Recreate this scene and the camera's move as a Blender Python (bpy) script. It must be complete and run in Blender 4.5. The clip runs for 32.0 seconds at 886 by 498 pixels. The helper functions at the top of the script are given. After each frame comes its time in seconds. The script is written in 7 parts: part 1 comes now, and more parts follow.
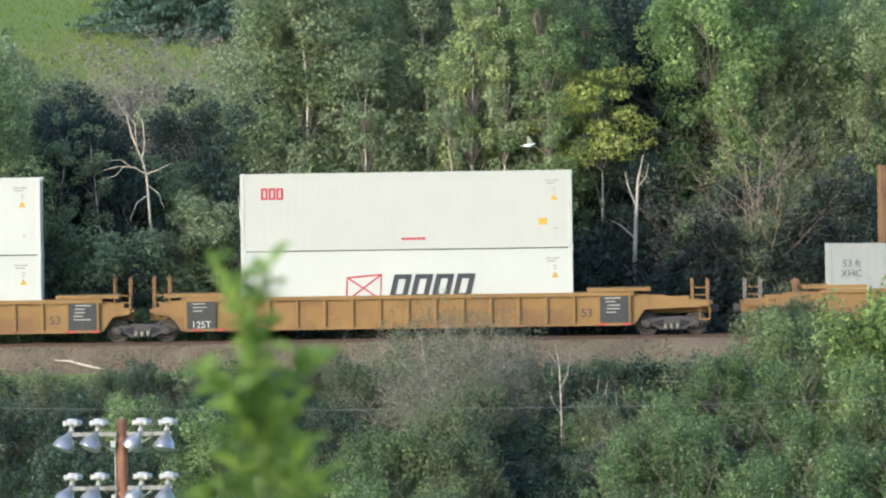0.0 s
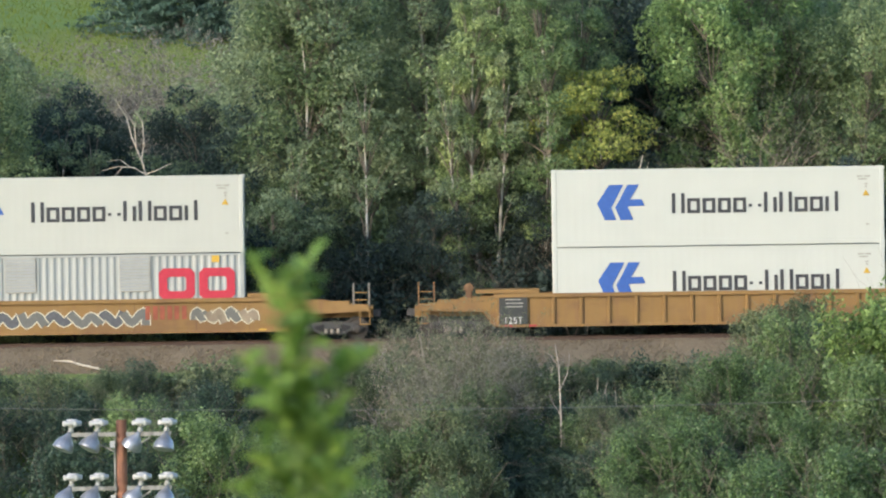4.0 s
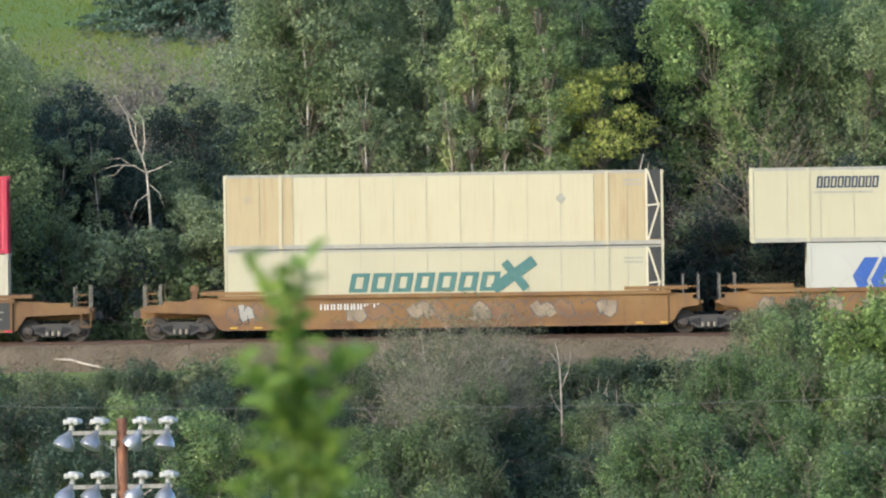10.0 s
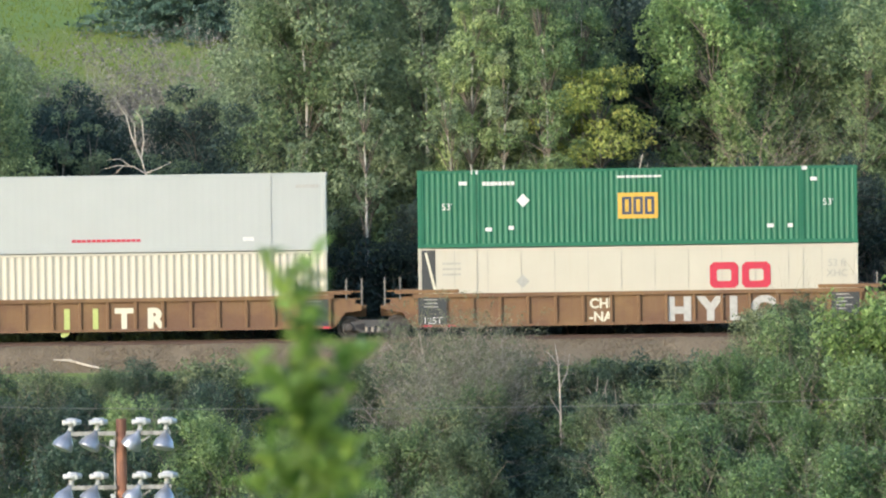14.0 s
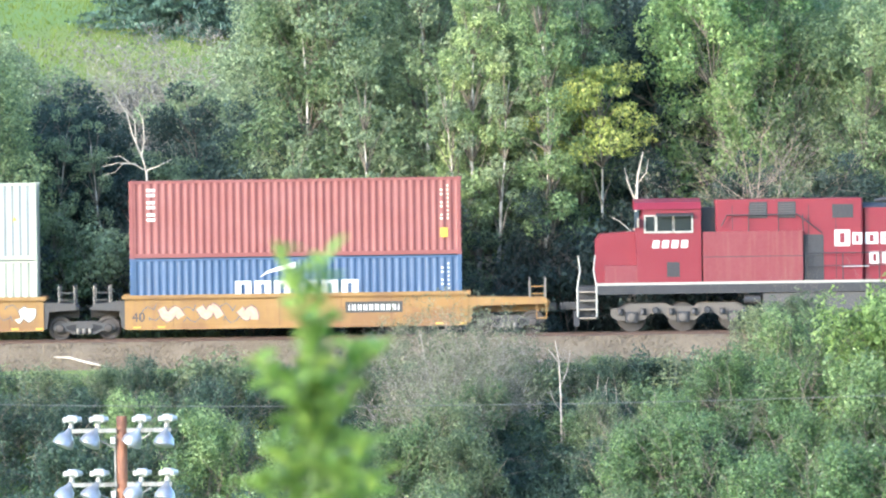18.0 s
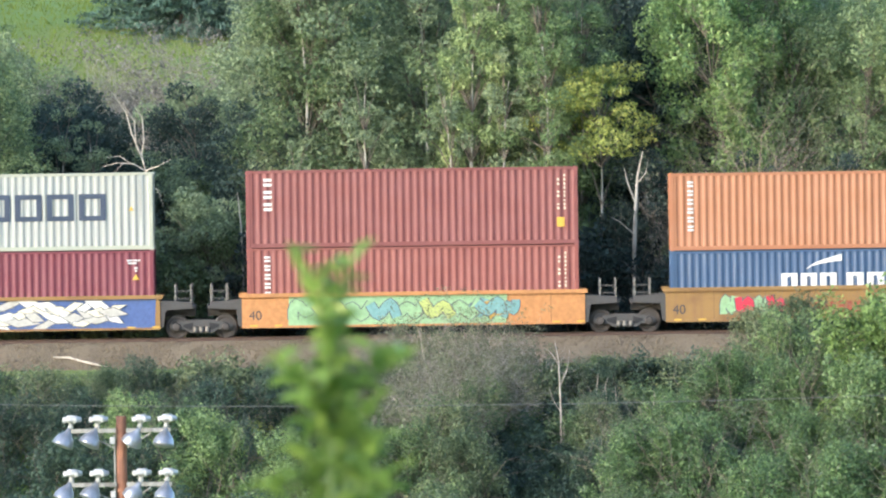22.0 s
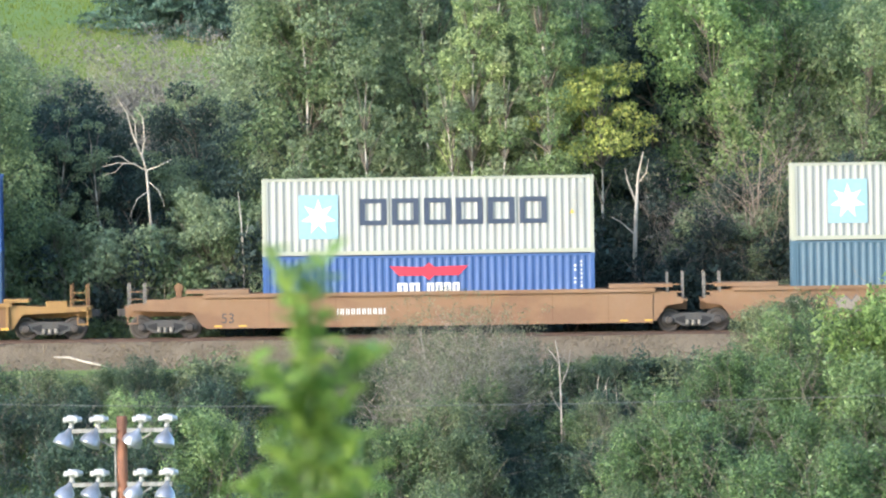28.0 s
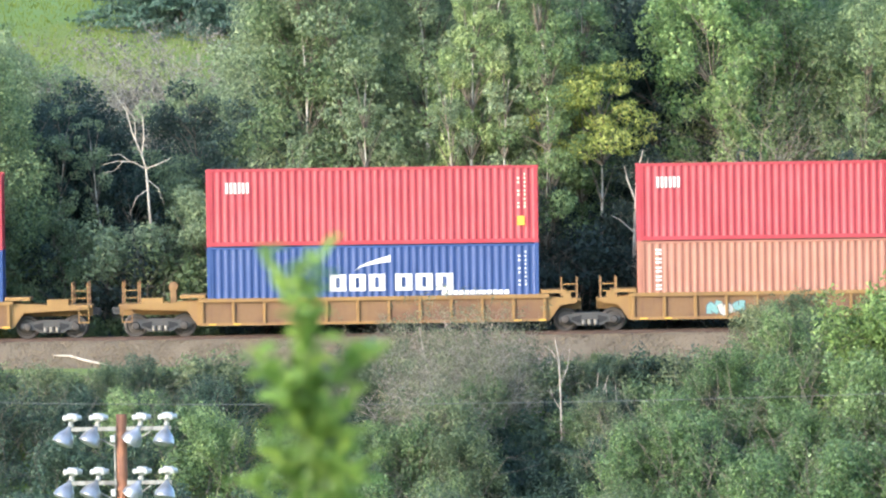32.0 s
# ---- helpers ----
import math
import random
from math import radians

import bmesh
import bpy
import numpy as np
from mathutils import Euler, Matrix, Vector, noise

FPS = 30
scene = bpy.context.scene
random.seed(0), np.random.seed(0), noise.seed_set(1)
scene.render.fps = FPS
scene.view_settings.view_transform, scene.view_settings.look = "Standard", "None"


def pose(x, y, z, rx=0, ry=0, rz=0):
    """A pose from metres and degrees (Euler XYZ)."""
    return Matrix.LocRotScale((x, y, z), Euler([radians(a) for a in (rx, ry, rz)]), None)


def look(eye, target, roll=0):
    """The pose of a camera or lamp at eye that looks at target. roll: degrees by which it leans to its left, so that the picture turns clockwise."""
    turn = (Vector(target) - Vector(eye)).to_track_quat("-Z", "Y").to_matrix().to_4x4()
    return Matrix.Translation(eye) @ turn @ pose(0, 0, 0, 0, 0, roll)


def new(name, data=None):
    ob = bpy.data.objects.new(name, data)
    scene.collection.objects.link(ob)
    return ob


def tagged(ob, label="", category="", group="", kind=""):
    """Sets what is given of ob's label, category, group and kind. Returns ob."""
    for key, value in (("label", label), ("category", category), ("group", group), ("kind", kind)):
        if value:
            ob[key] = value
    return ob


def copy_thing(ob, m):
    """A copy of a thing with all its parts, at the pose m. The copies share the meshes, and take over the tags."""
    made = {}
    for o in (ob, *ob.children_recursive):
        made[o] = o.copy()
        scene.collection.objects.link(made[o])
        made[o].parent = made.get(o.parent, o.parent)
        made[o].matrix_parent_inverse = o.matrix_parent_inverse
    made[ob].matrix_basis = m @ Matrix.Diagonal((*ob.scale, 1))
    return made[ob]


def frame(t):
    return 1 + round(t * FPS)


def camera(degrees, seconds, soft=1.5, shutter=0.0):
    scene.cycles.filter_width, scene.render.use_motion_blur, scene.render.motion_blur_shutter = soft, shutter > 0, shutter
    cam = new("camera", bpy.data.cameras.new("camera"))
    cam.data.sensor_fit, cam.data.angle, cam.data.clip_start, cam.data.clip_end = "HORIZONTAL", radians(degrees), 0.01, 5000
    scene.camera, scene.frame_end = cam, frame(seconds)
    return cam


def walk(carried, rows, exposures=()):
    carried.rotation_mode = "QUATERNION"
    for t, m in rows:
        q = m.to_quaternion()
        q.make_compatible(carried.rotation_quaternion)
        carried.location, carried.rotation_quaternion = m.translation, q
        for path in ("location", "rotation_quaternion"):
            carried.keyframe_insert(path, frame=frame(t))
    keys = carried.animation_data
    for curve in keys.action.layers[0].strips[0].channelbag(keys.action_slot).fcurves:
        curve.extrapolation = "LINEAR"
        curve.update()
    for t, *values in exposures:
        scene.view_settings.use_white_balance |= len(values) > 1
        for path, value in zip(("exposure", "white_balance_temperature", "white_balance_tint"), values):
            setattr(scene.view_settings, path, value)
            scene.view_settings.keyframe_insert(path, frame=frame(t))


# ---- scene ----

# ---- the camera: a long lens on a bank, hand-steadied, looking across a valley at a railway ----
CAM = Vector((0.0, -373.75, 9.0))
LENS = 5.0
LOOK_DOWN = -math.degrees(math.atan2(CAM.z - 3.10, 372.5))
cam = camera(LENS, 32.0, soft=2.15)
cam.data.dof.use_dof = True
cam.data.dof.focus_distance = 372.0
cam.data.dof.aperture_fstop = 12.5
UNIT = math.degrees(math.tan(radians(LENS / 2)) / 784)
# small shake of the camera: seconds, right, down
SHAKE = [(0, 1, 4.2), (0.5, 0.5, 6.5), (1, -0.3, 5.4), (1.5, -0.6, 5.6), (2, 2.4, 7.2), (2.5, 0, 5.9), (3, 0.4, 3.7),
         (3.5, -0.7, 2.8), (4, 0.1, 4.6), (4.5, 0.3, 4), (6.5, 0.7, 2.7), (7, 1.4, 1.6), (7.5, -0.5, 1.7), (8, -0.3, 2.8),
         (9, 0.1, 3.2), (10, 1.5, 1.7), (11, 0.6, 2.3), (12, -0.4, 2.7), (13, -1.2, 0.6), (13.5, -2, 3.4), (14, -0.3, 2.8),
         (14.5, 1.2, 2.2), (16.5, 0.1, 0.6), (17, 0.1, -1), (18, 0.7, -2), (19, 0.4, -0.7), (20, 2.2, -1.2), (21, 0, -3.9),
         (22, 0, -2), (22.5, -1.8, -3.9), (23, 0.6, -1.9), (24, -0.2, -2.3), (24.5, -1.1, -2.1), (26.5, 1, -1.9), (27, 0.6, -3.8),
         (28, 1, -2.1), (29, 1.2, -3.4), (30, -1.3, -5.6), (31, 1.3, -4.2), (32, 0.4, -5.2)]
walk(cam, [(t, pose(*CAM, 90 + LOOK_DOWN + dy * UNIT, 0, dx * UNIT) @ pose(0, 0, 0, 0, 0, -0.82)) for t, dx, dy in SHAKE],
     [(0, -0.07, 5770, 10), (1, -0.25, 5770, 10), (4, -0.28, 5900, 10), (7, -0.26, 5900, 10), (9, -0.29, 5890, 10), (10, -0.23, 5890, 10), (13, -0.13, 5890, 10), (14.5, 0.04, 5840, 10), (16.5, 0.63, 5420, 10), (17, 0.83, 5370, 10), (18.3, 0.92, 5370, 10), (19, 0.57, 5470, 10), (20, 0.03, 5660, 10), (21, -0.03, 5740, 10), (22, 0.28, 5660, 10), (24, 0.26, 5690, 10), (27, 0.45, 5710, 10), (28, 0.43, 5680, 10), (29, 0.37, 5710, 10), (30, 0.58, 5540, 10), (32, 0.6, 5640, 10)])

# ---- world and sun: a low evening sun from behind the camera's left shoulder ----
SUN_TO = Vector((-0.735, -0.63, 0.30)).normalized()
world = bpy.data.worlds.new("sky")
scene.world = world
world.use_nodes = True
wn = world.node_tree
sky = wn.nodes.new("ShaderNodeTexSky")
sky.sky_type = "NISHITA"
sky.sun_disc = False
sky.sun_elevation = math.asin(SUN_TO.z)
sky.sun_rotation = math.atan2(SUN_TO.x, SUN_TO.y)
sky.dust_density = 1.6
wn.links.new(sky.outputs[0], wn.nodes["Background"].inputs[0])
wn.nodes["Background"].inputs[1].default_value = 0.42
sun = new("sun", bpy.data.lights.new("sun", "SUN"))
sun.data.energy, sun.data.angle, sun.data.color = 2.78, radians(0.6), (1.0, 0.94, 0.84)
sun.matrix_world = look(SUN_TO * 50, (0, 0, 0))
scene.view_settings.exposure = 0.0

# ---- materials ----


def nodes_of(name):
    m = bpy.data.materials.new(name)
    m.use_nodes = True
    return m, m.node_tree.nodes, m.node_tree.links, m.node_tree.nodes["Principled BSDF"]


def mixed(n, l, fac, a, b):
    x = n.new("ShaderNodeMix")
    x.data_type = "RGBA"
    for sock, v in ((x.inputs[0], fac), (x.inputs[6], a), (x.inputs[7], b)):
        if isinstance(v, bpy.types.NodeSocket):
            l.new(v, sock)
        elif isinstance(v, tuple):
            sock.default_value = (*v, 1)
        else:
            sock.default_value = v
    return x.outputs[2]


def ramped(n, l, source, lo, hi, a=0.0, b=1.0):
    r = n.new("ShaderNodeMapRange")
    l.new(source, r.inputs[0])
    for i, v in enumerate((lo, hi, a, b)):
        r.inputs[i + 1].default_value = v
    return r.outputs[0]


def noisy(n, l, scale, stretch=(1, 1, 1), detail=4.0, coord="Object"):
    tc, mp, nz = n.new("ShaderNodeTexCoord"), n.new("ShaderNodeMapping"), n.new("ShaderNodeTexNoise")
    mp.inputs["Scale"].default_value = stretch
    l.new(tc.outputs[coord], mp.inputs[0])
    l.new(mp.outputs[0], nz.inputs["Vector"])
    nz.inputs["Scale"].default_value, nz.inputs["Detail"].default_value = scale, detail
    return nz.outputs["Fac"]


def bumped(n, l, bs, height, strength, distance=0.02):
    b = n.new("ShaderNodeBump")
    b.inputs["Strength"].default_value, b.inputs["Distance"].default_value = strength, distance
    l.new(height, b.inputs["Height"])
    l.new(b.outputs[0], bs.inputs["Normal"])


def paint(name, col, rough=0.5, dirt=0.35, dirty=(0.16, 0.12, 0.08), metal=0.0, blotch=0.12, fade=0.0, patch=None):
    """Painted steel: blotches, rain streaks running down, fine unevenness; each thing a little different."""
    m, n, l, bs = nodes_of(name)
    big = noisy(n, l, 0.9, (1, 1, 1))
    lighter = tuple(min(1, c * 1.08 + 0.015 + fade) for c in col)
    base = mixed(n, l, ramped(n, l, big, 0.35, 0.7, 0, blotch * 3), col, lighter)
    streak = noisy(n, l, 2.2, (3.0, 3.0, 0.22), 6)
    fine = noisy(n, l, 14.0, (1, 1, 1), 3)
    amount = ramped(n, l, streak, 0.5, 0.82, 0, dirt)
    base = mixed(n, l, amount, base, dirty)
    if patch:
        worn = noisy(n, l, 0.55, (1.0, 1.0, 1.6), 7)
        base = mixed(n, l, ramped(n, l, worn, 0.50, 0.62, 0, 0.75), base, patch[0])
        base = mixed(n, l, ramped(n, l, worn, 0.44, 0.34, 0, 0.6), base, patch[1])
    oi = n.new("ShaderNodeObjectInfo")
    base = mixed(n, l, ramped(n, l, oi.outputs["Random"], 0, 1, 0, 0.10), base, tuple(c * 0.7 for c in col))
    l.new(base, bs.inputs["Base Color"])
    l.new(ramped(n, l, fine, 0.3, 0.7, max(0.05, rough - 0.1), min(1, rough + 0.12)), bs.inputs["Roughness"])
    bs.inputs["Metallic"].default_value = metal
    bumped(n, l, bs, fine, 0.12)
    return m


def plain(name, col, rough=0.6, var=0.15, scale=6.0, metal=0.0):
    m, n, l, bs = nodes_of(name)
    f = noisy(n, l, scale)
    l.new(mixed(n, l, ramped(n, l, f, 0.3, 0.7), tuple(c * (1 - var) for c in col), tuple(min(1, c * (1 + var)) for c in col)), bs.inputs["Base Color"])
    bs.inputs["Roughness"].default_value, bs.inputs["Metallic"].default_value = rough, metal
    bumped(n, l, bs, noisy(n, l, scale * 6), 0.2)
    return m


def leafy(name, a, b, c, gloss=0.62, through_light=0.38):
    """Leaves: every leaf its own tint between a and b, some turning towards c; each plant a little lighter or darker."""
    m, n, l, bs = nodes_of(name)
    geo, oi = n.new("ShaderNodeNewGeometry"), n.new("ShaderNodeObjectInfo")
    ri = geo.outputs["Random Per Island"]
    base = mixed(n, l, ramped(n, l, ri, 0.1, 1.0), tuple(v * 0.78 for v in a), tuple(v * 1.3 for v in b))
    wide = noisy(n, l, 0.55, (1, 1, 1), 3)
    base = mixed(n, l, ramped(n, l, wide, 0.52, 0.72, 0, 0.7), base, c)
    sprays = noisy(n, l, 1.9, (1, 1, 1), 2)
    base = mixed(n, l, ramped(n, l, sprays, 0.5, 0.34, 0, 0.55), base, tuple(v * 0.62 for v in a))
    hs = n.new("ShaderNodeHueSaturation")
    l.new(base, hs.inputs["Color"])
    l.new(ramped(n, l, oi.outputs["Random"], 0, 1, 0.75, 1.25), hs.inputs["Value"])
    l.new(ramped(n, l, oi.outputs["Random"], 0, 1, 0.515, 0.485), hs.inputs["Hue"])
    l.new(hs.outputs[0], bs.inputs["Base Color"])
    bs.inputs["Roughness"].default_value = gloss
    bs.inputs["Specular IOR Level"].default_value = 0.34
    tr, mx = n.new("ShaderNodeBsdfTranslucent"), n.new("ShaderNodeMixShader")
    l.new(hs.outputs[0], tr.inputs[0])
    mx.inputs[0].default_value = through_light
    out = n["Material Output"]
    l.new(bs.outputs[0], mx.inputs[1])
    l.new(tr.outputs[0], mx.inputs[2])
    l.new(mx.outputs[0], out.inputs[0])
    return m


def barky(name, col, dark):
    m, n, l, bs = nodes_of(name)
    f = noisy(n, l, 3.0, (2, 2, 0.5), 5)
    l.new(mixed(n, l, ramped(n, l, f, 0.45, 0.68), col, dark), bs.inputs["Base Color"])
    bs.inputs["Roughness"].default_value = 0.85
    bumped(n, l, bs, noisy(n, l, 18, (2, 2, 0.4)), 0.5, 0.03)
    return m


def earthy(name, a, b, c, scale=0.25, fine_scale=9.0, bump=0.6):
    m, n, l, bs = nodes_of(name)
    big, fine = noisy(n, l, scale, (1, 1, 1), 6), noisy(n, l, fine_scale, (1, 1, 1), 5)
    base = mixed(n, l, ramped(n, l, big, 0.38, 0.62), a, b)
    base = mixed(n, l, ramped(n, l, fine, 0.45, 0.72, 0, 0.8), base, c)
    l.new(base, bs.inputs["Base Color"])
    bs.inputs["Roughness"].default_value = 0.95
    bumped(n, l, bs, fine, bump, 0.06)
    return m


M = {}
# vegetation and ground
M["leaf_grey"] = leafy("leaf_grey_green", (0.155, 0.215, 0.13), (0.275, 0.335, 0.175), (0.30, 0.335, 0.155), 0.5)
M["bank_green"] = leafy("leaf_bank_green", (0.10, 0.158, 0.074), (0.19, 0.255, 0.105), (0.225, 0.255, 0.09), 0.48)
M["bank_deep"] = leafy("leaf_bank_deep", (0.11, 0.178, 0.08), (0.235, 0.331, 0.128), (0.26, 0.316, 0.109), 0.38)
M["bank_olive"] = leafy("leaf_bank_olive", (0.10, 0.143, 0.076), (0.185, 0.229, 0.113), (0.22, 0.209, 0.095), 0.5)
# dark bank leaves; in the bank's hollows this colour carries the shade
M["bank_dark"] = leafy("leaf_bank_dark_shade", (0.045, 0.08, 0.058), (0.09, 0.135, 0.082), (0.105, 0.13, 0.075), 0.5)
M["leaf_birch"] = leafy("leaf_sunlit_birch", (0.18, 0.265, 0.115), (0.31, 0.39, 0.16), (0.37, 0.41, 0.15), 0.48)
M["leaf_green"] = leafy("leaf_mid_green", (0.155, 0.225, 0.11), (0.27, 0.335, 0.15), (0.30, 0.345, 0.135))
# leaves darkened to stand for the train's shadow and the shaded hollows
M["leaf_dark"] = leafy("leaf_shaded_green", (0.034, 0.058, 0.05), (0.07, 0.10, 0.078), (0.082, 0.105, 0.07))
M["leaf_bright"] = leafy("leaf_bright_green", (0.165, 0.27, 0.105), (0.30, 0.40, 0.14), (0.35, 0.42, 0.14), 0.5)
M["leaf_yellow"] = leafy("leaf_turning_yellow", (0.22, 0.29, 0.075), (0.35, 0.385, 0.10), (0.43, 0.41, 0.11))
M["leaf_near"] = leafy("leaf_near_shoot", (0.15, 0.245, 0.05), (0.28, 0.40, 0.09), (0.36, 0.44, 0.11), 0.45, 0.42)
M["leaf_sage"] = leafy("leaf_sage", (0.12, 0.14, 0.085), (0.20, 0.22, 0.125), (0.20, 0.19, 0.11))
M["leaf_drab"] = leafy("leaf_drab", (0.16, 0.15, 0.13), (0.25, 0.23, 0.19), (0.22, 0.23, 0.16))
M["needle"] = leafy("spruce_needles", (0.05, 0.09, 0.07), (0.085, 0.14, 0.10), (0.09, 0.145, 0.10), 0.6, 0.1)
M["bark_white"] = barky("bark_white", (0.50, 0.47, 0.40), (0.2, 0.17, 0.13))
M["bark_grey"] = barky("bark_grey", (0.19, 0.16, 0.12), (0.09, 0.075, 0.06))
M["twig"] = barky("dry_twig", (0.43, 0.375, 0.31), (0.21, 0.175, 0.14))
M["twig_red"] = barky("reddish_twig", (0.38, 0.30, 0.22), (0.22, 0.16, 0.12))
M["wood_pale"] = barky("bleached_wood", (0.46, 0.41, 0.33), (0.28, 0.235, 0.18))
M["stem_near"] = plain("stem_green", (0.13, 0.20, 0.05))
M["ground"] = earthy("meadow_ground", (0.115, 0.185, 0.03), (0.19, 0.205, 0.035), (0.10, 0.15, 0.032), 0.12, 2.5)
M["grass"] = leafy("meadow_grass", (0.14, 0.20, 0.035), (0.115, 0.16, 0.028), (0.15, 0.16, 0.04), 0.9, 0.25)
M["ballast"] = earthy("ballast_gravel", (0.175, 0.135, 0.085), (0.215, 0.168, 0.106), (0.13, 0.10, 0.065), 0.5, 14)
M["stone"] = plain("ballast_stone", (0.185, 0.145, 0.094), 0.95, 0.25, 7.0)
M["tie"] = barky("creosoted_tie", (0.09, 0.065, 0.05), (0.05, 0.04, 0.03))
M["rail"] = paint("rusty_rail", (0.095, 0.06, 0.045), 0.6, 0.3, (0.08, 0.05, 0.04), 0.3)
# the train
M["car_yellow"] = paint("car_yellow", (0.235, 0.133, 0.036), 0.55, 0.65, (0.19, 0.095, 0.045), patch=((0.17, 0.088, 0.035), (0.28, 0.165, 0.055)))
M["car_rust"] = paint("car_weathered", (0.215, 0.115, 0.038), 0.65, 0.75, (0.15, 0.09, 0.055), patch=((0.14, 0.075, 0.04), (0.26, 0.16, 0.065)))
M["car_brown"] = paint("car_rust_brown", (0.165, 0.090, 0.037), 0.7, 0.7, (0.13, 0.065, 0.035), patch=((0.12, 0.06, 0.033), (0.22, 0.13, 0.05)))
M["car_tan"] = paint("car_tan", (0.205, 0.118, 0.058), 0.6, 0.4, (0.25, 0.12, 0.06), patch=((0.16, 0.085, 0.045), (0.23, 0.145, 0.085)))
M["truck"] = paint("truck_steel", (0.058, 0.055, 0.052), 0.75, 0.4, (0.075, 0.055, 0.042))
M["hole"] = paint("shadowed_steel", (0.012, 0.012, 0.013), 0.8, 0.2, (0.03, 0.025, 0.02))
M["wheel"] = paint("wheel_steel", (0.065, 0.055, 0.048), 0.5, 0.3, (0.05, 0.04, 0.03), 0.4)
M["black"] = paint("black_paint", (0.035, 0.037, 0.036), 0.6, 0.35, (0.10, 0.09, 0.075))
M["white"] = paint("container_white", (0.493, 0.507, 0.461), 0.45, 0.10, (0.45, 0.40, 0.31))
M["offwhite"] = paint("container_offwhite", (0.447, 0.456, 0.41), 0.5, 0.14, (0.42, 0.37, 0.29))
M["cream"] = paint("container_cream", (0.461, 0.438, 0.309), 0.5, 0.22, (0.42, 0.27, 0.13))
M["cream_rust"] = paint("container_cream_stained", (0.50, 0.465, 0.32), 0.6, 0.3, (0.36, 0.22, 0.10))
M["cream_tan"] = paint("container_cream_tanned", (0.43, 0.355, 0.21), 0.6, 0.6, (0.30, 0.16, 0.07))
M["ivory"] = paint("container_ivory", (0.461, 0.428, 0.336), 0.5, 0.15, (0.40, 0.30, 0.18))
M["grey"] = paint("container_grey", (0.37, 0.385, 0.36), 0.5, 0.14, (0.34, 0.31, 0.26))
M["maersk"] = paint("container_pale_grey", (0.30, 0.315, 0.295), 0.5, 0.4, (0.29, 0.24, 0.17))
M["oocl"] = paint("container_pale_cream", (0.33, 0.34, 0.27), 0.5, 0.2, (0.38, 0.30, 0.2))
M["red"] = paint("container_red", (0.41, 0.027, 0.062), 0.45, 0.12, (0.3, 0.03, 0.04), fade=0.02)
M["red_cai"] = paint("container_bright_red", (0.335, 0.032, 0.045), 0.45, 0.3, (0.25, 0.05, 0.05), fade=0.02)
M["oxide"] = paint("container_oxide_red", (0.182, 0.053, 0.047), 0.55, 0.2, (0.16, 0.05, 0.035), fade=0.02)
M["maroon"] = paint("container_maroon", (0.15, 0.028, 0.042), 0.5, 0.18, (0.14, 0.03, 0.03), fade=0.02)
M["brick"] = paint("container_brick_red", (0.21, 0.062, 0.05), 0.55, 0.18, (0.2, 0.06, 0.04), fade=0.02)
M["orange"] = paint("container_orange", (0.32, 0.135, 0.062), 0.5, 0.15, (0.28, 0.09, 0.04), fade=0.02)
M["salmon"] = paint("container_salmon", (0.31, 0.13, 0.085), 0.5, 0.35, (0.28, 0.09, 0.05), fade=0.02)
M["blue"] = paint("container_blue", (0.038, 0.078, 0.155), 0.5, 0.45, (0.06, 0.065, 0.075), fade=0.01)
M["blue_deep"] = paint("container_deep_blue", (0.022, 0.055, 0.18), 0.5, 0.12, (0.03, 0.05, 0.12), fade=0.01)
M["blue_saf"] = paint("container_royal_blue", (0.035, 0.088, 0.245), 0.5, 0.35, (0.06, 0.075, 0.11), fade=0.01)
M["teal"] = paint("container_teal_blue", (0.06, 0.115, 0.16), 0.5, 0.25, (0.05, 0.07, 0.08), fade=0.01)
M["green"] = paint("container_green", (0.012, 0.12, 0.058), 0.45, 0.15, (0.02, 0.08, 0.04))
M["genset"] = paint("genset_grey", (0.33, 0.345, 0.33), 0.5, 0.2, (0.25, 0.24, 0.2))
M["loco_red"] = paint("loco_red", (0.16, 0.012, 0.022), 0.4, 0.25, (0.16, 0.03, 0.03))
M["loco_dirty"] = paint("loco_red_dusty", (0.15, 0.026, 0.032), 0.6, 0.4, (0.2, 0.10, 0.07))
M["loco_dark"] = paint("loco_dark_grey", (0.028, 0.028, 0.031), 0.6, 0.3, (0.07, 0.055, 0.045))
M["loco_tank"] = paint("loco_tank_grey", (0.068, 0.066, 0.064), 0.7, 0.4, (0.11, 0.09, 0.07))
M["loco_stripe"] = paint("loco_dusty_stripe", (0.22, 0.19, 0.15), 0.6, 0.5, (0.2, 0.15, 0.1))
M["loco_truck"] = paint("loco_truck_dust", (0.105, 0.092, 0.078), 0.8, 0.4, (0.17, 0.13, 0.1))
M["gold"] = paint("emblem_gold", (0.40, 0.235, 0.03), 0.4, 0.1, (0.4, 0.2, 0.03))
M["mark_white"] = plain("lettering_white", (0.58, 0.575, 0.54), 0.5, 0.06)
M["mark_cream"] = plain("lettering_cream", (0.60, 0.56, 0.42), 0.5, 0.06)
M["mark_black"] = plain("lettering_black", (0.04, 0.04, 0.045), 0.5, 0.1)
M["mark_navy"] = plain("lettering_navy", (0.035, 0.05, 0.085), 0.5, 0.1)
M["mark_blue"] = plain("emblem_blue", (0.035, 0.10, 0.36), 0.5, 0.08)
M["mark_red"] = plain("lettering_red", (0.45, 0.025, 0.05), 0.5, 0.08)
M["mark_green"] = plain("lettering_sea_green", (0.07, 0.17, 0.16), 0.5, 0.08)
M["mark_sky"] = plain("emblem_sky_blue", (0.24, 0.385, 0.44), 0.5, 0.06)
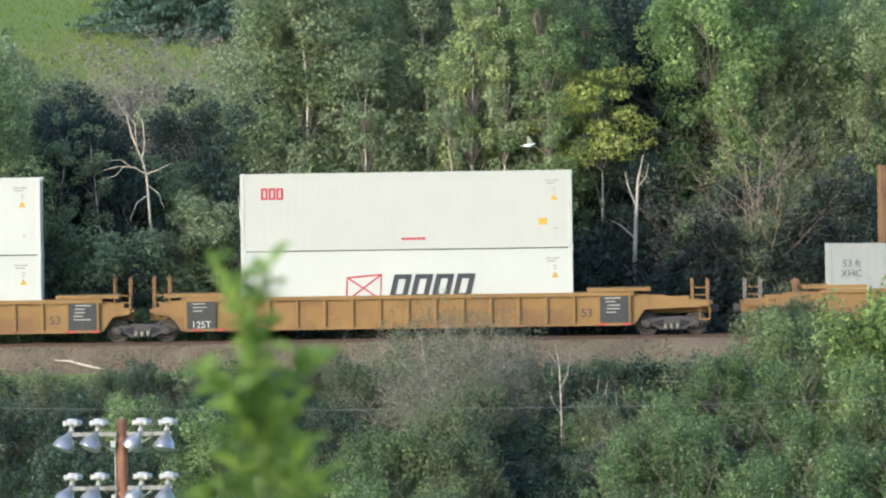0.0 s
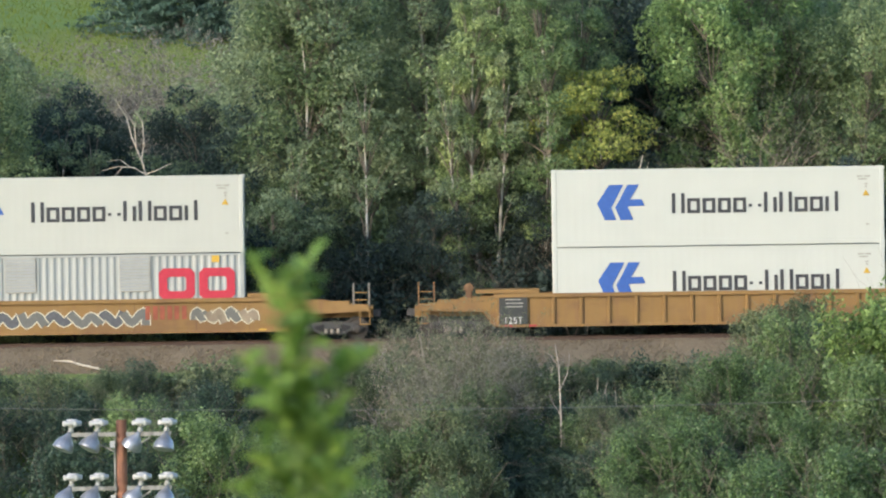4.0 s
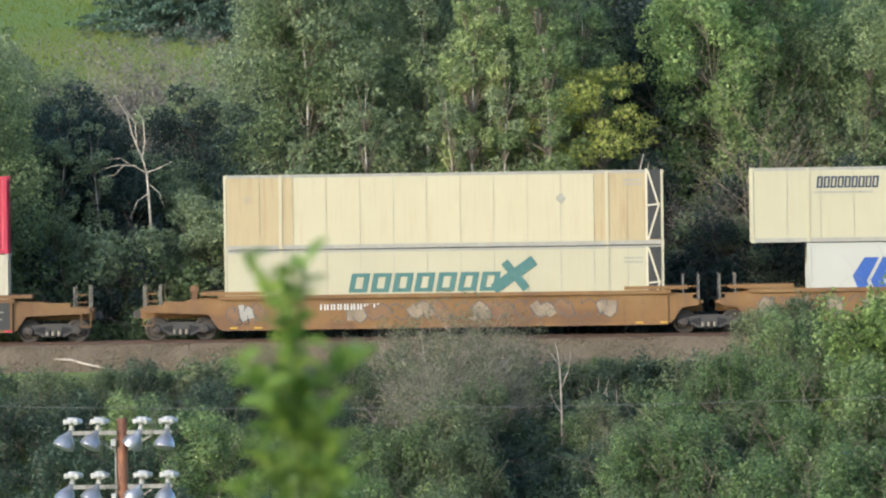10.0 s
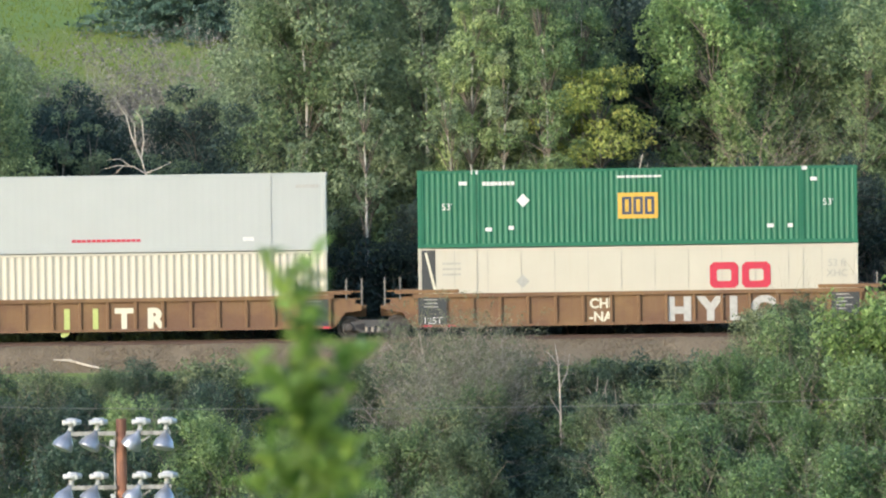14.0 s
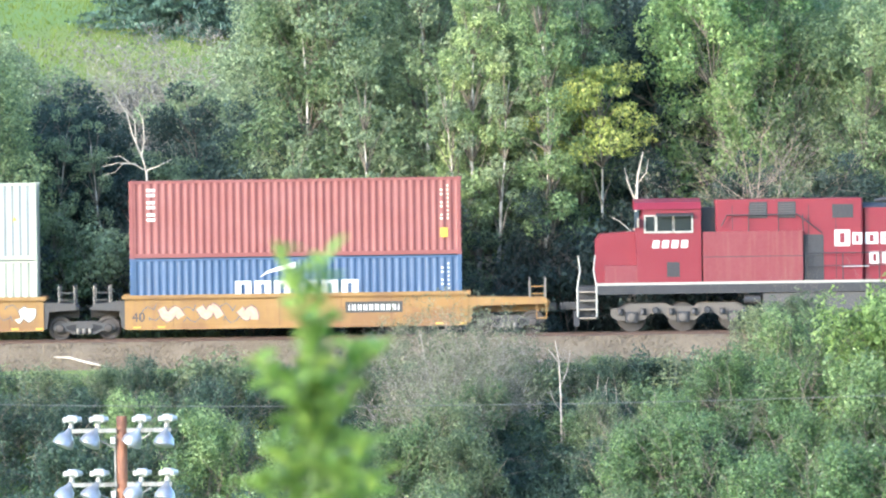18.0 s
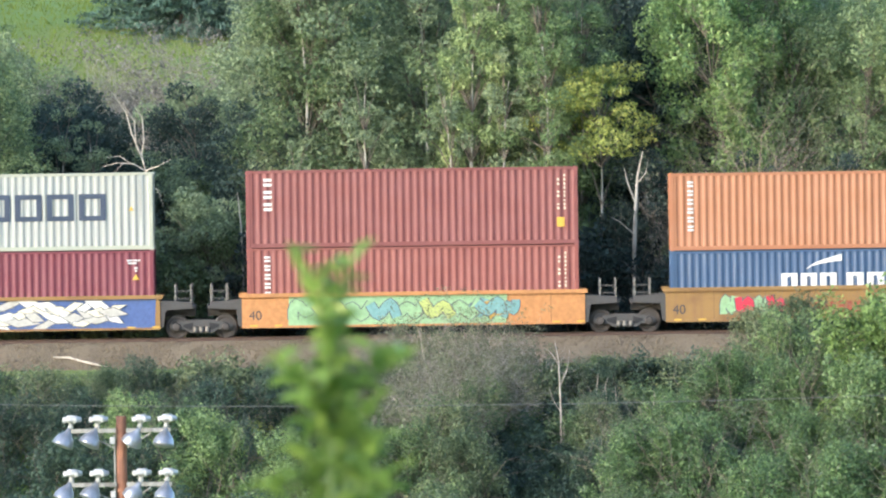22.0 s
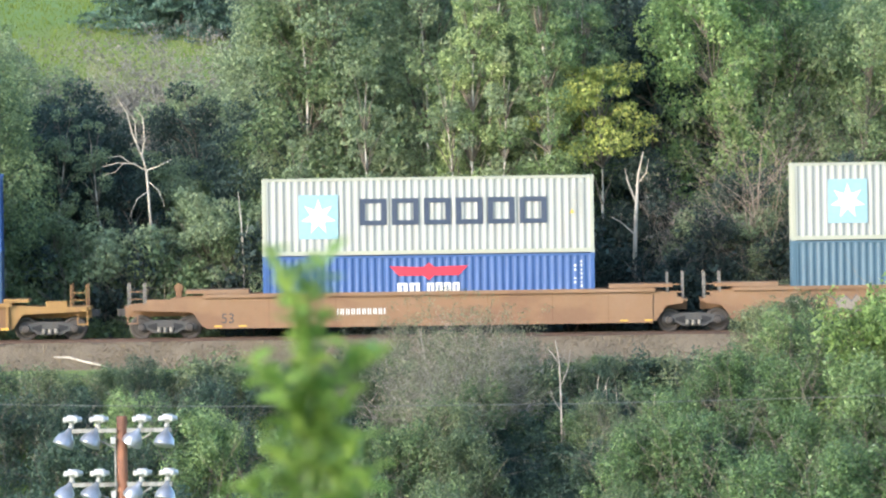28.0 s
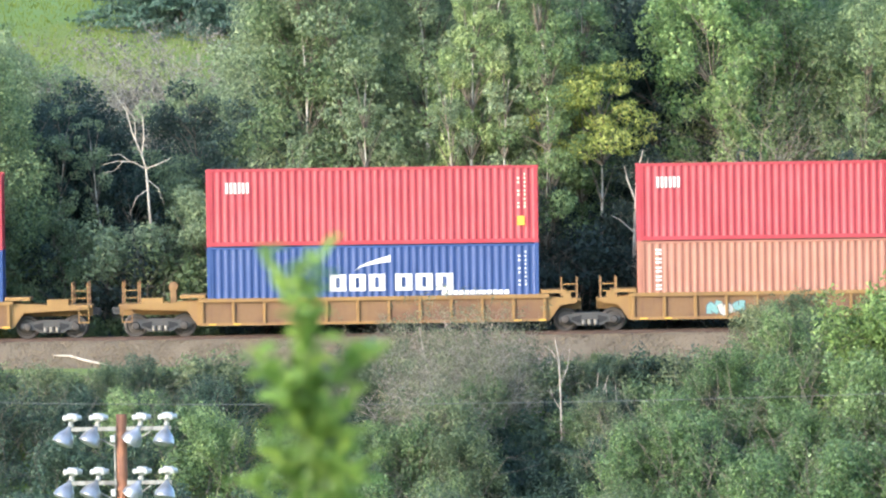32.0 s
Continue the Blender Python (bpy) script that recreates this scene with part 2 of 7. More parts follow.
M["mark_grey"] = plain("lettering_grey", (0.34, 0.33, 0.29), 0.6, 0.1)
M["mark_grey2"] = plain("lettering_dark_grey", (0.13, 0.13, 0.12), 0.6, 0.1)
M["mark_yellow"] = plain("label_yellow", (0.55, 0.34, 0.04), 0.5, 0.08)
M["spray_silver"] = plain("spray_silver", (0.40, 0.385, 0.345), 0.5, 0.15)
M["faded_red"] = plain("lettering_faded_red", (0.27, 0.07, 0.035), 0.6, 0.25, 3.0)
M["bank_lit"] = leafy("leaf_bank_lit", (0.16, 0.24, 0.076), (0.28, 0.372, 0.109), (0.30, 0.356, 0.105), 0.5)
M["spray_edge"] = plain("spray_outline", (0.085, 0.09, 0.10), 0.6, 0.2)
M["spray_faded"] = plain("spray_faded_grey", (0.25, 0.20, 0.14), 0.6, 0.3, 2.5)
M["post_grey"] = plain("post_dull_grey", (0.17, 0.155, 0.13), 0.6, 0.25)
M["spray_mint"] = plain("spray_mint", (0.24, 0.38, 0.20), 0.55, 0.15)
M["spray_lime"] = plain("spray_lime", (0.38, 0.43, 0.13), 0.55, 0.15)
M["spray_olive"] = plain("spray_olive", (0.30, 0.27, 0.05), 0.55, 0.15)
M["spray_pink"] = plain("spray_faded_pink", (0.52, 0.28, 0.19), 0.55, 0.2)
M["spray_orange"] = plain("spray_orange", (0.40, 0.185, 0.06), 0.55, 0.15)
M["spray_teal"] = plain("spray_turquoise", (0.15, 0.29, 0.28), 0.55, 0.15)
M["spray_blue"] = plain("spray_blue", (0.06, 0.10, 0.25), 0.55, 0.15)
M["pole_wood"] = barky("pole_red_brown", (0.26, 0.115, 0.065), (0.13, 0.06, 0.042))
M["arm"] = barky("arm_grey_wood", (0.30, 0.29, 0.26), (0.18, 0.17, 0.15))
M["alu"] = plain("spun_aluminium", (0.31, 0.32, 0.35), 0.36, 0.2, 5, 0.65)
M["housing"] = plain("housing_white", (0.40, 0.40, 0.385), 0.5, 0.08)
M["wire"] = plain("wire_grey", (0.16, 0.16, 0.15), 0.5, 0.1)
M["feather"] = plain("feather_white", (0.82, 0.82, 0.80), 0.7, 0.04)
M["feather_grey"] = plain("feather_grey", (0.42, 0.43, 0.45), 0.7, 0.05)


def glassy(name):
    m, n, l, bs = nodes_of(name)
    bs.inputs["Base Color"].default_value = (0.02, 0.025, 0.028, 1)
    bs.inputs["Roughness"].default_value = 0.08
    return m


M["glass"] = glassy("dark_window_glass")


# ---- mesh building ----
class Shape:
    """Vertices and faces collected for one mesh."""

    def __init__(self):
        self.v, self.f = [], []

    def add(self, v, f):
        k = len(self.v)
        self.v += [tuple(p) for p in v]
        self.f += [tuple(i + k for i in q) for q in f]
        return self

    def box(self, x0, x1, y0, y1, z0, z1, c=0.0):
        """A box; c cuts its upright edges."""
        if c:
            return self.prism_z([(x0 + c, y0), (x1 - c, y0), (x1, y0 + c), (x1, y1 - c), (x1 - c, y1), (x0 + c, y1), (x0, y1 - c), (x0, y0 + c)], z0, z1)
        return self.prism_z([(x0, y0), (x1, y0), (x1, y1), (x0, y1)], z0, z1)

    def prism_z(self, pts, z0, z1):
        n = len(pts)
        v = [(x, y, z0) for x, y in pts] + [(x, y, z1) for x, y in pts]
        return self.add(v, [tuple(range(n))[::-1], tuple(range(n, 2 * n))] + [(i, (i + 1) % n, n + (i + 1) % n, n + i) for i in range(n)])

    def prism_y(self, pts, y0, y1):
        """pts: (x, z) anticlockwise as seen from -y."""
        n = len(pts)
        v = [(x, y0, z) for x, z in pts] + [(x, y1, z) for x, z in pts]
        return self.add(v, [tuple(range(n)), tuple(range(n, 2 * n))[::-1]] + [(i, n + i, n + (i + 1) % n, (i + 1) % n) for i in range(n)])

    def prism_x(self, pts, x0, x1):
        n = len(pts)
        v = [(x0, y, z) for y, z in pts] + [(x1, y, z) for y, z in pts]
        return self.add(v, [tuple(range(n))[::-1], tuple(range(n, 2 * n))] + [(i, (i + 1) % n, n + (i + 1) % n, n + i) for i in range(n)])

    def tube(self, points, radii, sides=5):
        """A tapered tube along points."""
        rings, base = [], len(self.v)
        pts = [Vector(p) for p in points]
        for i, p in enumerate(pts):
            d = (pts[min(i + 1, len(pts) - 1)] - pts[max(i - 1, 0)]).normalized()
            a = d.orthogonal().normalized() if abs(d.z) > 0.9 else d.cross(Vector((0, 0, 1))).normalized()
            b = d.cross(a)
            rings += [tuple(p + radii[i] * (math.cos(q) * a + math.sin(q) * b)) for q in (2 * math.pi * k / sides for k in range(sides))]
        f = []
        for i in range(len(pts) - 1):
            for k in range(sides):
                f.append((i * sides + k, i * sides + (k + 1) % sides, (i + 1) * sides + (k + 1) % sides, (i + 1) * sides + k))
        f += [tuple(range(sides))[::-1], tuple(range((len(pts) - 1) * sides, len(pts) * sides))]
        return self.add(rings, f)

    def lathe_y(self, cx, cz, prof, sides=20):
        """Rings of (radius, y) about an axle along y."""
        v = [(cx + r * math.cos(q), y, cz + r * math.sin(q)) for r, y in prof for q in (2 * math.pi * k / sides for k in range(sides))]
        f = []
        for i in range(len(prof) - 1):
            for k in range(sides):
                f.append((i * sides + k, i * sides + (k + 1) % sides, (i + 1) * sides + (k + 1) % sides, (i + 1) * sides + k))
        f += [tuple(range(sides))[::-1], tuple(range((len(prof) - 1) * sides, len(prof) * sides))]
        return self.add(v, f)

    def lathe_z(self, cx, cy, prof, sides=16):
        v = [(cx + r * math.cos(q), cy + r * math.sin(q), z) for r, z in prof for q in (2 * math.pi * k / sides for k in range(sides))]
        f = []
        for i in range(len(prof) - 1):
            for k in range(sides):
                f.append((i * sides + k, i * sides + (k + 1) % sides, (i + 1) * sides + (k + 1) % sides, (i + 1) * sides + k))
        f += [tuple(range(sides))[::-1], tuple(range((len(prof) - 1) * sides, len(prof) * sides))]
        return self.add(v, f)

    def mesh(self, name, material, smooth=False):
        me = bpy.data.meshes.new(name)
        me.from_pydata(self.v, [], self.f)
        me.materials.append(material)
        if smooth:
            me.shade_smooth()
        me.update()
        return me


def part(name, shape, material, parent, label="", smooth=False):
    """One mesh object under a thing or a part."""
    ob = new(name, shape if isinstance(shape, bpy.types.Mesh) else shape.mesh(name, material, smooth))
    ob.parent = parent
    if label:
        ob["label"] = label
    return ob


def cloud(name, verts, quads, material):
    """A mesh of many loose faces from arrays."""
    me = bpy.data.meshes.new(name)
    k = quads.shape[1]
    me.vertices.add(len(verts))
    me.vertices.foreach_set("co", np.asarray(verts, np.float32).ravel())
    me.loops.add(quads.size)
    me.loops.foreach_set("vertex_index", quads.astype(np.int32).ravel())
    me.polygons.add(len(quads))
    me.polygons.foreach_set("loop_start", np.arange(0, quads.size, k, dtype=np.int32))
    me.materials.append(material)
    me.update(calc_edges=True)
    return me


_glyphs = {}


def lettering(text, height, material, parent, x, z, y, name="lettering", label="", bold=0.0):
    """Words in the built-in font, upright on a side that faces -y; x is their middle, z their foot."""
    key = (text, material.name, bold)
    if key not in _glyphs:
        cu = bpy.data.curves.new("lettering", "FONT")
        cu.body, cu.align_x, cu.extrude, cu.offset = text, "CENTER", 0.004, bold
        tmp = bpy.data.objects.new("lettering", cu)
        scene.collection.objects.link(tmp)
        me = bpy.data.meshes.new_from_object(tmp.evaluated_get(bpy.context.evaluated_depsgraph_get()))
        bpy.data.objects.remove(tmp)
        me.materials.clear()
        me.materials.append(material)
        _glyphs[key] = me
    ob = new(name, _glyphs[key])
    ob.parent = parent
    ob.matrix_basis = pose(x, y, z, 90, 0, 0) @ Matrix.Diagonal((height / 0.7, height / 0.7, 1, 1))
    if label:
        ob["label"] = label
    return ob


# ---- ground, track ----
PROFILE = [(-900, 10), (-500, 8.0), (-378, 7.3), (-365, 6.6), (-345, 4.8), (-270, 0.0), (-130, -9.5), (-45, -12.0), (-33, -10.5),
           (-9, -2.2), (-5.5, -1.25), (-3.5, -1.1), (3.5, -1.1), (6, -0.9), (10, -0.5), (77, 8.9), (140, 18.0), (400, 40.0), (1200, 70.0), (3500, 90.0)]


def ground_z(x, y):
    ys, zs = zip(*PROFILE)
    z = float(np.interp(y, ys, zs))
    if abs(y) > 4.5:
        w = min(1.0, (abs(y) - 4.5) / 8)
        z += w * (0.45 * noise.noise((x * 0.06, y * 0.06, 0.3)) + 0.15 * noise.noise((x * 0.25, y * 0.25, 4.1)))
    return z


def steps(a, b, near, coarse):
    """Coordinates that lie close together within +-near and spread out towards a and b."""
    out = [i * coarse for i in range(int(-near / coarse), int(near / coarse) + 1)]
    s, g = coarse, out[-1]
    while g < b:
        s *= 1.35
        g += s
        out.append(min(g, b))
    s, g = coarse, out[0]
    while g > a:
        s *= 1.35
        g -= s
        out.insert(0, max(g, a))
    return out


gx = steps(-2500, 2500, 40, 1.6)
gy = sorted(set(steps(-900, 3500, 120, 1.5) + [-378, -370, -362, -354, -346, -330, -310, -290, -270, -240, -210, -180, -150]))
gs = Shape()
gs.v = [(x, y, ground_z(x, y)) for y in gy for x in gx]
nx = len(gx)
gs.f = [(j * nx + i, j * nx + i + 1, (j + 1) * nx + i + 1, (j + 1) * nx + i) for j in range(len(gy) - 1) for i in range(nx - 1)]
ground = tagged(new("ground", gs.mesh("ground", M["ground"], True)), "grassy valley ground with a green hillside", "ground", kind="structure")

RAIL_TOP = -0.09
BED = [(-4.3, -1.35), (-3.45, -0.92), (-2.6, -0.50), (-1.95, -0.20), (-1.7, -0.15), (1.7, -0.15), (1.95, -0.2), (2.6, -0.5), (3.45, -0.92), (4.3, -1.35)]
bed = Shape()
xs = [i * 0.5 for i in range(-80, 81)]
rows_b = len(BED)
for x in [-900.0, -300.0] + xs + [300.0, 900.0]:
    for y, z in BED:
        bed.v.append((x, y + 0.10 * noise.noise((x * 0.8, y, 1.0)), z + 0.06 * noise.noise((x * 0.9, y * 2.0, 7.0))))
bed.f = [(i * rows_b + j, (i + 1) * rows_b + j, (i + 1) * rows_b + j + 1, i * rows_b + j + 1) for i in range(len(bed.v) // rows_b - 1) for j in range(rows_b - 1)]
tagged(new("ballast_bed", bed.mesh("ballast_bed", M["ballast"], True)), "tan gravel railway embankment with sloping shoulder", "ballast", kind="structure").location.z = RAIL_TOP

rng = np.random.default_rng(5)


def stones(n, x0, x1, y0, y1):
    """Loose ballast stones on the near shoulder."""
    octa = np.array([(1, 0, 0), (-1, 0, 0), (0, 1, 0), (0, -1, 0), (0, 0, 1), (0, 0, -1)], float)
    tri = np.array([(0, 2, 4), (2, 1, 4), (1, 3, 4), (3, 0, 4), (2, 0, 5), (1, 2, 5), (3, 1, 5), (0, 3, 5)])
    p = np.stack([rng.uniform(x0, x1, n), rng.uniform(y0, y1, n), np.zeros(n)], 1)
    p[:, 2] = np.interp(p[:, 1], *zip(*BED)) + 0.02
    s = rng.uniform(0.018, 0.05, (n, 1, 3)) * rng.uniform(0.6, 1.2, (n, 1, 1))
    v = octa[None] * s + rng.normal(0, 0.008, (n, 6, 3)) + p[:, None]
    f = tri[None] + 6 * np.arange(n)[:, None, None]
    return cloud("gravel", v.reshape(-1, 3), f.reshape(-1, 3), M["stone"])


tagged(new("gravel", stones(12000, -19, 19, -4.0, -1.5)), "loose tan and brown ballast stones beside the rails", "gravel", kind="stuff").location.z = RAIL_TOP

tie_s = Shape().box(-0.115, 0.115, -1.3, 1.3, -0.33, -0.13, 0.01)
tie_me = tie_s.mesh("tie", M["tie"])
track = tagged(new("railway_track"), "rusty steel rails on dark wooden ties", "track", kind="structure")
track.location.z = RAIL_TOP
for i in range(-35, 36):
    tie = part("tie", tie_me, None, track)
    tie.location = (i * 0.53, 0.02 * math.sin(i * 7.3), 0)
RAIL = [(-0.07, -0.16), (0.07, -0.16), (0.07, -0.145), (0.012, -0.12), (0.012, -0.045), (0.036, -0.03), (0.036, 0), (-0.036, 0), (-0.036, -0.03), (-0.012, -0.045), (-0.012, -0.12), (-0.07, -0.145)]
for y in (-0.755, 0.755):
    part("rail", Shape().prism_x([(y + a, b) for a, b in RAIL], -900, 900), M["rail"], track)

# ---- plants ----


def leaf_cloud(name, material, rnd, centres, radii, n, size, up=0.3, droop=0.0, fill=0.45, aspect=0.58):
    """n leaves in clumps: pointed leaves that mostly lie near each clump's skin, at all angles."""
    c, r = np.array(centres, float), np.array(radii, float)
    if r.ndim == 1:
        r = np.repeat(r[:, None], 3, 1)
    w = r.prod(1) ** 0.66
    k = rnd.choice(len(c), n, p=w / w.sum())
    d = rnd.normal(size=(n, 3))
    d /= np.linalg.norm(d, axis=1, keepdims=True)
    rad = fill + (1 - fill) * rnd.uniform(size=(n, 1)) ** 0.5 + rnd.normal(0, 0.07, (n, 1))
    p = c[k] + d * rad * r[k]
    nor = d * 0.6 + rnd.normal(size=(n, 3)) * 0.55 + np.array([0, 0, up])
    nor /= np.linalg.norm(nor, axis=1, keepdims=True)
    a = rnd.normal(size=(n, 3)) + np.array([0, 0, -droop])
    a -= nor * (a * nor).sum(1, keepdims=True)
    a /= np.linalg.norm(a, axis=1, keepdims=True)
    b = np.cross(nor, a)
    s = size * rnd.uniform(0.6, 1.3, (n, 1))
    v = np.stack([p - a * s * 0.5 - b * s * aspect * 0.5, p - a * s * 0.4 + b * s * aspect * 0.5, p + a * s * 0.5], 1)
    return cloud(name, v.reshape(-1, 3), np.arange(3 * n).reshape(-1, 3), material)


def limb(shape, rnd, p, d, length, r, depth, tips, curl=0.25, split=3, lift=0.12, sides=5):
    """A crooked, forking limb; notes where its twigs end."""
    pts, rr, q = [Vector(p)], [r], Vector(p)
    d = Vector(d).normalized()
    n = 4
    for i in range(n):
        d = (d + Vector(rnd.normal(0, curl, 3)) + Vector((0, 0, lift))).normalized()
        q = q + d * length / n
        pts.append(q.copy())
        rr.append(r * (1 - 0.75 * (i + 1) / n))
        if depth > 0 and i >= 1:
            for _ in range(split if i < n - 1 else split + 1):
                side = Vector(rnd.normal(0, 1, 3)).cross(d).normalized()
                limb(shape, rnd, q, d * 0.6 + side * 0.9, length * rnd.uniform(0.45, 0.7), rr[-1] * 0.65, depth - 1, tips, curl, split, lift, max(3, sides - 1))
    shape.tube(pts, rr, sides)
    tips.append(tuple(q))


def tree_thing(name, seed, h, r, base, leaf_mat, bark_mat, n, size, clumps=26, label="", lean=0.05, tall=1.0):
    """A broad-leaved tree: tapered trunk, limbs, and a crown of leaf clumps with gaps between them."""
    rnd = np.random.default_rng(seed)
    t = tagged(new(name), label, "tree")
    wood, tips = Shape(), []
    pts, rr, q = [Vector((0, 0, -0.5))], [0.0065 * h + 0.035], Vector((0, 0, -0.5))
    d = Vector((rnd.normal(0, lean), rnd.normal(0, lean), 1))
    for i in range(7):
        d = (d + Vector((rnd.normal(0, 0.05), rnd.normal(0, 0.05), 0.1))).normalized()
        q = q + d * (h * 0.92 + 0.5) / 7
        pts.append(q.copy())
        rr.append((0.0065 * h + 0.035) * (1 - 0.88 * (i + 1) / 7))
    wood.tube(pts, rr, 7)
    arms = Shape()
    cs, rs = [], []
    for i in range(clumps):
        f = (i + 0.5) / clumps
        z = base + (h - base) * f ** 0.85
        k = min(6, int(z / h * 7))
        axis = pts[min(7, k + 1)]
        out = r * (0.35 + 0.65 * math.sin(math.pi * min(1, 0.18 + 0.78 * f))) * rnd.uniform(0.35, 0.95)
        ang = i * 2.4 + rnd.normal(0, 0.35)
        c = Vector((axis.x + out * math.cos(ang), axis.y + out * math.sin(ang), z + rnd.normal(0, 0.25)))
        low = pts[max(1, k)]
        mid = (low + c) / 2 + Vector((0, 0, 0.25))
        arms.tube([low, mid, c], [0.004 * h * (1 - 0.75 * f) + 0.01, 0.02, 0.008], 4)
        cs.append(c)
        s = r * rnd.uniform(0.17, 0.40) * (1.1 - 0.3 * f)
        rs.append((s * rnd.uniform(0.8, 1.3), s * rnd.uniform(0.8, 1.2), s * rnd.uniform(0.6, 1.05) * tall))
    part("trunk", wood, bark_mat, t)
    part("branchwork", arms, M["bark_grey"], t)
    part("crown", leaf_cloud("crown", leaf_mat, rnd, cs, rs, n, size, droop=0.4), None, t)
    return t


def bush_thing(name, seed, h, r, leaf_mat, n, size, label, twig_mat=None, clumps=26, twigs=7):
    """A shrub: several stems from one foot, leaf clumps down to the ground."""
    rnd = np.random.default_rng(seed)
    t = tagged(new(name), label, "bush")
    wood, tips = Shape(), []
    for i in range(twigs):
        a = rnd.uniform(0, 6.28)
        limb(wood, rnd, (0.15 * math.cos(a), 0.15 * math.sin(a), -0.3), (math.cos(a) * 0.5 * r / h, math.sin(a) * 0.5 * r / h, 1), h * rnd.uniform(0.75, 1.05), 0.035, 1, tips, 0.16, 2, 0.05, 4)
    cs, rs = [], []
    for i in range(clumps):
        a, f = rnd.uniform(0, 6.28), rnd.uniform(0.05, 0.95)
        o = r * (1 - 0.6 * f ** 2.2) * rnd.uniform(0.15, 1.0)
        cs.append((o * math.cos(a), o * math.sin(a), h * f))
        s = rnd.uniform(0.11, 0.30) * r
        rs.append((s * rnd.uniform(0.8, 1.2), s, s * rnd.uniform(0.8, 1.8)))
    part("branchwork", wood, twig_mat or M["bark_grey"], t)["kind"] = "stuff"
    part("foliage", leaf_cloud("foliage", leaf_mat, rnd, cs, rs, n, size, droop=0.2, fill=0.3), None, t)
    return t


def bare_thing(name, seed, h, r, stems, leaf_mat, n, label, mat, size=0.11, thick=0.05, curl=0.15):
    """A dry shrub: a haze of twigs with few leaves."""
    rnd = np.random.default_rng(seed)
    t = tagged(new(name), label, "bush")
    wood, tips = Shape(), []
    for i in range(stems):
        a = rnd.uniform(0, 6.28)
        s = r * rnd.uniform(0.1, 0.8)
        limb(wood, rnd, (0.2 * s * math.cos(a), 0.2 * s * math.sin(a), -0.3), (math.cos(a) * s / h, math.sin(a) * s / h, 1), h * rnd.uniform(0.6, 0.95), thick, 2, tips, curl, 2, 0.06, 3)
    part("branchwork", wood, mat, t)
    if n:
        c = [tips[i] for i in rnd.choice(len(tips), min(150, len(tips)), replace=False)]
        part("foliage", leaf_cloud("foliage", leaf_mat, rnd, c, [0.33] * len(c), n, size, fill=0.1), None, t)
    return t


def dead_tree(name, pts_list, radii_list, label, mat=None):
    t = tagged(new(name), label, "dead tree")
    s = Shape()
    for pts, rr in zip(pts_list, radii_list):
        s.tube(pts, rr, 6)
    part("trunk", s, mat or M["wood_pale"], t)
    return t


placed = {}


def plant(proto, x, y, turn=0.0, scale=1.0, dz=0.0, group=""):
    """Sets the first of a kind down, then copies of it."""
    m = pose(x, y, ground_z(x, y) + dz, 0, 0, turn)
    if proto not in placed:
        placed[proto] = True
        ob = proto
        ob.matrix_basis = m
    else:
        ob = copy_thing(proto, m)
    ob.scale = (scale, scale, scale)
    if group:
        ob["group"] = group
    return ob


pr = np.random.default_rng(11)
G, D, Y, B, K = M["leaf_green"], M["leaf_dark"], M["leaf_yellow"], M["leaf_bright"], M["leaf_grey"]
aspen = [tree_thing("aspen_tree", 21 + i, h, r, b, mt, bk, n, s, c, lab) for i, (h, r, b, mt, bk, n, s, c, lab) in enumerate([
    (15.0, 2.6, 3.0, K, M["bark_white"], 21000, 0.155, 64, "tall aspen with grey-green leaves and pale trunk"),
    (14.0, 2.7, 2.2, G, M["bark_white"], 21000, 0.155, 64, "tall aspen with mid-green leaves and pale trunk"),
    (16.0, 2.8, 4.5, K, M["bark_grey"], 21000, 0.155, 64, "tall poplar with grey-green crown on the slope"),
    (12.5, 3.2, 1.5, G, M["bark_grey"], 21000, 0.155, 64, "mid-green broad-leaved tree at the wood's edge")])]
bright = tree_thing("maple_tree", 31, 14.5, 2.9, 5.5, B, M["bark_grey"], 19000, 0.17, 52, "tree with sunlit bright green leaves")
sunny = tree_thing("birch_tree", 35, 14.5, 1.75, 4.2, M["leaf_birch"], M["bark_white"], 13000, 0.14, 54, "tall sunlit birch with pale trunk and olive leaves")
yellow = tree_thing("aspen_tree", 33, 10.3, 2.5, 6.9, Y, M["bark_white"], 6500, 0.14, 26, "aspen turning yellow with white trunk", tall=0.6)
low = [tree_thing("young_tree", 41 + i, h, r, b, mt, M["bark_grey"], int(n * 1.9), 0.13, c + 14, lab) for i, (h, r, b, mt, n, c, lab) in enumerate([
    (7.0, 2.2, 0.6, D, 6500, 22, "small dark green tree behind the railway, shade put into its leaf colour"),
    (6.2, 2.0, 0.4, K, 6000, 20, "small grey-green tree behind the railway"),
    (5.0, 1.9, 0.2, G, 5500, 18, "small mid-green tree behind the railway")])]
BG, BO, BD = M["bank_green"], M["bank_olive"], M["bank_dark"]
bank = [bush_thing("willow_bush", 151 + i, h, r, mt, n, s, lab, None, 52) for i, (h, r, mt, n, s, lab) in enumerate([
    (2.6, 1.7, BG, 9000, 0.115, "mid-green willow bush on the embankment"),
    (2.9, 1.8, BD, 8600, 0.115, "dark green bush on the embankment, with shade in its leaf colour"),
    (3.4, 1.9, BO, 9400, 0.112, "olive-green willow bush on the slope"),
    (4.2, 2.0, M["bank_deep"], 13000, 0.116, "tall leafy bush on the slope"),
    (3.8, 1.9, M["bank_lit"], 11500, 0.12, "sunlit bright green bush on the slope")])]
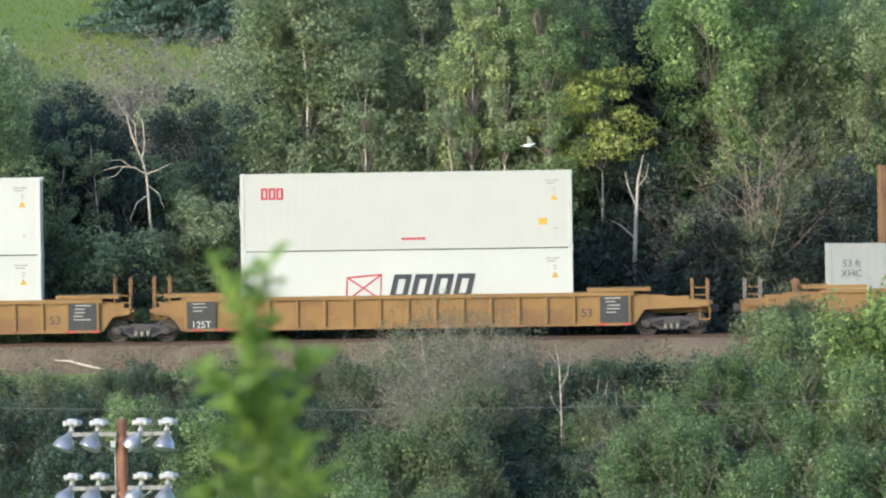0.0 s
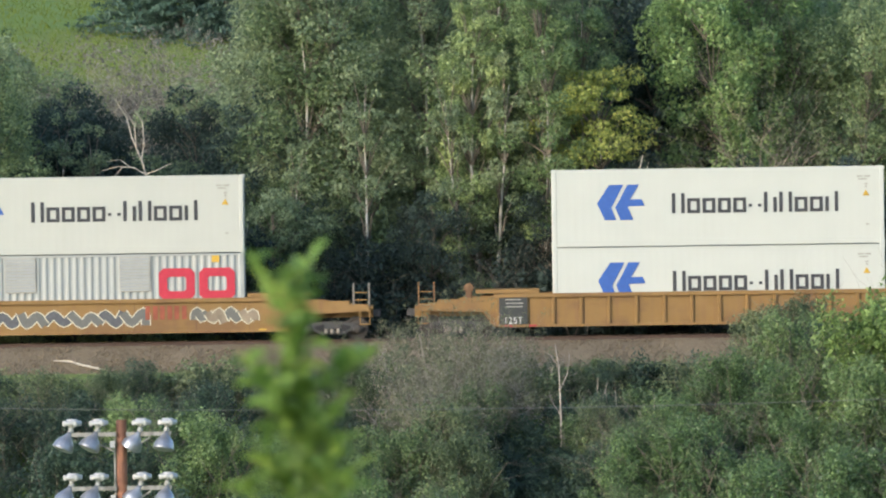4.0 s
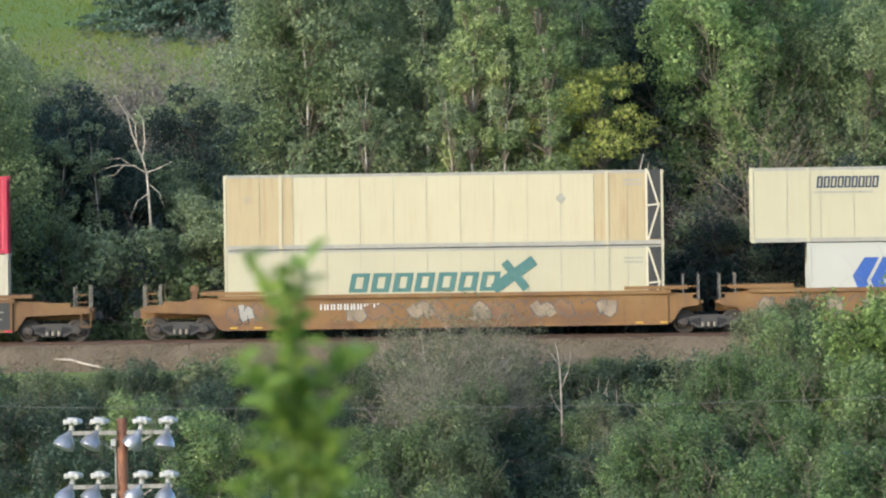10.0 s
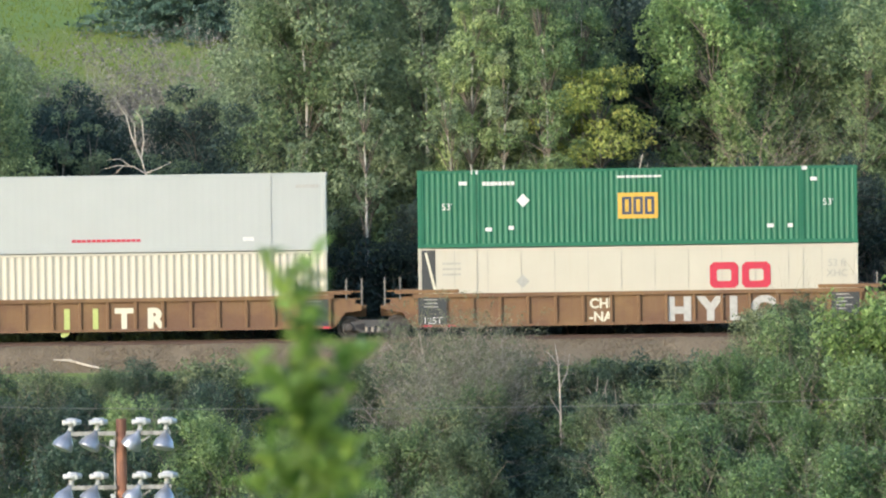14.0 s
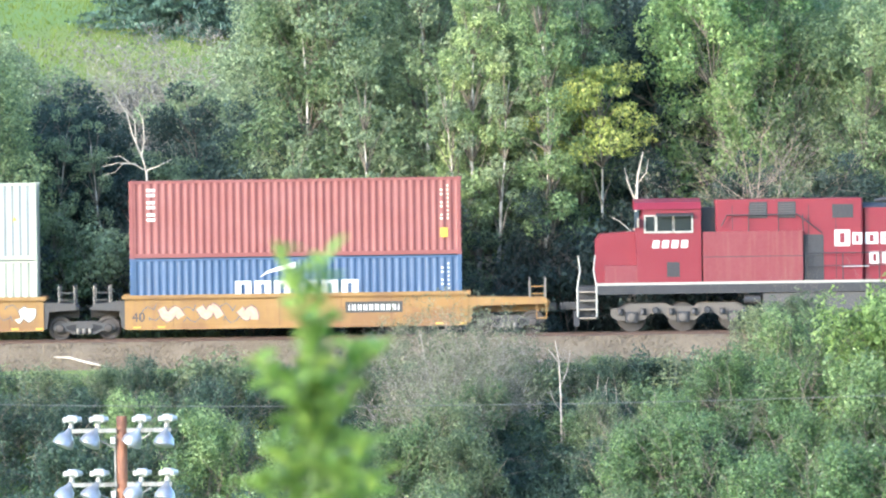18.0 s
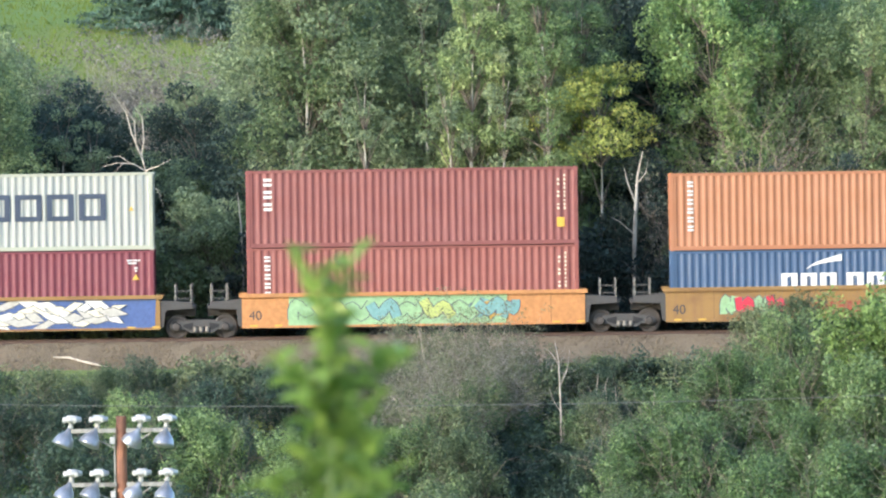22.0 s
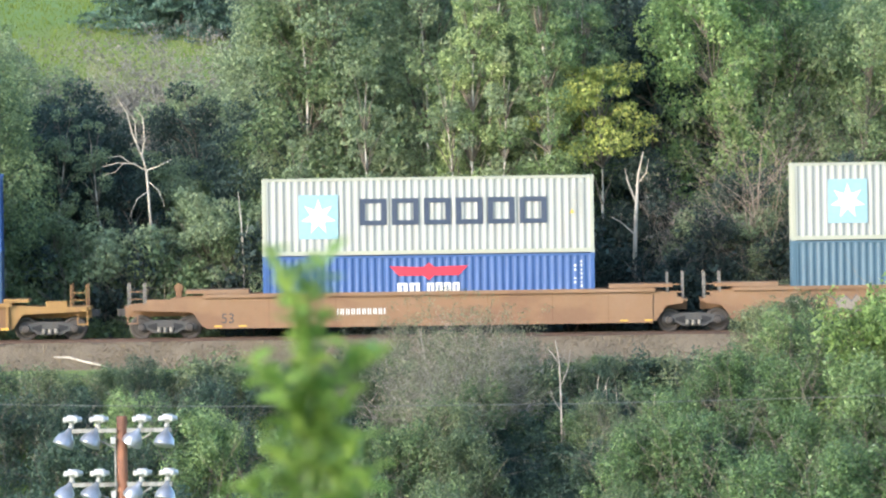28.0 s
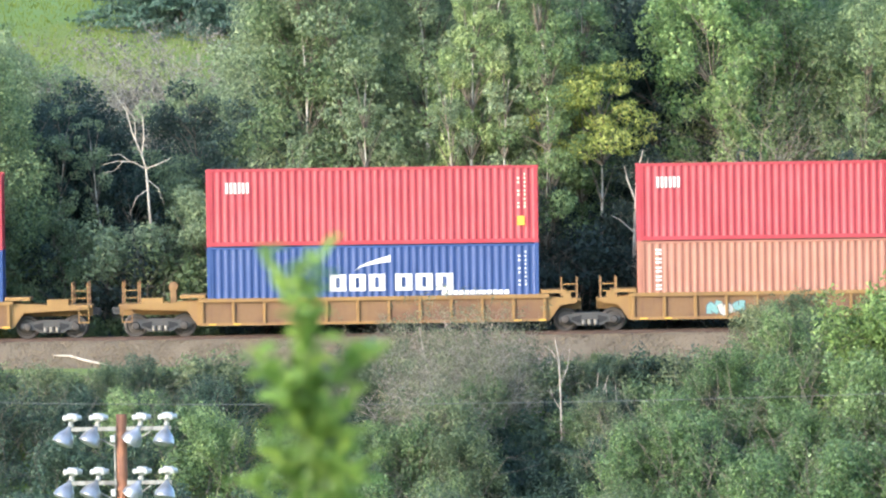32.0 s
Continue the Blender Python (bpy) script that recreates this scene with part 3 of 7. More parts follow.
shrub = [bush_thing("willow_bush", 51 + i, h, r, mt, n, s, lab) for i, (h, r, mt, n, s, lab) in enumerate([
    (2.6, 1.7, G, 6000, 0.15, "mid-green bush behind the track"),
    (2.9, 1.8, D, 6000, 0.155, "dark green bush on the embankment, with shade in its leaf colour"),
    (3.4, 1.9, K, 6600, 0.145, "grey-green willow bush on the slope"),
    ])]
weed = [bush_thing("weed_patch", 81 + i, h, r, mt, n, s, lab, None, 30, 4) for i, (h, r, mt, n, s, lab) in enumerate([
    (1.0, 1.3, BO, 3400, 0.10, "low olive weeds at the foot of the gravel"),
    (1.2, 1.4, BG, 3400, 0.105, "low green weeds at the foot of the gravel"),
    (0.8, 1.3, BD, 3000, 0.11, "low dark weeds at the foot of the gravel, leaf colour deepened for shade")])]
dry = [bare_thing("dry_bush", 61, 3.1, 2.9, 15, M["leaf_sage"], 4600, "half-bare grey bush with dry twigs beside the track", M["twig"], 0.095, 0.07, 0.24),
       bare_thing("dry_bush", 62, 4.2, 2.2, 12, M["leaf_drab"], 3000, "bare grey-brown bush of fine dry twigs", M["twig"])]

# wood behind the track, row by row
ROW_A = [(-9.6, 6.8, 1), (-8.2, 7.6, 2), (8.2, 8.8, 0), (10.0, 8.6, 1), (12.4, 7.0, 0), (14.8, 8.0, 0), (17.2, 7.2, 2), (19.8, 8, 0),
         (-5.6, 7.0, 0), (-4.4, 7.6, 1), (-3.0, 7.2, 0), (-1.7, 7.8, 0), (-0.6, 6.8, 0), (0.8, 7.4, 1), (2.0, 7.0, 0), (3.3, 7.8, 0), (4.6, 7.0, 0), (6.2, 7.6, 0)]
for x, y, k in ROW_A:
    plant(low[k], x, y, pr.uniform(0, 360), pr.uniform(0.7, 0.95) if -8 < x < 8 else pr.uniform(0.85, 1.1), -0.1, "small trees along the railway")
# screen of trees added mostly out of view, to shade the left hollow
for x, y, s in ((-17.6, 5.4, 0.86), (-19.4, 5.0, 0.95), (-21.6, 5.8, 1.0), (-19.0, 8.6, 1.05), (-21.2, 9.8, 1.1), (-23.4, 8.0, 1.0)):
    plant(aspen[3], x, y, 57 * x, s, -0.2, "wood behind the railway")
for x, y, s, k in ((9.2, 7.0, 0.8, 1), (-8.7, 5.9, 0.95, 1), (-7.5, 6.3, 1.1, 2), (-6.6, 5.8, 1.0, 1), (-14.8, 6.0, 0.85, 1), (-16.0, 6.2, 0.9, 2), (-13.0, 6.2, 0.75, 1), (11.5, 5.6, 0.82, 1), (10.4, 6.4, 0.75, 0), (12.8, 5.9, 0.8, 0), (13.4, 6.9, 1.0, 1), (15.2, 6.6, 1.0, 0), (-15.6, 7.0, 0.62, 0), (-14.0, 6.6, 0.72, 2), (-12.4, 7.2, 0.66, 0), (-11.2, 7.6, 0.72, 1)):
    plant(low[k], x, y, 43 * x, s, -0.1, "small trees along the railway")
# dark ones stand where the train's shadow falls, shade put into their colour
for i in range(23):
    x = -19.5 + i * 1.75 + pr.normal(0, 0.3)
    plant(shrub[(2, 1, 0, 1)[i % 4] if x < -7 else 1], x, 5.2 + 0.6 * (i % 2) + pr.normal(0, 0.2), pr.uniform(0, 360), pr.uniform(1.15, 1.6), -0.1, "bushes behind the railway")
ROW_B = [(-5.9, 10.5, 1), (-5.0, 12, 0), (-2.8, 10.0, 2), (-0.4, 12.0, 0), (1.8, 10.4, 1), (4.0, 12.4, 0), (-5.4, 16, 2), (-3.8, 17, 1), (-1.4, 16, 0), (1.0, 18, 2), (3.4, 17, 1),
         (13.4, 12, 3), (15.8, 11, 3), (18.2, 12, 3), (20.5, 14, 2), (14.4, 18, 2), (17.0, 18, 3)]
for x, y, k in ROW_B:
    plant(aspen[k], x, y, pr.uniform(0, 360), pr.uniform(0.85, 1.1), -0.2, "wood behind the railway")
for x, y, s in ((11.2, 10.6, 1.0), (12.4, 14.5, 1.05), (9.6, 24, 1.1), (12.6, 21, 1.1)):
    plant(bright, x, y, pr.uniform(0, 360), s, -0.2, "wood behind the railway")
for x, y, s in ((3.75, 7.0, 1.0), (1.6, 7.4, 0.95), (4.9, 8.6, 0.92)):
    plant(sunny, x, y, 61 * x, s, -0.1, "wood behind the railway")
# dark trees in the gap right of the birches, its shade in their colour
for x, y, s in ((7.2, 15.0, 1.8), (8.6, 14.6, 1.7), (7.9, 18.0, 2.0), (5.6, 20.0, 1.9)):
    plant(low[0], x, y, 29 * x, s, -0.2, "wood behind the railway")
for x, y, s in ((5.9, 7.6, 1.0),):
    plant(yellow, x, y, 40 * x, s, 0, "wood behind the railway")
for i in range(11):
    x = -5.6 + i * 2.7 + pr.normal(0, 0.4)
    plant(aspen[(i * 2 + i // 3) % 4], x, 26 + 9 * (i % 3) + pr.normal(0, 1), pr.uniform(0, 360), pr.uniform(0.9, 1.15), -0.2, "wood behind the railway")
# left hollow: its shade is put into the leaf colour of these trees
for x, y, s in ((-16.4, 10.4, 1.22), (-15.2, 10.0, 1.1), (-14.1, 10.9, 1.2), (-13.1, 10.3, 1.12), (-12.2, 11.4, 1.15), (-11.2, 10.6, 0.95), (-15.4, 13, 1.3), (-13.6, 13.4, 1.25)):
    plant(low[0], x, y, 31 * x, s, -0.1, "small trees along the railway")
for i, (x, y, s) in enumerate(((-10.6, 13, 1.05), (-9.2, 14, 1.2), (-7.8, 12.5, 1.3), (-19.4, 18, 1.2), (-17.2, 20, 1.1), (-8.8, 19, 1.15), (-7.2, 22, 1.2))):
    plant(low[(i + 1) % 3], x, y, pr.uniform(0, 360), s, -0.1, "small trees along the railway")
for x, y, s in ((-19.4, 38, 1.25), (-17.6, 41, 1.2), (-16.0, 37, 1.1), (-8.0, 37, 1.2), (-9.6, 32, 1.1), (-18.4, 30, 1.2), (-20.4, 31, 1.2)):
    plant(low[1], x, y, 47 * x, s, -0.1, "small trees along the railway")
for i in range(8):
    plant(low[i % 3], -19 + i * 1.6, 26 + 3 * (i % 2) + pr.normal(0, 0.6), pr.uniform(0, 360), pr.uniform(0.8, 1.0), -0.1, "small trees along the railway")
for x, y, s in ((-14.2, 40, 1.15), (-13.0, 43, 1.2), (-12.0, 39, 1.25), (-10.8, 42, 1.25), (-9.8, 40, 1.3), (-8.8, 42, 1.25), (-15.2, 42, 1.0), (-12.6, 34, 1.1), (-10.6, 34, 1.1)):
    plant(dry[1], x, y, 70 * x, s * 1.1, -0.1, "dry bushes on the hillside")
for x, y, s in ((12.6, 8.8, 1.7), (9.6, 8.0, 1.2)):
    plant(dry[0] if x > 12 else dry[1], x, y, 50 * x, s, 0.0, "dry bushes on the hillside")

russet = bare_thing("bare_bush", 63, 9.2, 1.5, 10, M["leaf_sage"], 1800, "tall bare bush of reddish-brown upright twigs", M["twig_red"], 0.11, 0.055, 0.11)
for x, y, s in ((11.7, 6.4, 0.97),):
    plant(russet, x, y, 50 * x, s, -0.2, "bare bushes at the wood's edge")
for x, y, s, k in ((-10.9, 4.5, 1.5, 0), (-9.6, 4.8, 1.3, 0), (-12.3, 4.6, 1.35, 1), (-7.4, 3.9, 1.05, 1), (-13.6, 5.0, 1.4, 0), (-15.0, 4.9, 1.45, 0), (7.1, 4.3, 1.0, 1)):
    plant(shrub[k], x, y, 37 * x, s, -0.1, "bushes behind the railway")
slim = tree_thing("birch_tree", 37, 10.5, 1.2, 5.0, K, M["bark_white"], 2600, 0.13, 20, "slim birch with white trunk and thin crown")
for x, y, s in ((0.7, 6.7, 1.0), (4.25, 6.7, 1.1), (-2.9, 7.4, 1.0), (-5.8, 6.6, 0.75), (-16.3, 4.4, 0.7), (2.0, 7.0, 1.05), (-14.7, 8.4, 0.85), (-12.7, 8.6, 0.8)):
    plant(slim, x, y, 83 * x, s, -0.1, "slim birches along the railway")

# bushes on the near slope
for j, (y, gap, sc) in enumerate(((-6.3, 1.2, (0.3, 0.5)), (-7.4, 1.2, (0.6, 0.95)), (-8.8, 1.4, (1.0, 1.6)))):
    x = -19.5 + 0.5 * j
    while x < 19:
        k = int(pr.integers(0, 3))
        if j or x > -10.5:
            plant(weed[k], x, y + pr.normal(0, 0.3), pr.uniform(0, 360), pr.uniform(*sc) * (0.75 if x < -9 else 1), -0.1, "weeds along the gravel")
        x += gap * pr.uniform(0.7, 1.25)
rows_n = [(-10.5, 2.0, (0.5, 0.68)), (-13, 2.4, (0.75, 0.95)), (-17, 2.5, (0.85, 1.05)), (-21.5, 2.6, (0.9, 1.15)), (-27, 2.8, (1.0, 1.3))]
for j, (y, gap, sc) in enumerate(rows_n):
    x = -19.5 + 0.6 * (j % 2)
    while x < 20:
        k = int(pr.integers(0, 4))
        if x < -6 and pr.uniform() < 0.45:
            k = 1
        # hollows of the bank: their shade comes from darker leaf colour
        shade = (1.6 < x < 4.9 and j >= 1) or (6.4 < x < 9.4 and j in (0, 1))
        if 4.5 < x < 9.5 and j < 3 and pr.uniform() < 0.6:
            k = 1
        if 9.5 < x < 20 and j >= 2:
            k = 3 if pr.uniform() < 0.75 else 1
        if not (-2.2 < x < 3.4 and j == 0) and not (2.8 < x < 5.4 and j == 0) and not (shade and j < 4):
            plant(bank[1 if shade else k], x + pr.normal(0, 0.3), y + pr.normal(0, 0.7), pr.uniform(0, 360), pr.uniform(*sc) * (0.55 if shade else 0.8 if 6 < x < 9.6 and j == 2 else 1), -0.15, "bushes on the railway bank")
        x += gap * pr.uniform(0.75, 1.15)
for x, y, s in ((-1.3, -8.2, 0.84), (0.0, -7.8, 0.88), (-0.5, -13.4, 1.0), (-1.7, -14.2, 1.0), (-0.3, -15.4, 1.0), (0.5, -12.2, 0.8), (1.1, -8.0, 0.88), (2.3, -8.8, 0.82), (-2.2, -9, 0.75), (0.4, -10.6, 0.9), (1.9, -11, 0.7), (-1.6, -11, 0.85), (1.4, -10, 0.9)):
    plant(dry[0], x, y, 77 * x, s, -0.3, "dry bushes on the railway bank")
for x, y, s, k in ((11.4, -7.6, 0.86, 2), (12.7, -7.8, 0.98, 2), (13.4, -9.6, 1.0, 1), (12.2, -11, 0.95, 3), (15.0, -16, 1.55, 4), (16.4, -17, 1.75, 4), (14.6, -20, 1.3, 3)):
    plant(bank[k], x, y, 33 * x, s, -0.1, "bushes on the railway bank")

for x, y, s, k in ((-0.1, -17.6, 1.05, 2), (-1.2, -18.4, 1.05, 0), (0.4, -19.6, 0.95, 2)):
    plant(bank[k], x, y, 51 * y, s, -0.1, "bushes on the railway bank")
# dark weeds fill the hollow, its shade put into their leaf colour
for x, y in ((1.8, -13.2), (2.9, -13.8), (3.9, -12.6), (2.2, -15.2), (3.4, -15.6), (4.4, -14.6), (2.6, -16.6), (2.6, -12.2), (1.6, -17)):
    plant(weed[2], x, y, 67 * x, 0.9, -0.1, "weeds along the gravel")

# more weeds; the dark ones hold the bank's shade in their colour
for i in range(26):
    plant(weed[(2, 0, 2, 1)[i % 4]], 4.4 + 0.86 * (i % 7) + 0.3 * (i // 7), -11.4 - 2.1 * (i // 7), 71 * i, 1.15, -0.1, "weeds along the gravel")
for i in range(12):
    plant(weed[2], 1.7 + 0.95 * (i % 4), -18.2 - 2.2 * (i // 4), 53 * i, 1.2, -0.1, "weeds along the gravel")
for x, y, s, k in ((5.4, -14.6, 0.7, 2), (6.6, -16.0, 0.75, 0), (5.4, -18.4, 0.8, 1), (7.8, -17.0, 0.8, 3), (3.2, -25.5, 0.75, 1), (6.6, -21.5, 0.95, 3), (8.6, -22, 1.05, 3)):
    plant(bank[k], x, y, 41 * x, s, -0.1, "bushes on the railway bank")

# bleached dead trees and a fallen branch
V = Vector
dead_tree("dead_tree", [[(-10.9, 5.4, -0.9), (-10.85, 5.2, 2.5), (-10.95, 5.1, 4.6), (-11.05, 5.1, 6.0), (-11.2, 5.1, 6.6), (-11.55, 5.1, 7.4), (-11.75, 5.1, 8.2), (-12.25, 5.1, 8.95)],
                        [(-11.2, 5.1, 6.6), (-11.1, 5.0, 7.2), (-11.15, 5.0, 8.0), (-11.5, 5.0, 8.55)], [(-11.1, 5.1, 6.3), (-11.4, 5.0, 7.0), (-11.45, 5.0, 7.9), (-11.9, 5.0, 8.6)],
                        [(-11.0, 5.1, 6.0), (-11.5, 4.9, 6.3), (-12.1, 4.8, 6.35), (-12.7, 4.9, 6.2)], [(-11.05, 5.1, 6.05), (-10.6, 5.0, 6.2), (-10.1, 4.9, 6.45)],
                        [(-10.95, 5.1, 5.3), (-11.4, 4.9, 5.0), (-11.7, 4.8, 4.3)], [(-11.6, 4.9, 6.3), (-12.0, 4.8, 6.6), (-12.5, 4.8, 6.55)], [(-11.9, 4.8, 6.33), (-12.2, 4.7, 6.0), (-12.6, 4.7, 5.9)],
                        [(-10.95, 5.1, 5.6), (-10.6, 5.0, 5.3), (-10.4, 5.0, 4.7)]],
          [[0.07, 0.06, 0.052, 0.045, 0.036, 0.03, 0.024, 0.01], [0.03, 0.028, 0.022, 0.008], [0.026, 0.024, 0.018, 0.008], [0.03, 0.026, 0.02, 0.008], [0.03, 0.022, 0.01], [0.024, 0.018, 0.008], [0.022, 0.015, 0.007], [0.02, 0.014, 0.007], [0.02, 0.015, 0.007]],
          "bleached dead tree with bare curved branches")
dead_tree("dead_tree", [[(-7.5, 4.2, -0.9), (-7.45, 4.2, 2.0), (-7.5, 4.2, 3.8), (-7.62, 4.2, 5.2)], [(-7.48, 4.2, 3.2), (-7.3, 4.1, 3.8), (-7.25, 4.1, 4.2)]],
          [[0.045, 0.038, 0.03, 0.012], [0.02, 0.015, 0.008]], "thin white dead birch stem behind the track", M["bark_white"])
dead_tree("dead_tree", [[(7.05, 4.9, -0.9), (7.1, 4.9, 2.0), (7.2, 4.8, 4.2), (7.3, 4.8, 5.6), (7.5, 4.8, 6.5)], [(7.2, 4.8, 4.6), (6.9, 4.7, 5.4), (6.8, 4.7, 5.9)],
                        [(7.15, 4.8, 3.4), (6.6, 4.7, 3.9), (6.2, 4.7, 4.1)], [(7.2, 4.8, 5.2), (7.6, 4.7, 5.7), (7.7, 4.7, 6.2)]],
          [[0.10, 0.085, 0.07, 0.05, 0.015], [0.04, 0.03, 0.01], [0.03, 0.025, 0.01], [0.03, 0.02, 0.01]], "slim bleached dead birch behind the track")
dead_tree("dead_tree", [[(4.1, -13.5, -4.4), (4.1, -13.5, -2.2), (4.05, -13.5, -0.8), (3.92, -13.5, -0.05)], [(4.08, -13.5, -1.7), (4.35, -13.5, -1.1), (4.45, -13.5, -0.4)],
                        [(4.05, -13.5, -0.9), (3.8, -13.6, -0.5), (3.55, -13.6, -0.3)], [(4.1, -13.5, -2.6), (3.8, -13.6, -2.1), (3.7, -13.6, -1.7)]],
          [[0.045, 0.036, 0.026, 0.01], [0.02, 0.016, 0.008], [0.02, 0.015, 0.008], [0.015, 0.012, 0.007]], "grey dead sapling with broken top on the bank", M["twig"])
for x, y, top, lean in ((5.3, -12.6, -1.3, 0.16), (5.8, -13.4, -1.7, -0.1), (7.3, -14.2, -1.9, 0.12), (-0.6, -9.2, 0.3, -0.3), (11.9, -9.6, 0.0, 0.5)):
    g = ground_z(x, y)
    m = (g + top) / 2
    dead_tree("dead_sapling", [[(x, y, g - 0.2), (x + lean * 0.3, y, m), (x + lean, y, top)], [(x + lean * 0.3, y, m), (x + lean * 0.3 + 0.3, y - 0.1, m + 0.6), (x + lean + 0.35, y - 0.1, m + 1.1)],
                               [(x + lean * 0.6, y, m + 0.3), (x + lean * 0.5 - 0.3, y, m + 0.8)]],
              [[0.035, 0.028, 0.01], [0.018, 0.014, 0.007], [0.015, 0.008]], "thin grey bare sapling among the bushes", M["twig"])
log = tagged(new("fallen_branch"), "pale fallen branch lying on the gravel", "branch")
part("wood", Shape().tube([(-14.3, -3.05, -0.66), (-13.7, -3.1, -0.69), (-13.2, -3.4, -0.83), (-12.8, -3.6, -0.92), (-12.3, -3.8, -1.02)], [0.03, 0.05, 0.045, 0.05, 0.02], 6), M["wood_pale"], log)


# spruces at the meadow's edge
def spruce_thing(seed, h, r):
    rnd = np.random.default_rng(seed)
    t = tagged(new("spruce_tree"), "dark blue-green spruce with drooping branches", "tree", "spruces on the hillside")
    part("trunk", Shape().tube([(0, 0, -0.3), (0, 0, h * 0.6), (0, 0, h)], [0.16, 0.1, 0.02], 7), M["tie"], t)
    cs, rs = [], []
    for z in np.arange(-0.1, h * 0.97, 0.3):
        reach = r * (1 - max(0, z) / h) ** 0.8
        for k in range(11):
            a, g = rnd.uniform(0, 6.28), rnd.uniform(0.8, 1.1)
            for f in (0.3, 0.5, 0.7, 0.86, 1.0):
                cs.append((reach * f * g * math.cos(a), reach * f * g * math.sin(a), z + 0.35 - 0.6 * f * f + 0.25 * f ** 5 + rnd.normal(0, 0.03)))
                rs.append((0.34, 0.34, 0.09))
    part("crown", leaf_cloud("crown", M["needle"], rnd, cs, rs, 20000, 0.30, up=0.5, fill=0.0, aspect=0.28), None, t)
    return t


spruce = spruce_thing(71, 8.5, 3.0)
for x, y, s in ((-14.0, 98, 1.05), (-11.9, 96, 1.1), (-9.8, 95, 1.15), (-7.8, 97, 1.2), (-6.0, 99, 1.1)):
    plant(spruce, x, y, 60 * x, s, -0.5, "spruces on the hillside")

# meadow grass on the hillside, left of the wood
gn = 15000
g0 = np.stack([pr.uniform(-26, -6, gn), pr.uniform(60, 135, gn), np.zeros(gn)], 1)
g0[:, 2] = [ground_z(a, b) for a, b, _ in g0]
gd = np.stack([pr.normal(0, 0.12, gn), pr.normal(0, 0.12, gn), pr.uniform(0.08, 0.28, gn)], 1)
gw = np.stack([np.full(gn, 0.03), np.zeros(gn), np.zeros(gn)], 1)
gv = np.stack([g0 - gw, g0 + gw, g0 + gd + gw * 0.2, g0 + gd - gw * 0.2], 1)
tagged(new("grass", cloud("grass", gv.reshape(-1, 3), np.arange(4 * gn).reshape(-1, 4), M["grass"])), "sunlit yellow-green meadow grass on the hillside", "grass", kind="stuff")

# ---- flood-light pole ----
LP = V((-7.81, -129.5, 0))
pole = tagged(new("light_pole"), "red-brown wooden pole with two arms of flood lights", "light pole")
pole.location = (LP.x, LP.y, ground_z(LP.x, LP.y))
PT = 1.19 - pole.location.z
part("post", Shape().tube([(0, 0, -0.5), (0, 0, PT * 0.5), (0, 0, PT)], [0.17, 0.145, 0.125], 14), M["pole_wood"], pole, "red-brown weathered wooden post")
part("conduit", Shape().tube([(-0.16, -0.06, 0), (-0.16, -0.06, PT - 0.45)], [0.025, 0.025], 6), M["arm"], pole)
for row, dz in enumerate((-0.34, -1.64)):
    z = PT + dz
    for a, b in ((-1.28, -0.12), (0.12, 1.2)):
        part("arm", Shape().box(a, b, -0.19, -0.08, z - 0.05, z + 0.05, 0.01), M["arm"], pole)
    for sx, a, b in ((-1, 0.16, 0.85), (1, 0.16, 0.7)):
        part("brace", Shape().tube([(sx * a, -0.12, z - 0.42), (sx * b, -0.2, z - 0.08)], [0.02, 0.02], 5), M["arm"], pole)
    part("junction_box", Shape().box(-0.27, -0.15, -0.2, -0.06, z - 0.32, z - 0.16, 0.01), M["housing"], pole)
    for x, off, tilt, fwd in ((-1.2, -0.06, 24, -6), (-0.56, -0.06, 26, -10), (0.47, -0.06, 30, 14), (1.1, -0.02, 10, -12)):
        lamp = part("flood_light", Shape().lathe_z(x - 0.01, -0.14, [(0.045, z + 0.04), (0.075, z + 0.10), (0.05, z + 0.14), (0.06, z + 0.2)], 10), M["housing"], pole)
        top = Shape().lathe_z(x + 0.02, -0.14, [(0.06, z + 0.17), (0.10, z + 0.215), (0.215, z + 0.235), (0.235, z + 0.27), (0.215, z + 0.315), (0.14, z + 0.335), (0.12, z + 0.375), (0.02, z + 0.38)], 14)
        for k in range(4):
            c, d = x + 0.02 + 0.19 * math.cos(k * 1.571 + 0.5), -0.14 + 0.19 * math.sin(k * 1.571 + 0.5)
            top.lathe_z(c, d, [(0.05, z + 0.21), (0.065, z + 0.25), (0.06, z + 0.325), (0.02, z + 0.34)], 8)
        part("housing", top, M["housing"], lamp, "white lamp housing")
        dome = part("reflector", Shape().lathe_z(0, 0, [(0.05, 0.06), (0.07, -0.02), (0.12, -0.09), (0.19, -0.17), (0.235, -0.26), (0.255, -0.36), (0.262, -0.385), (0.245, -0.40), (0.16, -0.43), (0.02, -0.44)], 24), M["alu"], lamp, "spun aluminium reflector dome", True)
        dome.matrix_basis = pose(x + off, -0.16, z + 0.01, fwd, tilt, 0)
wires = tagged(new("power_line"), "thin sagging grey wire across the bank", "wire")
part("wire", Shape().tube([(x * 1.0, -60.0, -0.85 + 0.0009 * (x - 2) ** 2) for x in range(-60, 61, 4)], [0.009] * 31, 4), M["wire"], wires)


# ---- the train ----
PX = 48.2                       # units of the plan below per metre


def gone(t):
    """How far the train has gone at t, in metres."""
    return (607.2 * t + 0.2 * t * t) / PX


STEPS = [0, 1, 2, 3, 4, 5, 6, 7, 8, 9, 10, 11, 12, 13, 14, 15, 16, 17, 18, 19, 20, 21, 22, 23, 24, 25, 26, 27, 28, 29, 30, 31, 32]
MOVING = []                     # (thing, x at the start)
HALF = 1.22                     # half a container's width
BOX = 2.84                      # a container's height
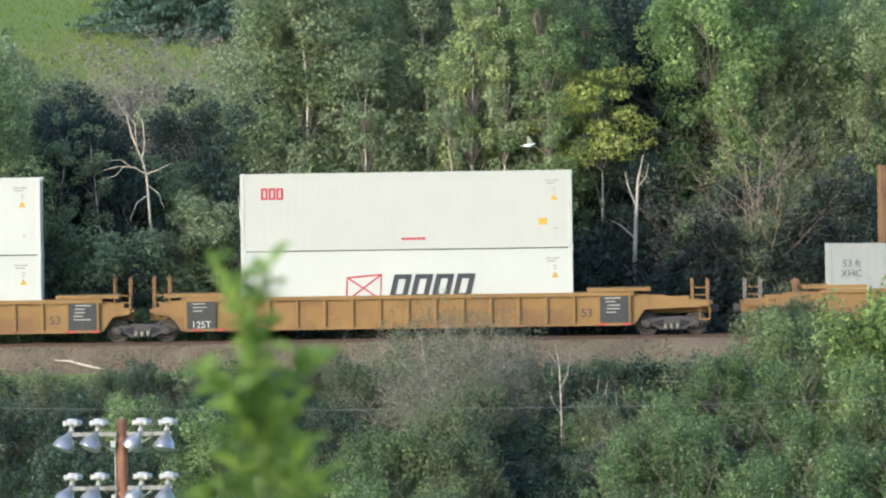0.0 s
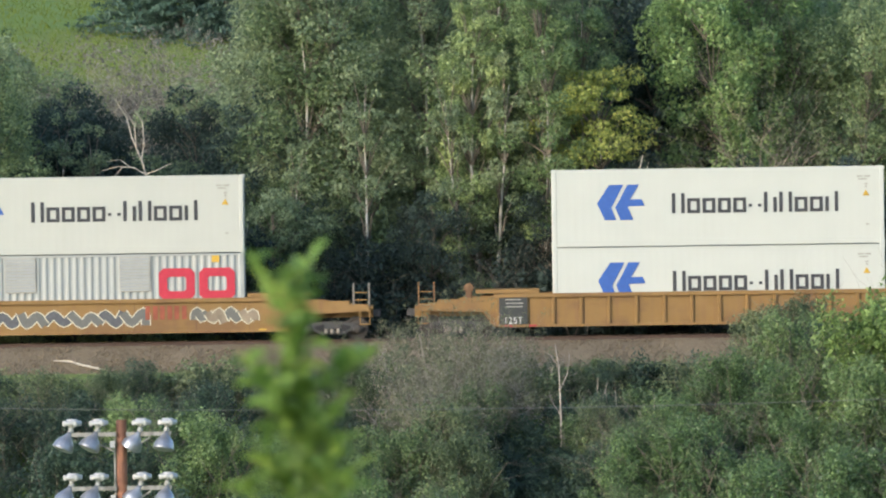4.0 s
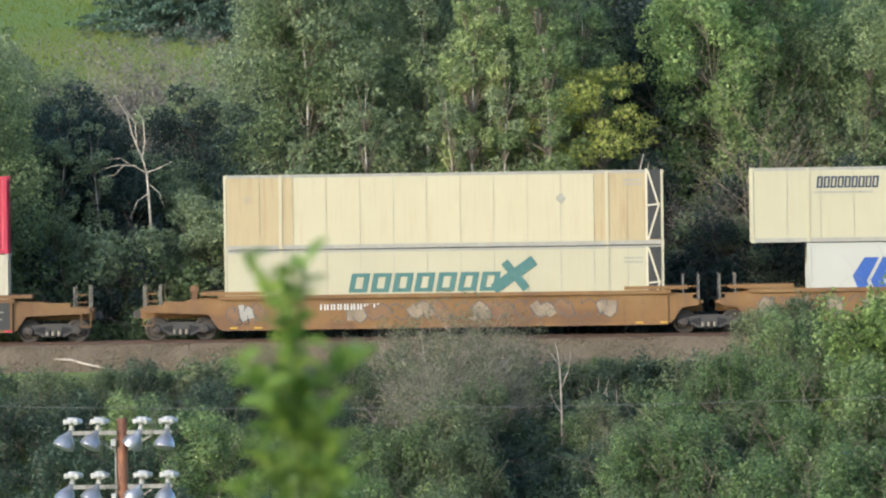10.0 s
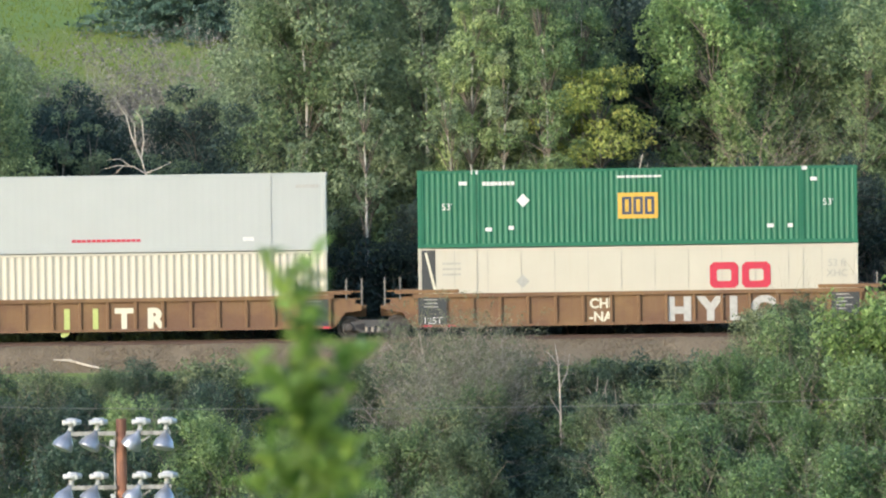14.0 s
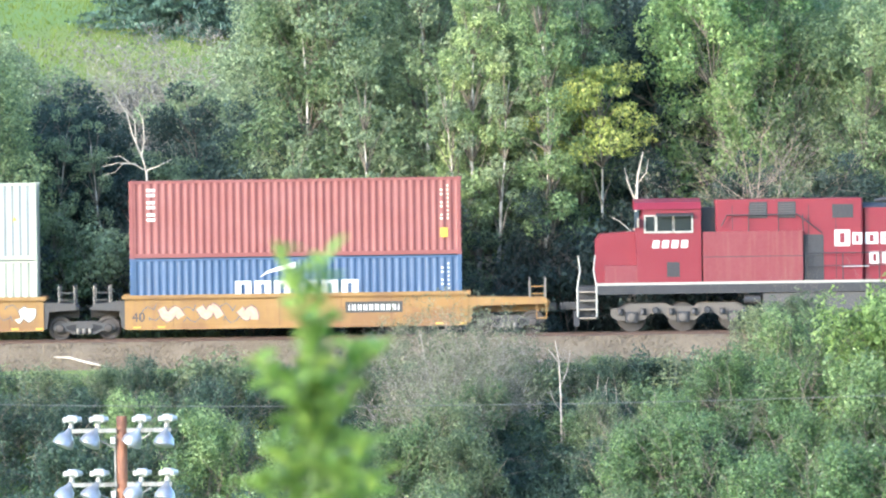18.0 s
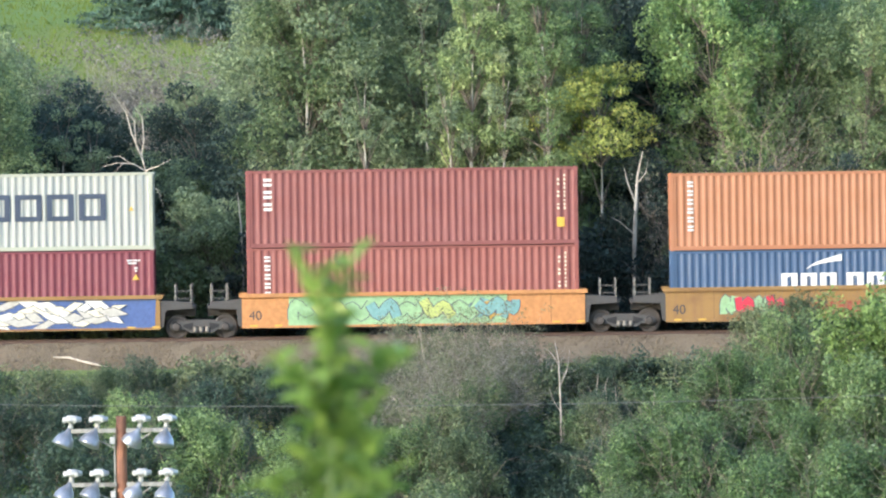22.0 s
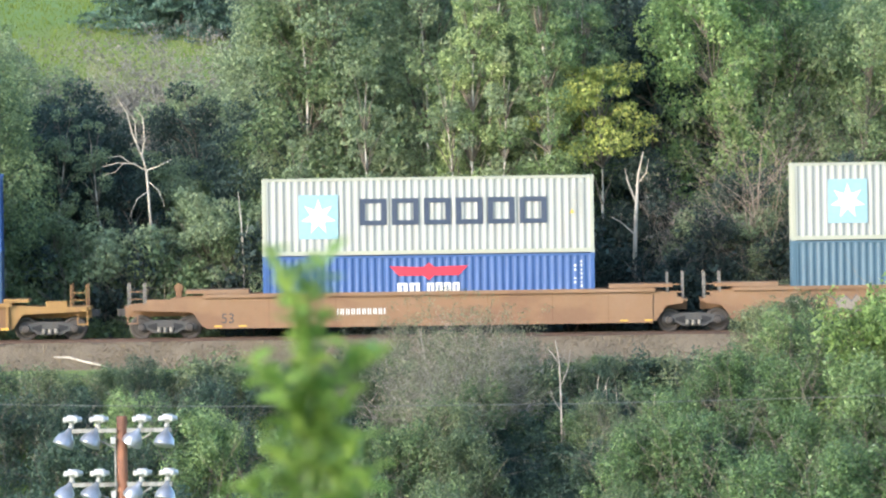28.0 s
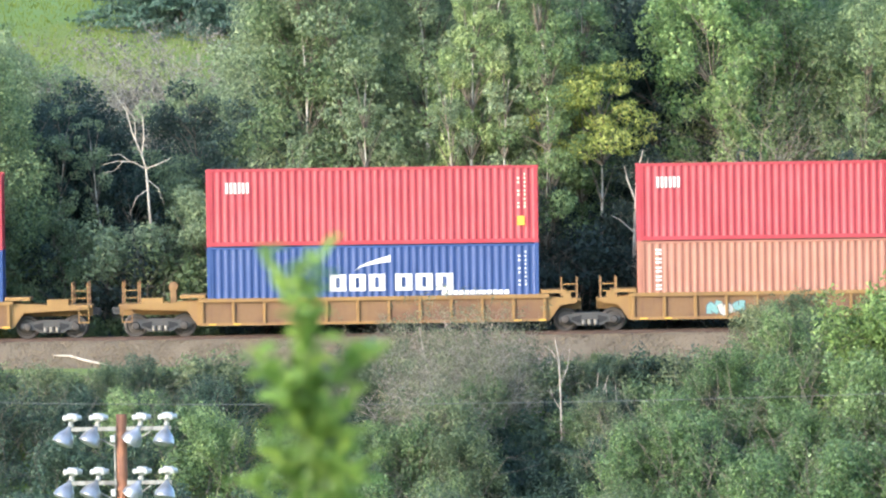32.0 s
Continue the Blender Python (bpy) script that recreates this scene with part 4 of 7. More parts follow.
FOOT = 0.33                     # height of a well's floor over the rails


def rides(ob, x, z=0.0):
    MOVING.append((ob, x, z))
    ob.location = (x, 0, z)
    return ob


def at_plan(s):
    return (s - 784) / PX


# -- containers --
def corrugated(x0, x1, z0, z1, y, pitch, depth, out):
    """A folded sheet from x0 to x1; out: -1 for the side towards -y."""
    n = max(1, round((x1 - x0) / pitch))
    p = (x1 - x0) / n
    prof = []
    for i in range(n):
        a = x0 + i * p
        prof += [(a, 0), (a + 0.27 * p, 0), (a + 0.46 * p, 1), (a + 0.77 * p, 1), (a + p, 0)][: 5 if i == n - 1 else 4]
    prof.append((x1, 0)) if prof[-1][0] < x1 - 1e-6 else None
    s = Shape()
    for x, d in prof:
        yy = y - out * depth * d
        s.v += [(x, yy, z0), (x, yy, z1)]
    s.f = [(2 * i, 2 * i + 2, 2 * i + 3, 2 * i + 1) if out < 0 else (2 * i, 2 * i + 1, 2 * i + 3, 2 * i + 2) for i in range(len(prof) - 1)]
    return s


CACHE = {}


def container(name, label, mat, kind, length=12.19, h=BOX, frame_mat=None, rail_mat=None):
    """A steel box: frame, roof, floor, ends and its kind of side. kind: corrugated, ribbed (fine ribs), reefer (smooth), panel (smooth with seams and posts), genset."""
    key = (name, mat.name, kind, length, h, frame_mat and frame_mat.name)
    if key in CACHE:
        t = copy_thing(CACHE[key][0], Matrix())
        for o in list(t.children):
            if o.name.split(".")[0] in ("marking", "emblem", "lettering", "placard", "vent", "stain", "label_plate"):
                bpy.data.objects.remove(o)
        t["label"] = label
        return t
    t = tagged(new(name), label, "container", "containers on the train")
    L, y, fm = length / 2, HALF, frame_mat or mat
    for x in (-L, L - 0.16) if kind != "panel" else (-L, L - 0.10):
        w = 0.16 if kind != "panel" else 0.10
        for yy in (-y, y - 0.14):
            part("corner_post", Shape().box(x, x + w, yy, yy + 0.14, 0.12, h - 0.12, 0.015), fm, t)
            for z in (0, h - 0.12):
                part("corner_casting", Shape().box(x - 0.005, x + w + 0.02, yy - 0.005, yy + 0.16, z, z + 0.12, 0.015), fm, t)
    w = 0.16 if kind != "panel" else 0.10
    for yy in (-y, y - 0.07):
        part("bottom_rail", Shape().box(-L + w, L - w, yy, yy + 0.07, 0.02, 0.17), rail_mat or fm, t)
        part("top_rail", Shape().box(-L + w, L - w, yy, yy + 0.07, h - 0.10, h - 0.01), rail_mat or fm, t)
    part("roof", Shape().box(-L + w, L - w, -y + 0.07, y - 0.07, h - 0.06, h - 0.025), mat, t)
    part("floor", Shape().box(-L + w, L - w, -y + 0.07, y - 0.07, 0.06, 0.15), M["loco_dark"], t)
    ends = corrugated(-y + 0.14, y - 0.14, 0.12, h - 0.12, 0, 0.25, 0.04, -1)
    for k, x in ((1, -L + 0.08), (-1, L - 0.08)):
        e = Shape()
        e.v = [(x + k * py, px, pz) for px, py, pz in ends.v]
        e.f = list(ends.f)
        part("end_wall", e, mat, t)
    for out in (-1, 1):
        yy = out * (y - 0.012)
        if kind in ("corrugated", "genset"):
            part("side_wall", corrugated(-L + w, L - w, 0.17, h - 0.10, yy, 0.278, 0.036, out), mat, t)
        elif kind == "ribbed":
            part("side_wall", corrugated(-L + w, L - w, 0.17, h - 0.10, yy, 0.205, 0.03, out), mat, t)
        elif kind == "reefer":
            part("side_wall", corrugated(-L + w, L - w, 0.17, h - 0.10, yy, 0.30, 0.0015, out), mat, t)
        else:
            n = round((length - 0.2) / 1.22)
            p = (length - 2 * w) / n
            for i in range(n):
                a = -L + w + i * p
                part("side_panel", Shape().box(a + 0.008, a + p - 0.008, min(yy, yy - out * 0.03), max(yy, yy - out * 0.03), 0.17, h - 0.10), mat, t)
            part("liner", Shape().box(-L + w, L - w, min(yy - out * 0.035, yy - out * 0.05), max(yy - out * 0.035, yy - out * 0.05), 0.17, h - 0.10), M["mark_grey"], t)
        if length > 14:
            for x in (-6.05, 5.93):
                part("lifting_post", Shape().box(x, x + 0.12, min(out * y, out * (y + 0.012)), max(out * y, out * (y + 0.012)), 0.02, h - 0.01), fm, t)
    CACHE[key] = (t,)
    return t


def blocks(parent, mat, x0, x1, z0, z1, letters, y=-HALF - 0.006, slant=0.0, ink=0.38, name="marking", label="", bars=2, rise=None, hollow=False):
    """A word's mark as plain upright bars, a pair for each letter, or as plain hollow blocks; no letters."""
    w = (x1 - x0) / letters
    h = z1 - z0
    for i in range(letters):
        a = x0 + i * w + 0.08 * w
        ww = w * 0.84
        s = Shape()
        ends = []
        for k in range(bars):
            b = a + k * (ww - ww * ink)
            wd = ww * ink if bars > 1 else ww
            lo, hi = rise[i * bars + k] if rise else (0.0, 1.0)
            ends.append((lo, hi))
            za, zb = z0 + lo * h, z0 + hi * h
            s.prism_y([(b, za), (b + wd, za), (b + wd + slant * h, zb), (b + slant * h, zb)], y, y + 0.005)
        lo, hi = max(e[0] for e in ends), min(e[1] for e in ends)
        if hollow and bars == 2 and hi - lo > 0.3 and (not rise or ends == [LOWC, LOWC]):
            xa, xb, th = a + ww * ink, a + ww - ww * ink, min(0.2 * h, ww * ink * 0.9)
            for q in (z0 + lo * h, z0 + hi * h - th):
                s.prism_y([(xa + slant * (q - z0), q), (xb + slant * (q - z0), q), (xb + slant * (q + th - z0), q + th), (xa + slant * (q + th - z0), q + th)], y, y + 0.005)
        part(name, s, mat, parent, label if i == 0 else "")


def flat(parent, mat, pts, name="emblem", y=-HALF - 0.006, label=""):
    """A flat painted shape, points (x, z) anticlockwise."""
    return part(name, Shape().prism_y(pts, y, y + 0.005), mat, parent, label)


def ring(parent, mat, cx, cz, r0, r1, n=28, y=-HALF - 0.006, a0=0.0, a1=2 * math.pi, name="emblem"):
    s = Shape()
    for k in range(n):
        p = 2 * math.pi * k / n
        for r in (r0, r1):
            for yy in (y, y + 0.005):
                s.v.append((cx + r * math.cos(p), yy, cz + r * math.sin(p)))
    for k in range(n):
        i, j = 4 * k, 4 * ((k + 1) % n)
        s.f += [(i, i + 2, j + 2, j), (i + 2, i + 3, j + 3, j + 2), (i + 3, i + 1, j + 1, j + 3), (i + 1, i, j, j + 1)]
    return part(name, s, mat, parent)


def stroke(parent, mat, pts, w, y=-HALF - 0.006, name="marking", drift=0.0):
    """A painted line of even width along points (x, z), one strip; drift lays each step a little over the last."""
    s = Shape()
    P = [Vector(p) for p in pts]
    n = len(P)
    for i, p in enumerate(P):
        d = (P[min(i + 1, n - 1)] - P[max(i - 1, 0)]).normalized()
        q = Vector((-d.y, d.x)) * w / 2
        for e in (p - q, p + q):
            s.v += [(e.x, y - drift * i, e.y), (e.x, y - drift * i + 0.005, e.y)]
    for i in range(n - 1):
        a, b = 4 * i, 4 * i + 4
        s.f += [(a, b, b + 2, a + 2), (a + 2, b + 2, b + 3, a + 3), (a, a + 1, b + 1, b)]
    return part(name, s, mat, parent)


def data_marks(t, L, h, mat, warn=True, seed=1):
    """Small rows of data at the container's right end, and warning plates."""
    rnd = random.Random(seed)
    if warn:
        for x0, x1, z in ((1.0, 0.78, 0.34), (0.74, 0.5, 0.34), (0.95, 0.62, 0.44), (0.72, 0.6, 0.62), (0.7, 0.62, 0.72), (0.68, 0.56, 2.1)):
            part("marking", Shape().box(L - x0, L - x1, -HALF - 0.006, -HALF, h - z - 0.06, h - z), mat, t)
        x = L - 0.67
        flat(t, M["mark_yellow"], [(x - 0.13, h - 1.08), (x + 0.13, h - 1.08), (x, h - 0.86)], "placard", -HALF - 0.012)
        return
    for i in range(9):
        z = h - 0.36 - i * 0.15
        part("marking", Shape().box(L - 0.52, L - 0.46, -HALF - 0.006, -HALF, z, z + rnd.uniform(0.06, 0.11)), mat, t)
        if i % 3:
            part("marking", Shape().box(L - 0.76, L - 0.68, -HALF - 0.006, -HALF, z, z + rnd.uniform(0.05, 0.09)), mat, t)


CAP, LOWC, DASH = (0.0, 1.0), (0.0, 0.74), (0.28, 0.42)
SMALL_TALL = [CAP, CAP, LOWC, LOWC, LOWC, LOWC, LOWC, LOWC, LOWC, LOWC, DASH, DASH, CAP, LOWC, CAP, CAP, LOWC, LOWC, LOWC, LOWC, LOWC, CAP]


def hapag(t, lower=False):
    x, z = -4.35, 0.98
    b = M["mark_blue"]
    e = lambda pts: [(x - 0.1 + p, z + q) for p, q in pts]
    for pts in ([(0.0, 0.62), (0.28, 0.0), (0.70, 0.0), (0.52, 0.45)], [(0.0, 0.62), (0.52, 0.45), (0.98, 1.3), (0.45, 1.3)]):
        flat(t, b, e(pts), label="blue angular emblem")
    for pts in ([(0.66, 0.46), (0.86, 0.0), (1.33, 0.0), (1.12, 0.50)], [(0.66, 0.46), (1.12, 0.50), (1.75, 0.52), (1.64, 0.76), (0.84, 0.76)], [(0.84, 0.76), (1.22, 0.76), (1.55, 1.3), (1.12, 1.3)]):
        flat(t, b, e(pts))
    blocks(t, M["mark_black"], -1.75, 4.45, 1.2, 1.94, 11, label="black lettering as bars", ink=0.27, rise=SMALL_TALL, hollow=True)
    data_marks(t, 6.095, BOX, M["mark_grey"], True, 3)


def maersk(t):
    x0, z0 = -4.75, 0.62
    flat(t, M["mark_sky"], [(x0, z0), (x0 + 1.45, z0), (x0 + 1.45, z0 + 1.62), (x0, z0 + 1.62)], label="pale blue square")
    cx, cz = x0 + 0.72, z0 + 0.81
    pts = []
    for k in range(14):
        a = math.pi / 2 + k * math.pi / 7
        r = 0.66 if k % 2 == 0 else 0.3
        pts.append((cx + r * math.cos(a), cz + r * math.sin(a)))
    flat(t, M["mark_white"], pts, "emblem", -HALF - 0.011, "white seven-pointed star")
    blocks(t, M["mark_navy"], -2.6, 4.45, 1.1, 2.08, 6, label="dark lettering as bars", ink=0.2, hollow=True)
    data_marks(t, 6.095, BOX, M["mark_grey"], False, 5)
    flat(t, M["mark_yellow"], [(5.2, 1.45), (5.38, 1.45), (5.29, 1.62)], "placard")


def cma(t, x=-2.4, mat=None, up=0.0, h=BOX):
    m = mat or M["mark_white"]
    blocks(t, m, x, x + 2.15, 1.38 + up, 2.0 + up, 3, label="white lettering as bars", ink=0.38, hollow=True)
    blocks(t, m, x + 2.4, x + 4.65, 1.38 + up, 2.0 + up, 3, ink=0.38, hollow=True)
    pts = [(x + 1.0 + 1.3 * f, 2.15 + up + 0.48 * f ** 0.6) for f in (0, 0.15, 0.35, 0.6, 0.8, 1)]
    s = Shape()
    for i, ((xa, za), (xb, zb)) in enumerate(zip(pts, pts[1:])):
        ta, tb = 0.02 + 0.035 * i, 0.02 + 0.035 * (i + 1)
        s.prism_y([(xa, za - ta), (xb, zb - tb), (xb, zb + tb * 0.3), (xa, za + ta * 0.3)], -HALF - 0.006, -HALF - 0.001)
    part("emblem", s, m, t, "white curved flash")
    data_marks(t, 6.095, h, M["mark_white"], False, 7)


def safmarine(t):
    w = M["mark_white"]
    ring(t, w, -4.1, 1.42, 0.9, 0.97)
    flat(t, w, [(-4.45, 0.75), (-4.25, 0.75), (-4.2, 2.0), (-4.4, 2.05)], y=-HALF - 0.021, label="white staff")
    flat(t, M["mark_red"], [(-4.35, 1.45), (-3.45, 1.3), (-3.4, 1.8), (-4.35, 2.0)], y=-HALF - 0.011, label="red and white flag")
    flat(t, w, [(-4.35, 1.65), (-3.9, 1.55), (-3.42, 1.5), (-3.42, 1.62), (-4.35, 1.8)], y=-HALF - 0.016)
    # the script as a plain hook and a wavy line
    start = [(-2.35, 1.0), (-2.1, 0.78), (-1.75, 0.85), (-1.6, 1.2), (-1.8, 1.5), (-2.0, 1.8), (-1.85, 2.15), (-1.5, 2.25), (-1.2, 2.1)]
    wave = [(-1.15 + 0.04 * k, 1.28 + (0.5 if 33 < k < 54 else 0.24) * math.sin(k * 0.30 + 1.2) + 0.002 * k) for k in range(120)]
    for _ in range(2):
        start = [start[0]] + [q for p, r in zip(start, start[1:]) for q in ((p[0] * 0.75 + r[0] * 0.25, p[1] * 0.75 + r[1] * 0.25), (p[0] * 0.25 + r[0] * 0.75, p[1] * 0.25 + r[1] * 0.75))] + [start[-1]]
    stroke(t, w, start, 0.16)
    stroke(t, w, wave, 0.13, -HALF - 0.008)
    data_marks(t, 6.095, BOX, w, True, 9)


def upright_word(t, mat, x, z1, n, size):
    for i in range(n):
        z = z1 - i * size * 1.25
        for k in range(2):
            part("marking", Shape().box(x, x + size * 0.85, -HALF - 0.006, -HALF, z - size * (0.8 - 0.5 * k), z - size * (0.5 - 0.5 * k)), mat, t, "" if i + k else "column of white bars")


def triangle_codes(t, L, h, mat):
    data_marks(t, L, h, mat, False, 11)
    flat(t, M["mark_yellow"], [(L - 0.78, h - 2.2), (L - 0.5, h - 2.2), (L - 0.5, h - 1.85), (L - 0.78, h - 1.85)], "placard", -HALF - 0.012)


def big_c_p(t, mat, x0, x1, z0, z1):
    """Two plain hollow blocks."""
    w = (x1 - x0) * 0.47
    th = (z1 - z0) * 0.27
    for k, a in enumerate((x0, x1 - w)):
        s = Shape()
        yy = (-HALF - 0.008, -HALF - 0.001)
        c = th * 0.55
        eight = lambda x0, x1, za, zb, q: [(x0 + q, za), (x1 - q, za), (x1, za + q), (x1, zb - q), (x1 - q, zb), (x0 + q, zb), (x0, zb - q), (x0, za + q)]
        outer, inner = eight(a, a + w, z0, z1, c), eight(a + th, a + w - th, z0 + th, z1 - th, c * 0.4)
        for (xo, zo), (xi, zi) in zip(outer, inner):
            s.v += [(xo, yy[0], zo), (xo, yy[1], zo), (xi, yy[0], zi), (xi, yy[1], zi)]
        for i in range(8):
            p, q = 4 * i, 4 * ((i + 1) % 8)
            s.f += [(p, q, q + 2, p + 2), (p, p + 1, q + 1, q), (p + 2, q + 2, q + 3, p + 3), (p + 1, p + 3, q + 3, q + 1)]
        part("emblem", s, mat, t, "plain block emblem")


# -- well cars --
def truck_part(parent, x, big=False):
    """A two-axle freight truck: cast side frames with springs, bolster, wheelsets."""
    r, wb = 0.42, 0.89
    tr = part("truck", Shape().box(-0.2, 0.2, -1.08, 1.08, 0.44, 0.64, 0.03), M["truck"], parent, "dark cast-steel truck")
    tr.location = (x, 0, RAIL_TOP)
    for y0, y1 in ((-1.14, -1.02), (1.02, 1.14)):
        part("side_frame", Shape().prism_y([(-1.12, 0.38), (-1.0, 0.30), (-0.62, 0.32), (-0.42, 0.20), (0.42, 0.20), (0.62, 0.32), (1.0, 0.30), (1.12, 0.38), (1.12, 0.52), (0.75, 0.60), (0.35, 0.68), (-0.35, 0.68), (-0.75, 0.60), (-1.12, 0.52)], y0, y1), M["truck"], tr)
        # openings as near-black plates on the solid frame, shade in their colour
        for sg in (-1, 1):
            win = [(0.30, 0.32), (0.42, 0.31), (0.66, 0.42), (0.66, 0.5), (0.30, 0.58)]
            part("frame_window", Shape().prism_y([(sg * a, b) for a, b in win][::sg], y0 - 0.006, y1 + 0.006), M["hole"], tr)
    for y in (-1.16, 1.16):
        for xx in (-wb, wb):
            part("bearing", Shape().lathe_y(xx, r, [(0.05, y - 0.07), (0.13, y - 0.06), (0.15, y), (0.15, y + 0.07)], 12), M["wheel"], tr)
        sp = Shape()
        for xx in (-0.22, 0.0, 0.22):
            sp.lathe_z(xx, y, [(0.07, 0.24), (0.085, 0.3), (0.07, 0.36), (0.085, 0.42)], 8)
        part("spring_nest", sp, M["post_grey"], tr)
    for xx in (-wb, wb):
        w = Shape()
        for sgn in (-1, 1):
            w.lathe_y(0, 0, [(0.1, sgn * 0.80), (0.30, sgn * 0.79), (0.34, sgn * 0.81), (r, sgn * 0.81), (r, sgn * 0.71), (r + 0.025, sgn * 0.70), (r + 0.025, sgn * 0.68), (0.32, sgn * 0.69), (0.1, sgn * 0.66)], 20)
            for k in range(3):
                a = 2.09 * k
                w.box(0.2 * math.cos(a) - 0.03, 0.2 * math.cos(a) + 0.03, sgn * 0.8 - 0.01, sgn * 0.8 + 0.01, 0.2 * math.sin(a) - 0.03, 0.2 * math.sin(a) + 0.03)
        w.lathe_y(0, 0, [(0.085, -0.98), (0.085, 0.98)], 10)
        ws = part("wheelset", w, M["wheel"], tr, "steel wheels on an axle")
        ws.location = (xx, 0, r)
    return tr


def end_frame(t, mat, x, sgn, free, style, top=1.5):
    """The deck over a truck at a well's end, with stanchions, steps and coupler."""
    reach = 3.0 if free else 1.28
    if style == "art40" and not free:
        mat = M["truck"]
    X = lambda d: x + sgn * d
    for y0, y1 in ((-1.26, -1.16), (1.16, 1.26)):
        pts = [(0, 0.29), (0.12, 0.32), (0.5, 0.86), (reach - 0.15, 0.95), (reach - 0.15, min(1.15, top - 0.14)), (reach * 0.55, min(1.22, top - 0.13)), (reach * 0.4, top - 0.12), (0, top - 0.06)] if style != "art40" else [(0, 0.29), (0.12, 0.34), (0.2, 0.95), (reach - 0.1, 1.0), (reach - 0.1, 1.22), (0, 1.3)]
        pts = [(X(a), b) for a, b in pts]
        part("end_side", Shape().prism_y(pts if sgn > 0 else pts[::-1], y0, y1), mat, t)
    a, b = sorted((X(0.1), X(reach)))
    part("end_deck", Shape().box(a, b, -1.18, 1.18, 1.02, 1.12), mat, t)
    part("end_sill", Shape().box(a, b, -0.25, 0.25, 0.70, 1.02), mat, t)
    if style != "art40":
        a, b = sorted((X(-1.6 if top > 1.4 else -0.2), X(0.75)))
        part("end_locker", Shape().box(a, b, -1.24, 1.24, top + 0.04, top + 0.17, 0.03), mat, t)
        a, b = sorted((X(reach * 0.45), X(reach * 0.72)))
        part("tool_box", Shape().box(a, b, -1.22, -0.7, 1.12, 1.34, 0.03), mat, t)
    tall = style == "rib" and mat == M["car_yellow"]
    posts = (reach - 0.15, reach - 0.72)
    for k, d in enumerate(posts):
        for y in (-1.2, 1.2):
            xx = X(d)
            part("stanchion", Shape().box(xx - 0.026, xx + 0.026, y - 0.025, y + 0.025, 1.05 if free else 1.1, 1.95 if free else (1.9 if style in ("art40", "rib40") else (2.3 if tall else 2.1))), M["car_rust"] if style == "rib40" or tall else M["post_grey"], t)
    xa, xb = sorted((X(posts[1]), X(posts[0])))
    for z in (1.35, 1.62):
        part("rung", Shape().box(xa + 0.05, xb - 0.05, -1.22, -1.18, z, z + 0.04), mat, t)
    if free and sgn < 0:
        part("brake_wheel", Shape().lathe_y(X(1.0), 1.75, [(0.02, -0.72), (0.16, -0.70), (0.18, -0.66), (0.15, -0.64)], 14), M["car_brown"], t)
        part("brake_stand", Shape().box(X(1.0) - 0.12, X(1.0) + 0.12, -0.7, -0.45, 1.12, 1.85, 0.03), M["car_brown"], t)
    if free:
        a, b = sorted((X(reach - 0.2), X(reach + 0.28)))
        part("coupler", Shape().box(a, b, -0.16, 0.16, 0.74, 1.0, 0.05), M["truck"], t)
        part("step", Shape().box(*sorted((X(reach - 0.5), X(reach - 0.1))), -1.3, -1.1, 0.45, 0.5), mat, t)
        for d in (0.12, 0.48):
            xx = X(reach - d)
            part("step_hanger", Shape().box(xx - 0.02, xx + 0.02, -1.3, -1.26, 0.5, 1.0), mat, t)
    return t


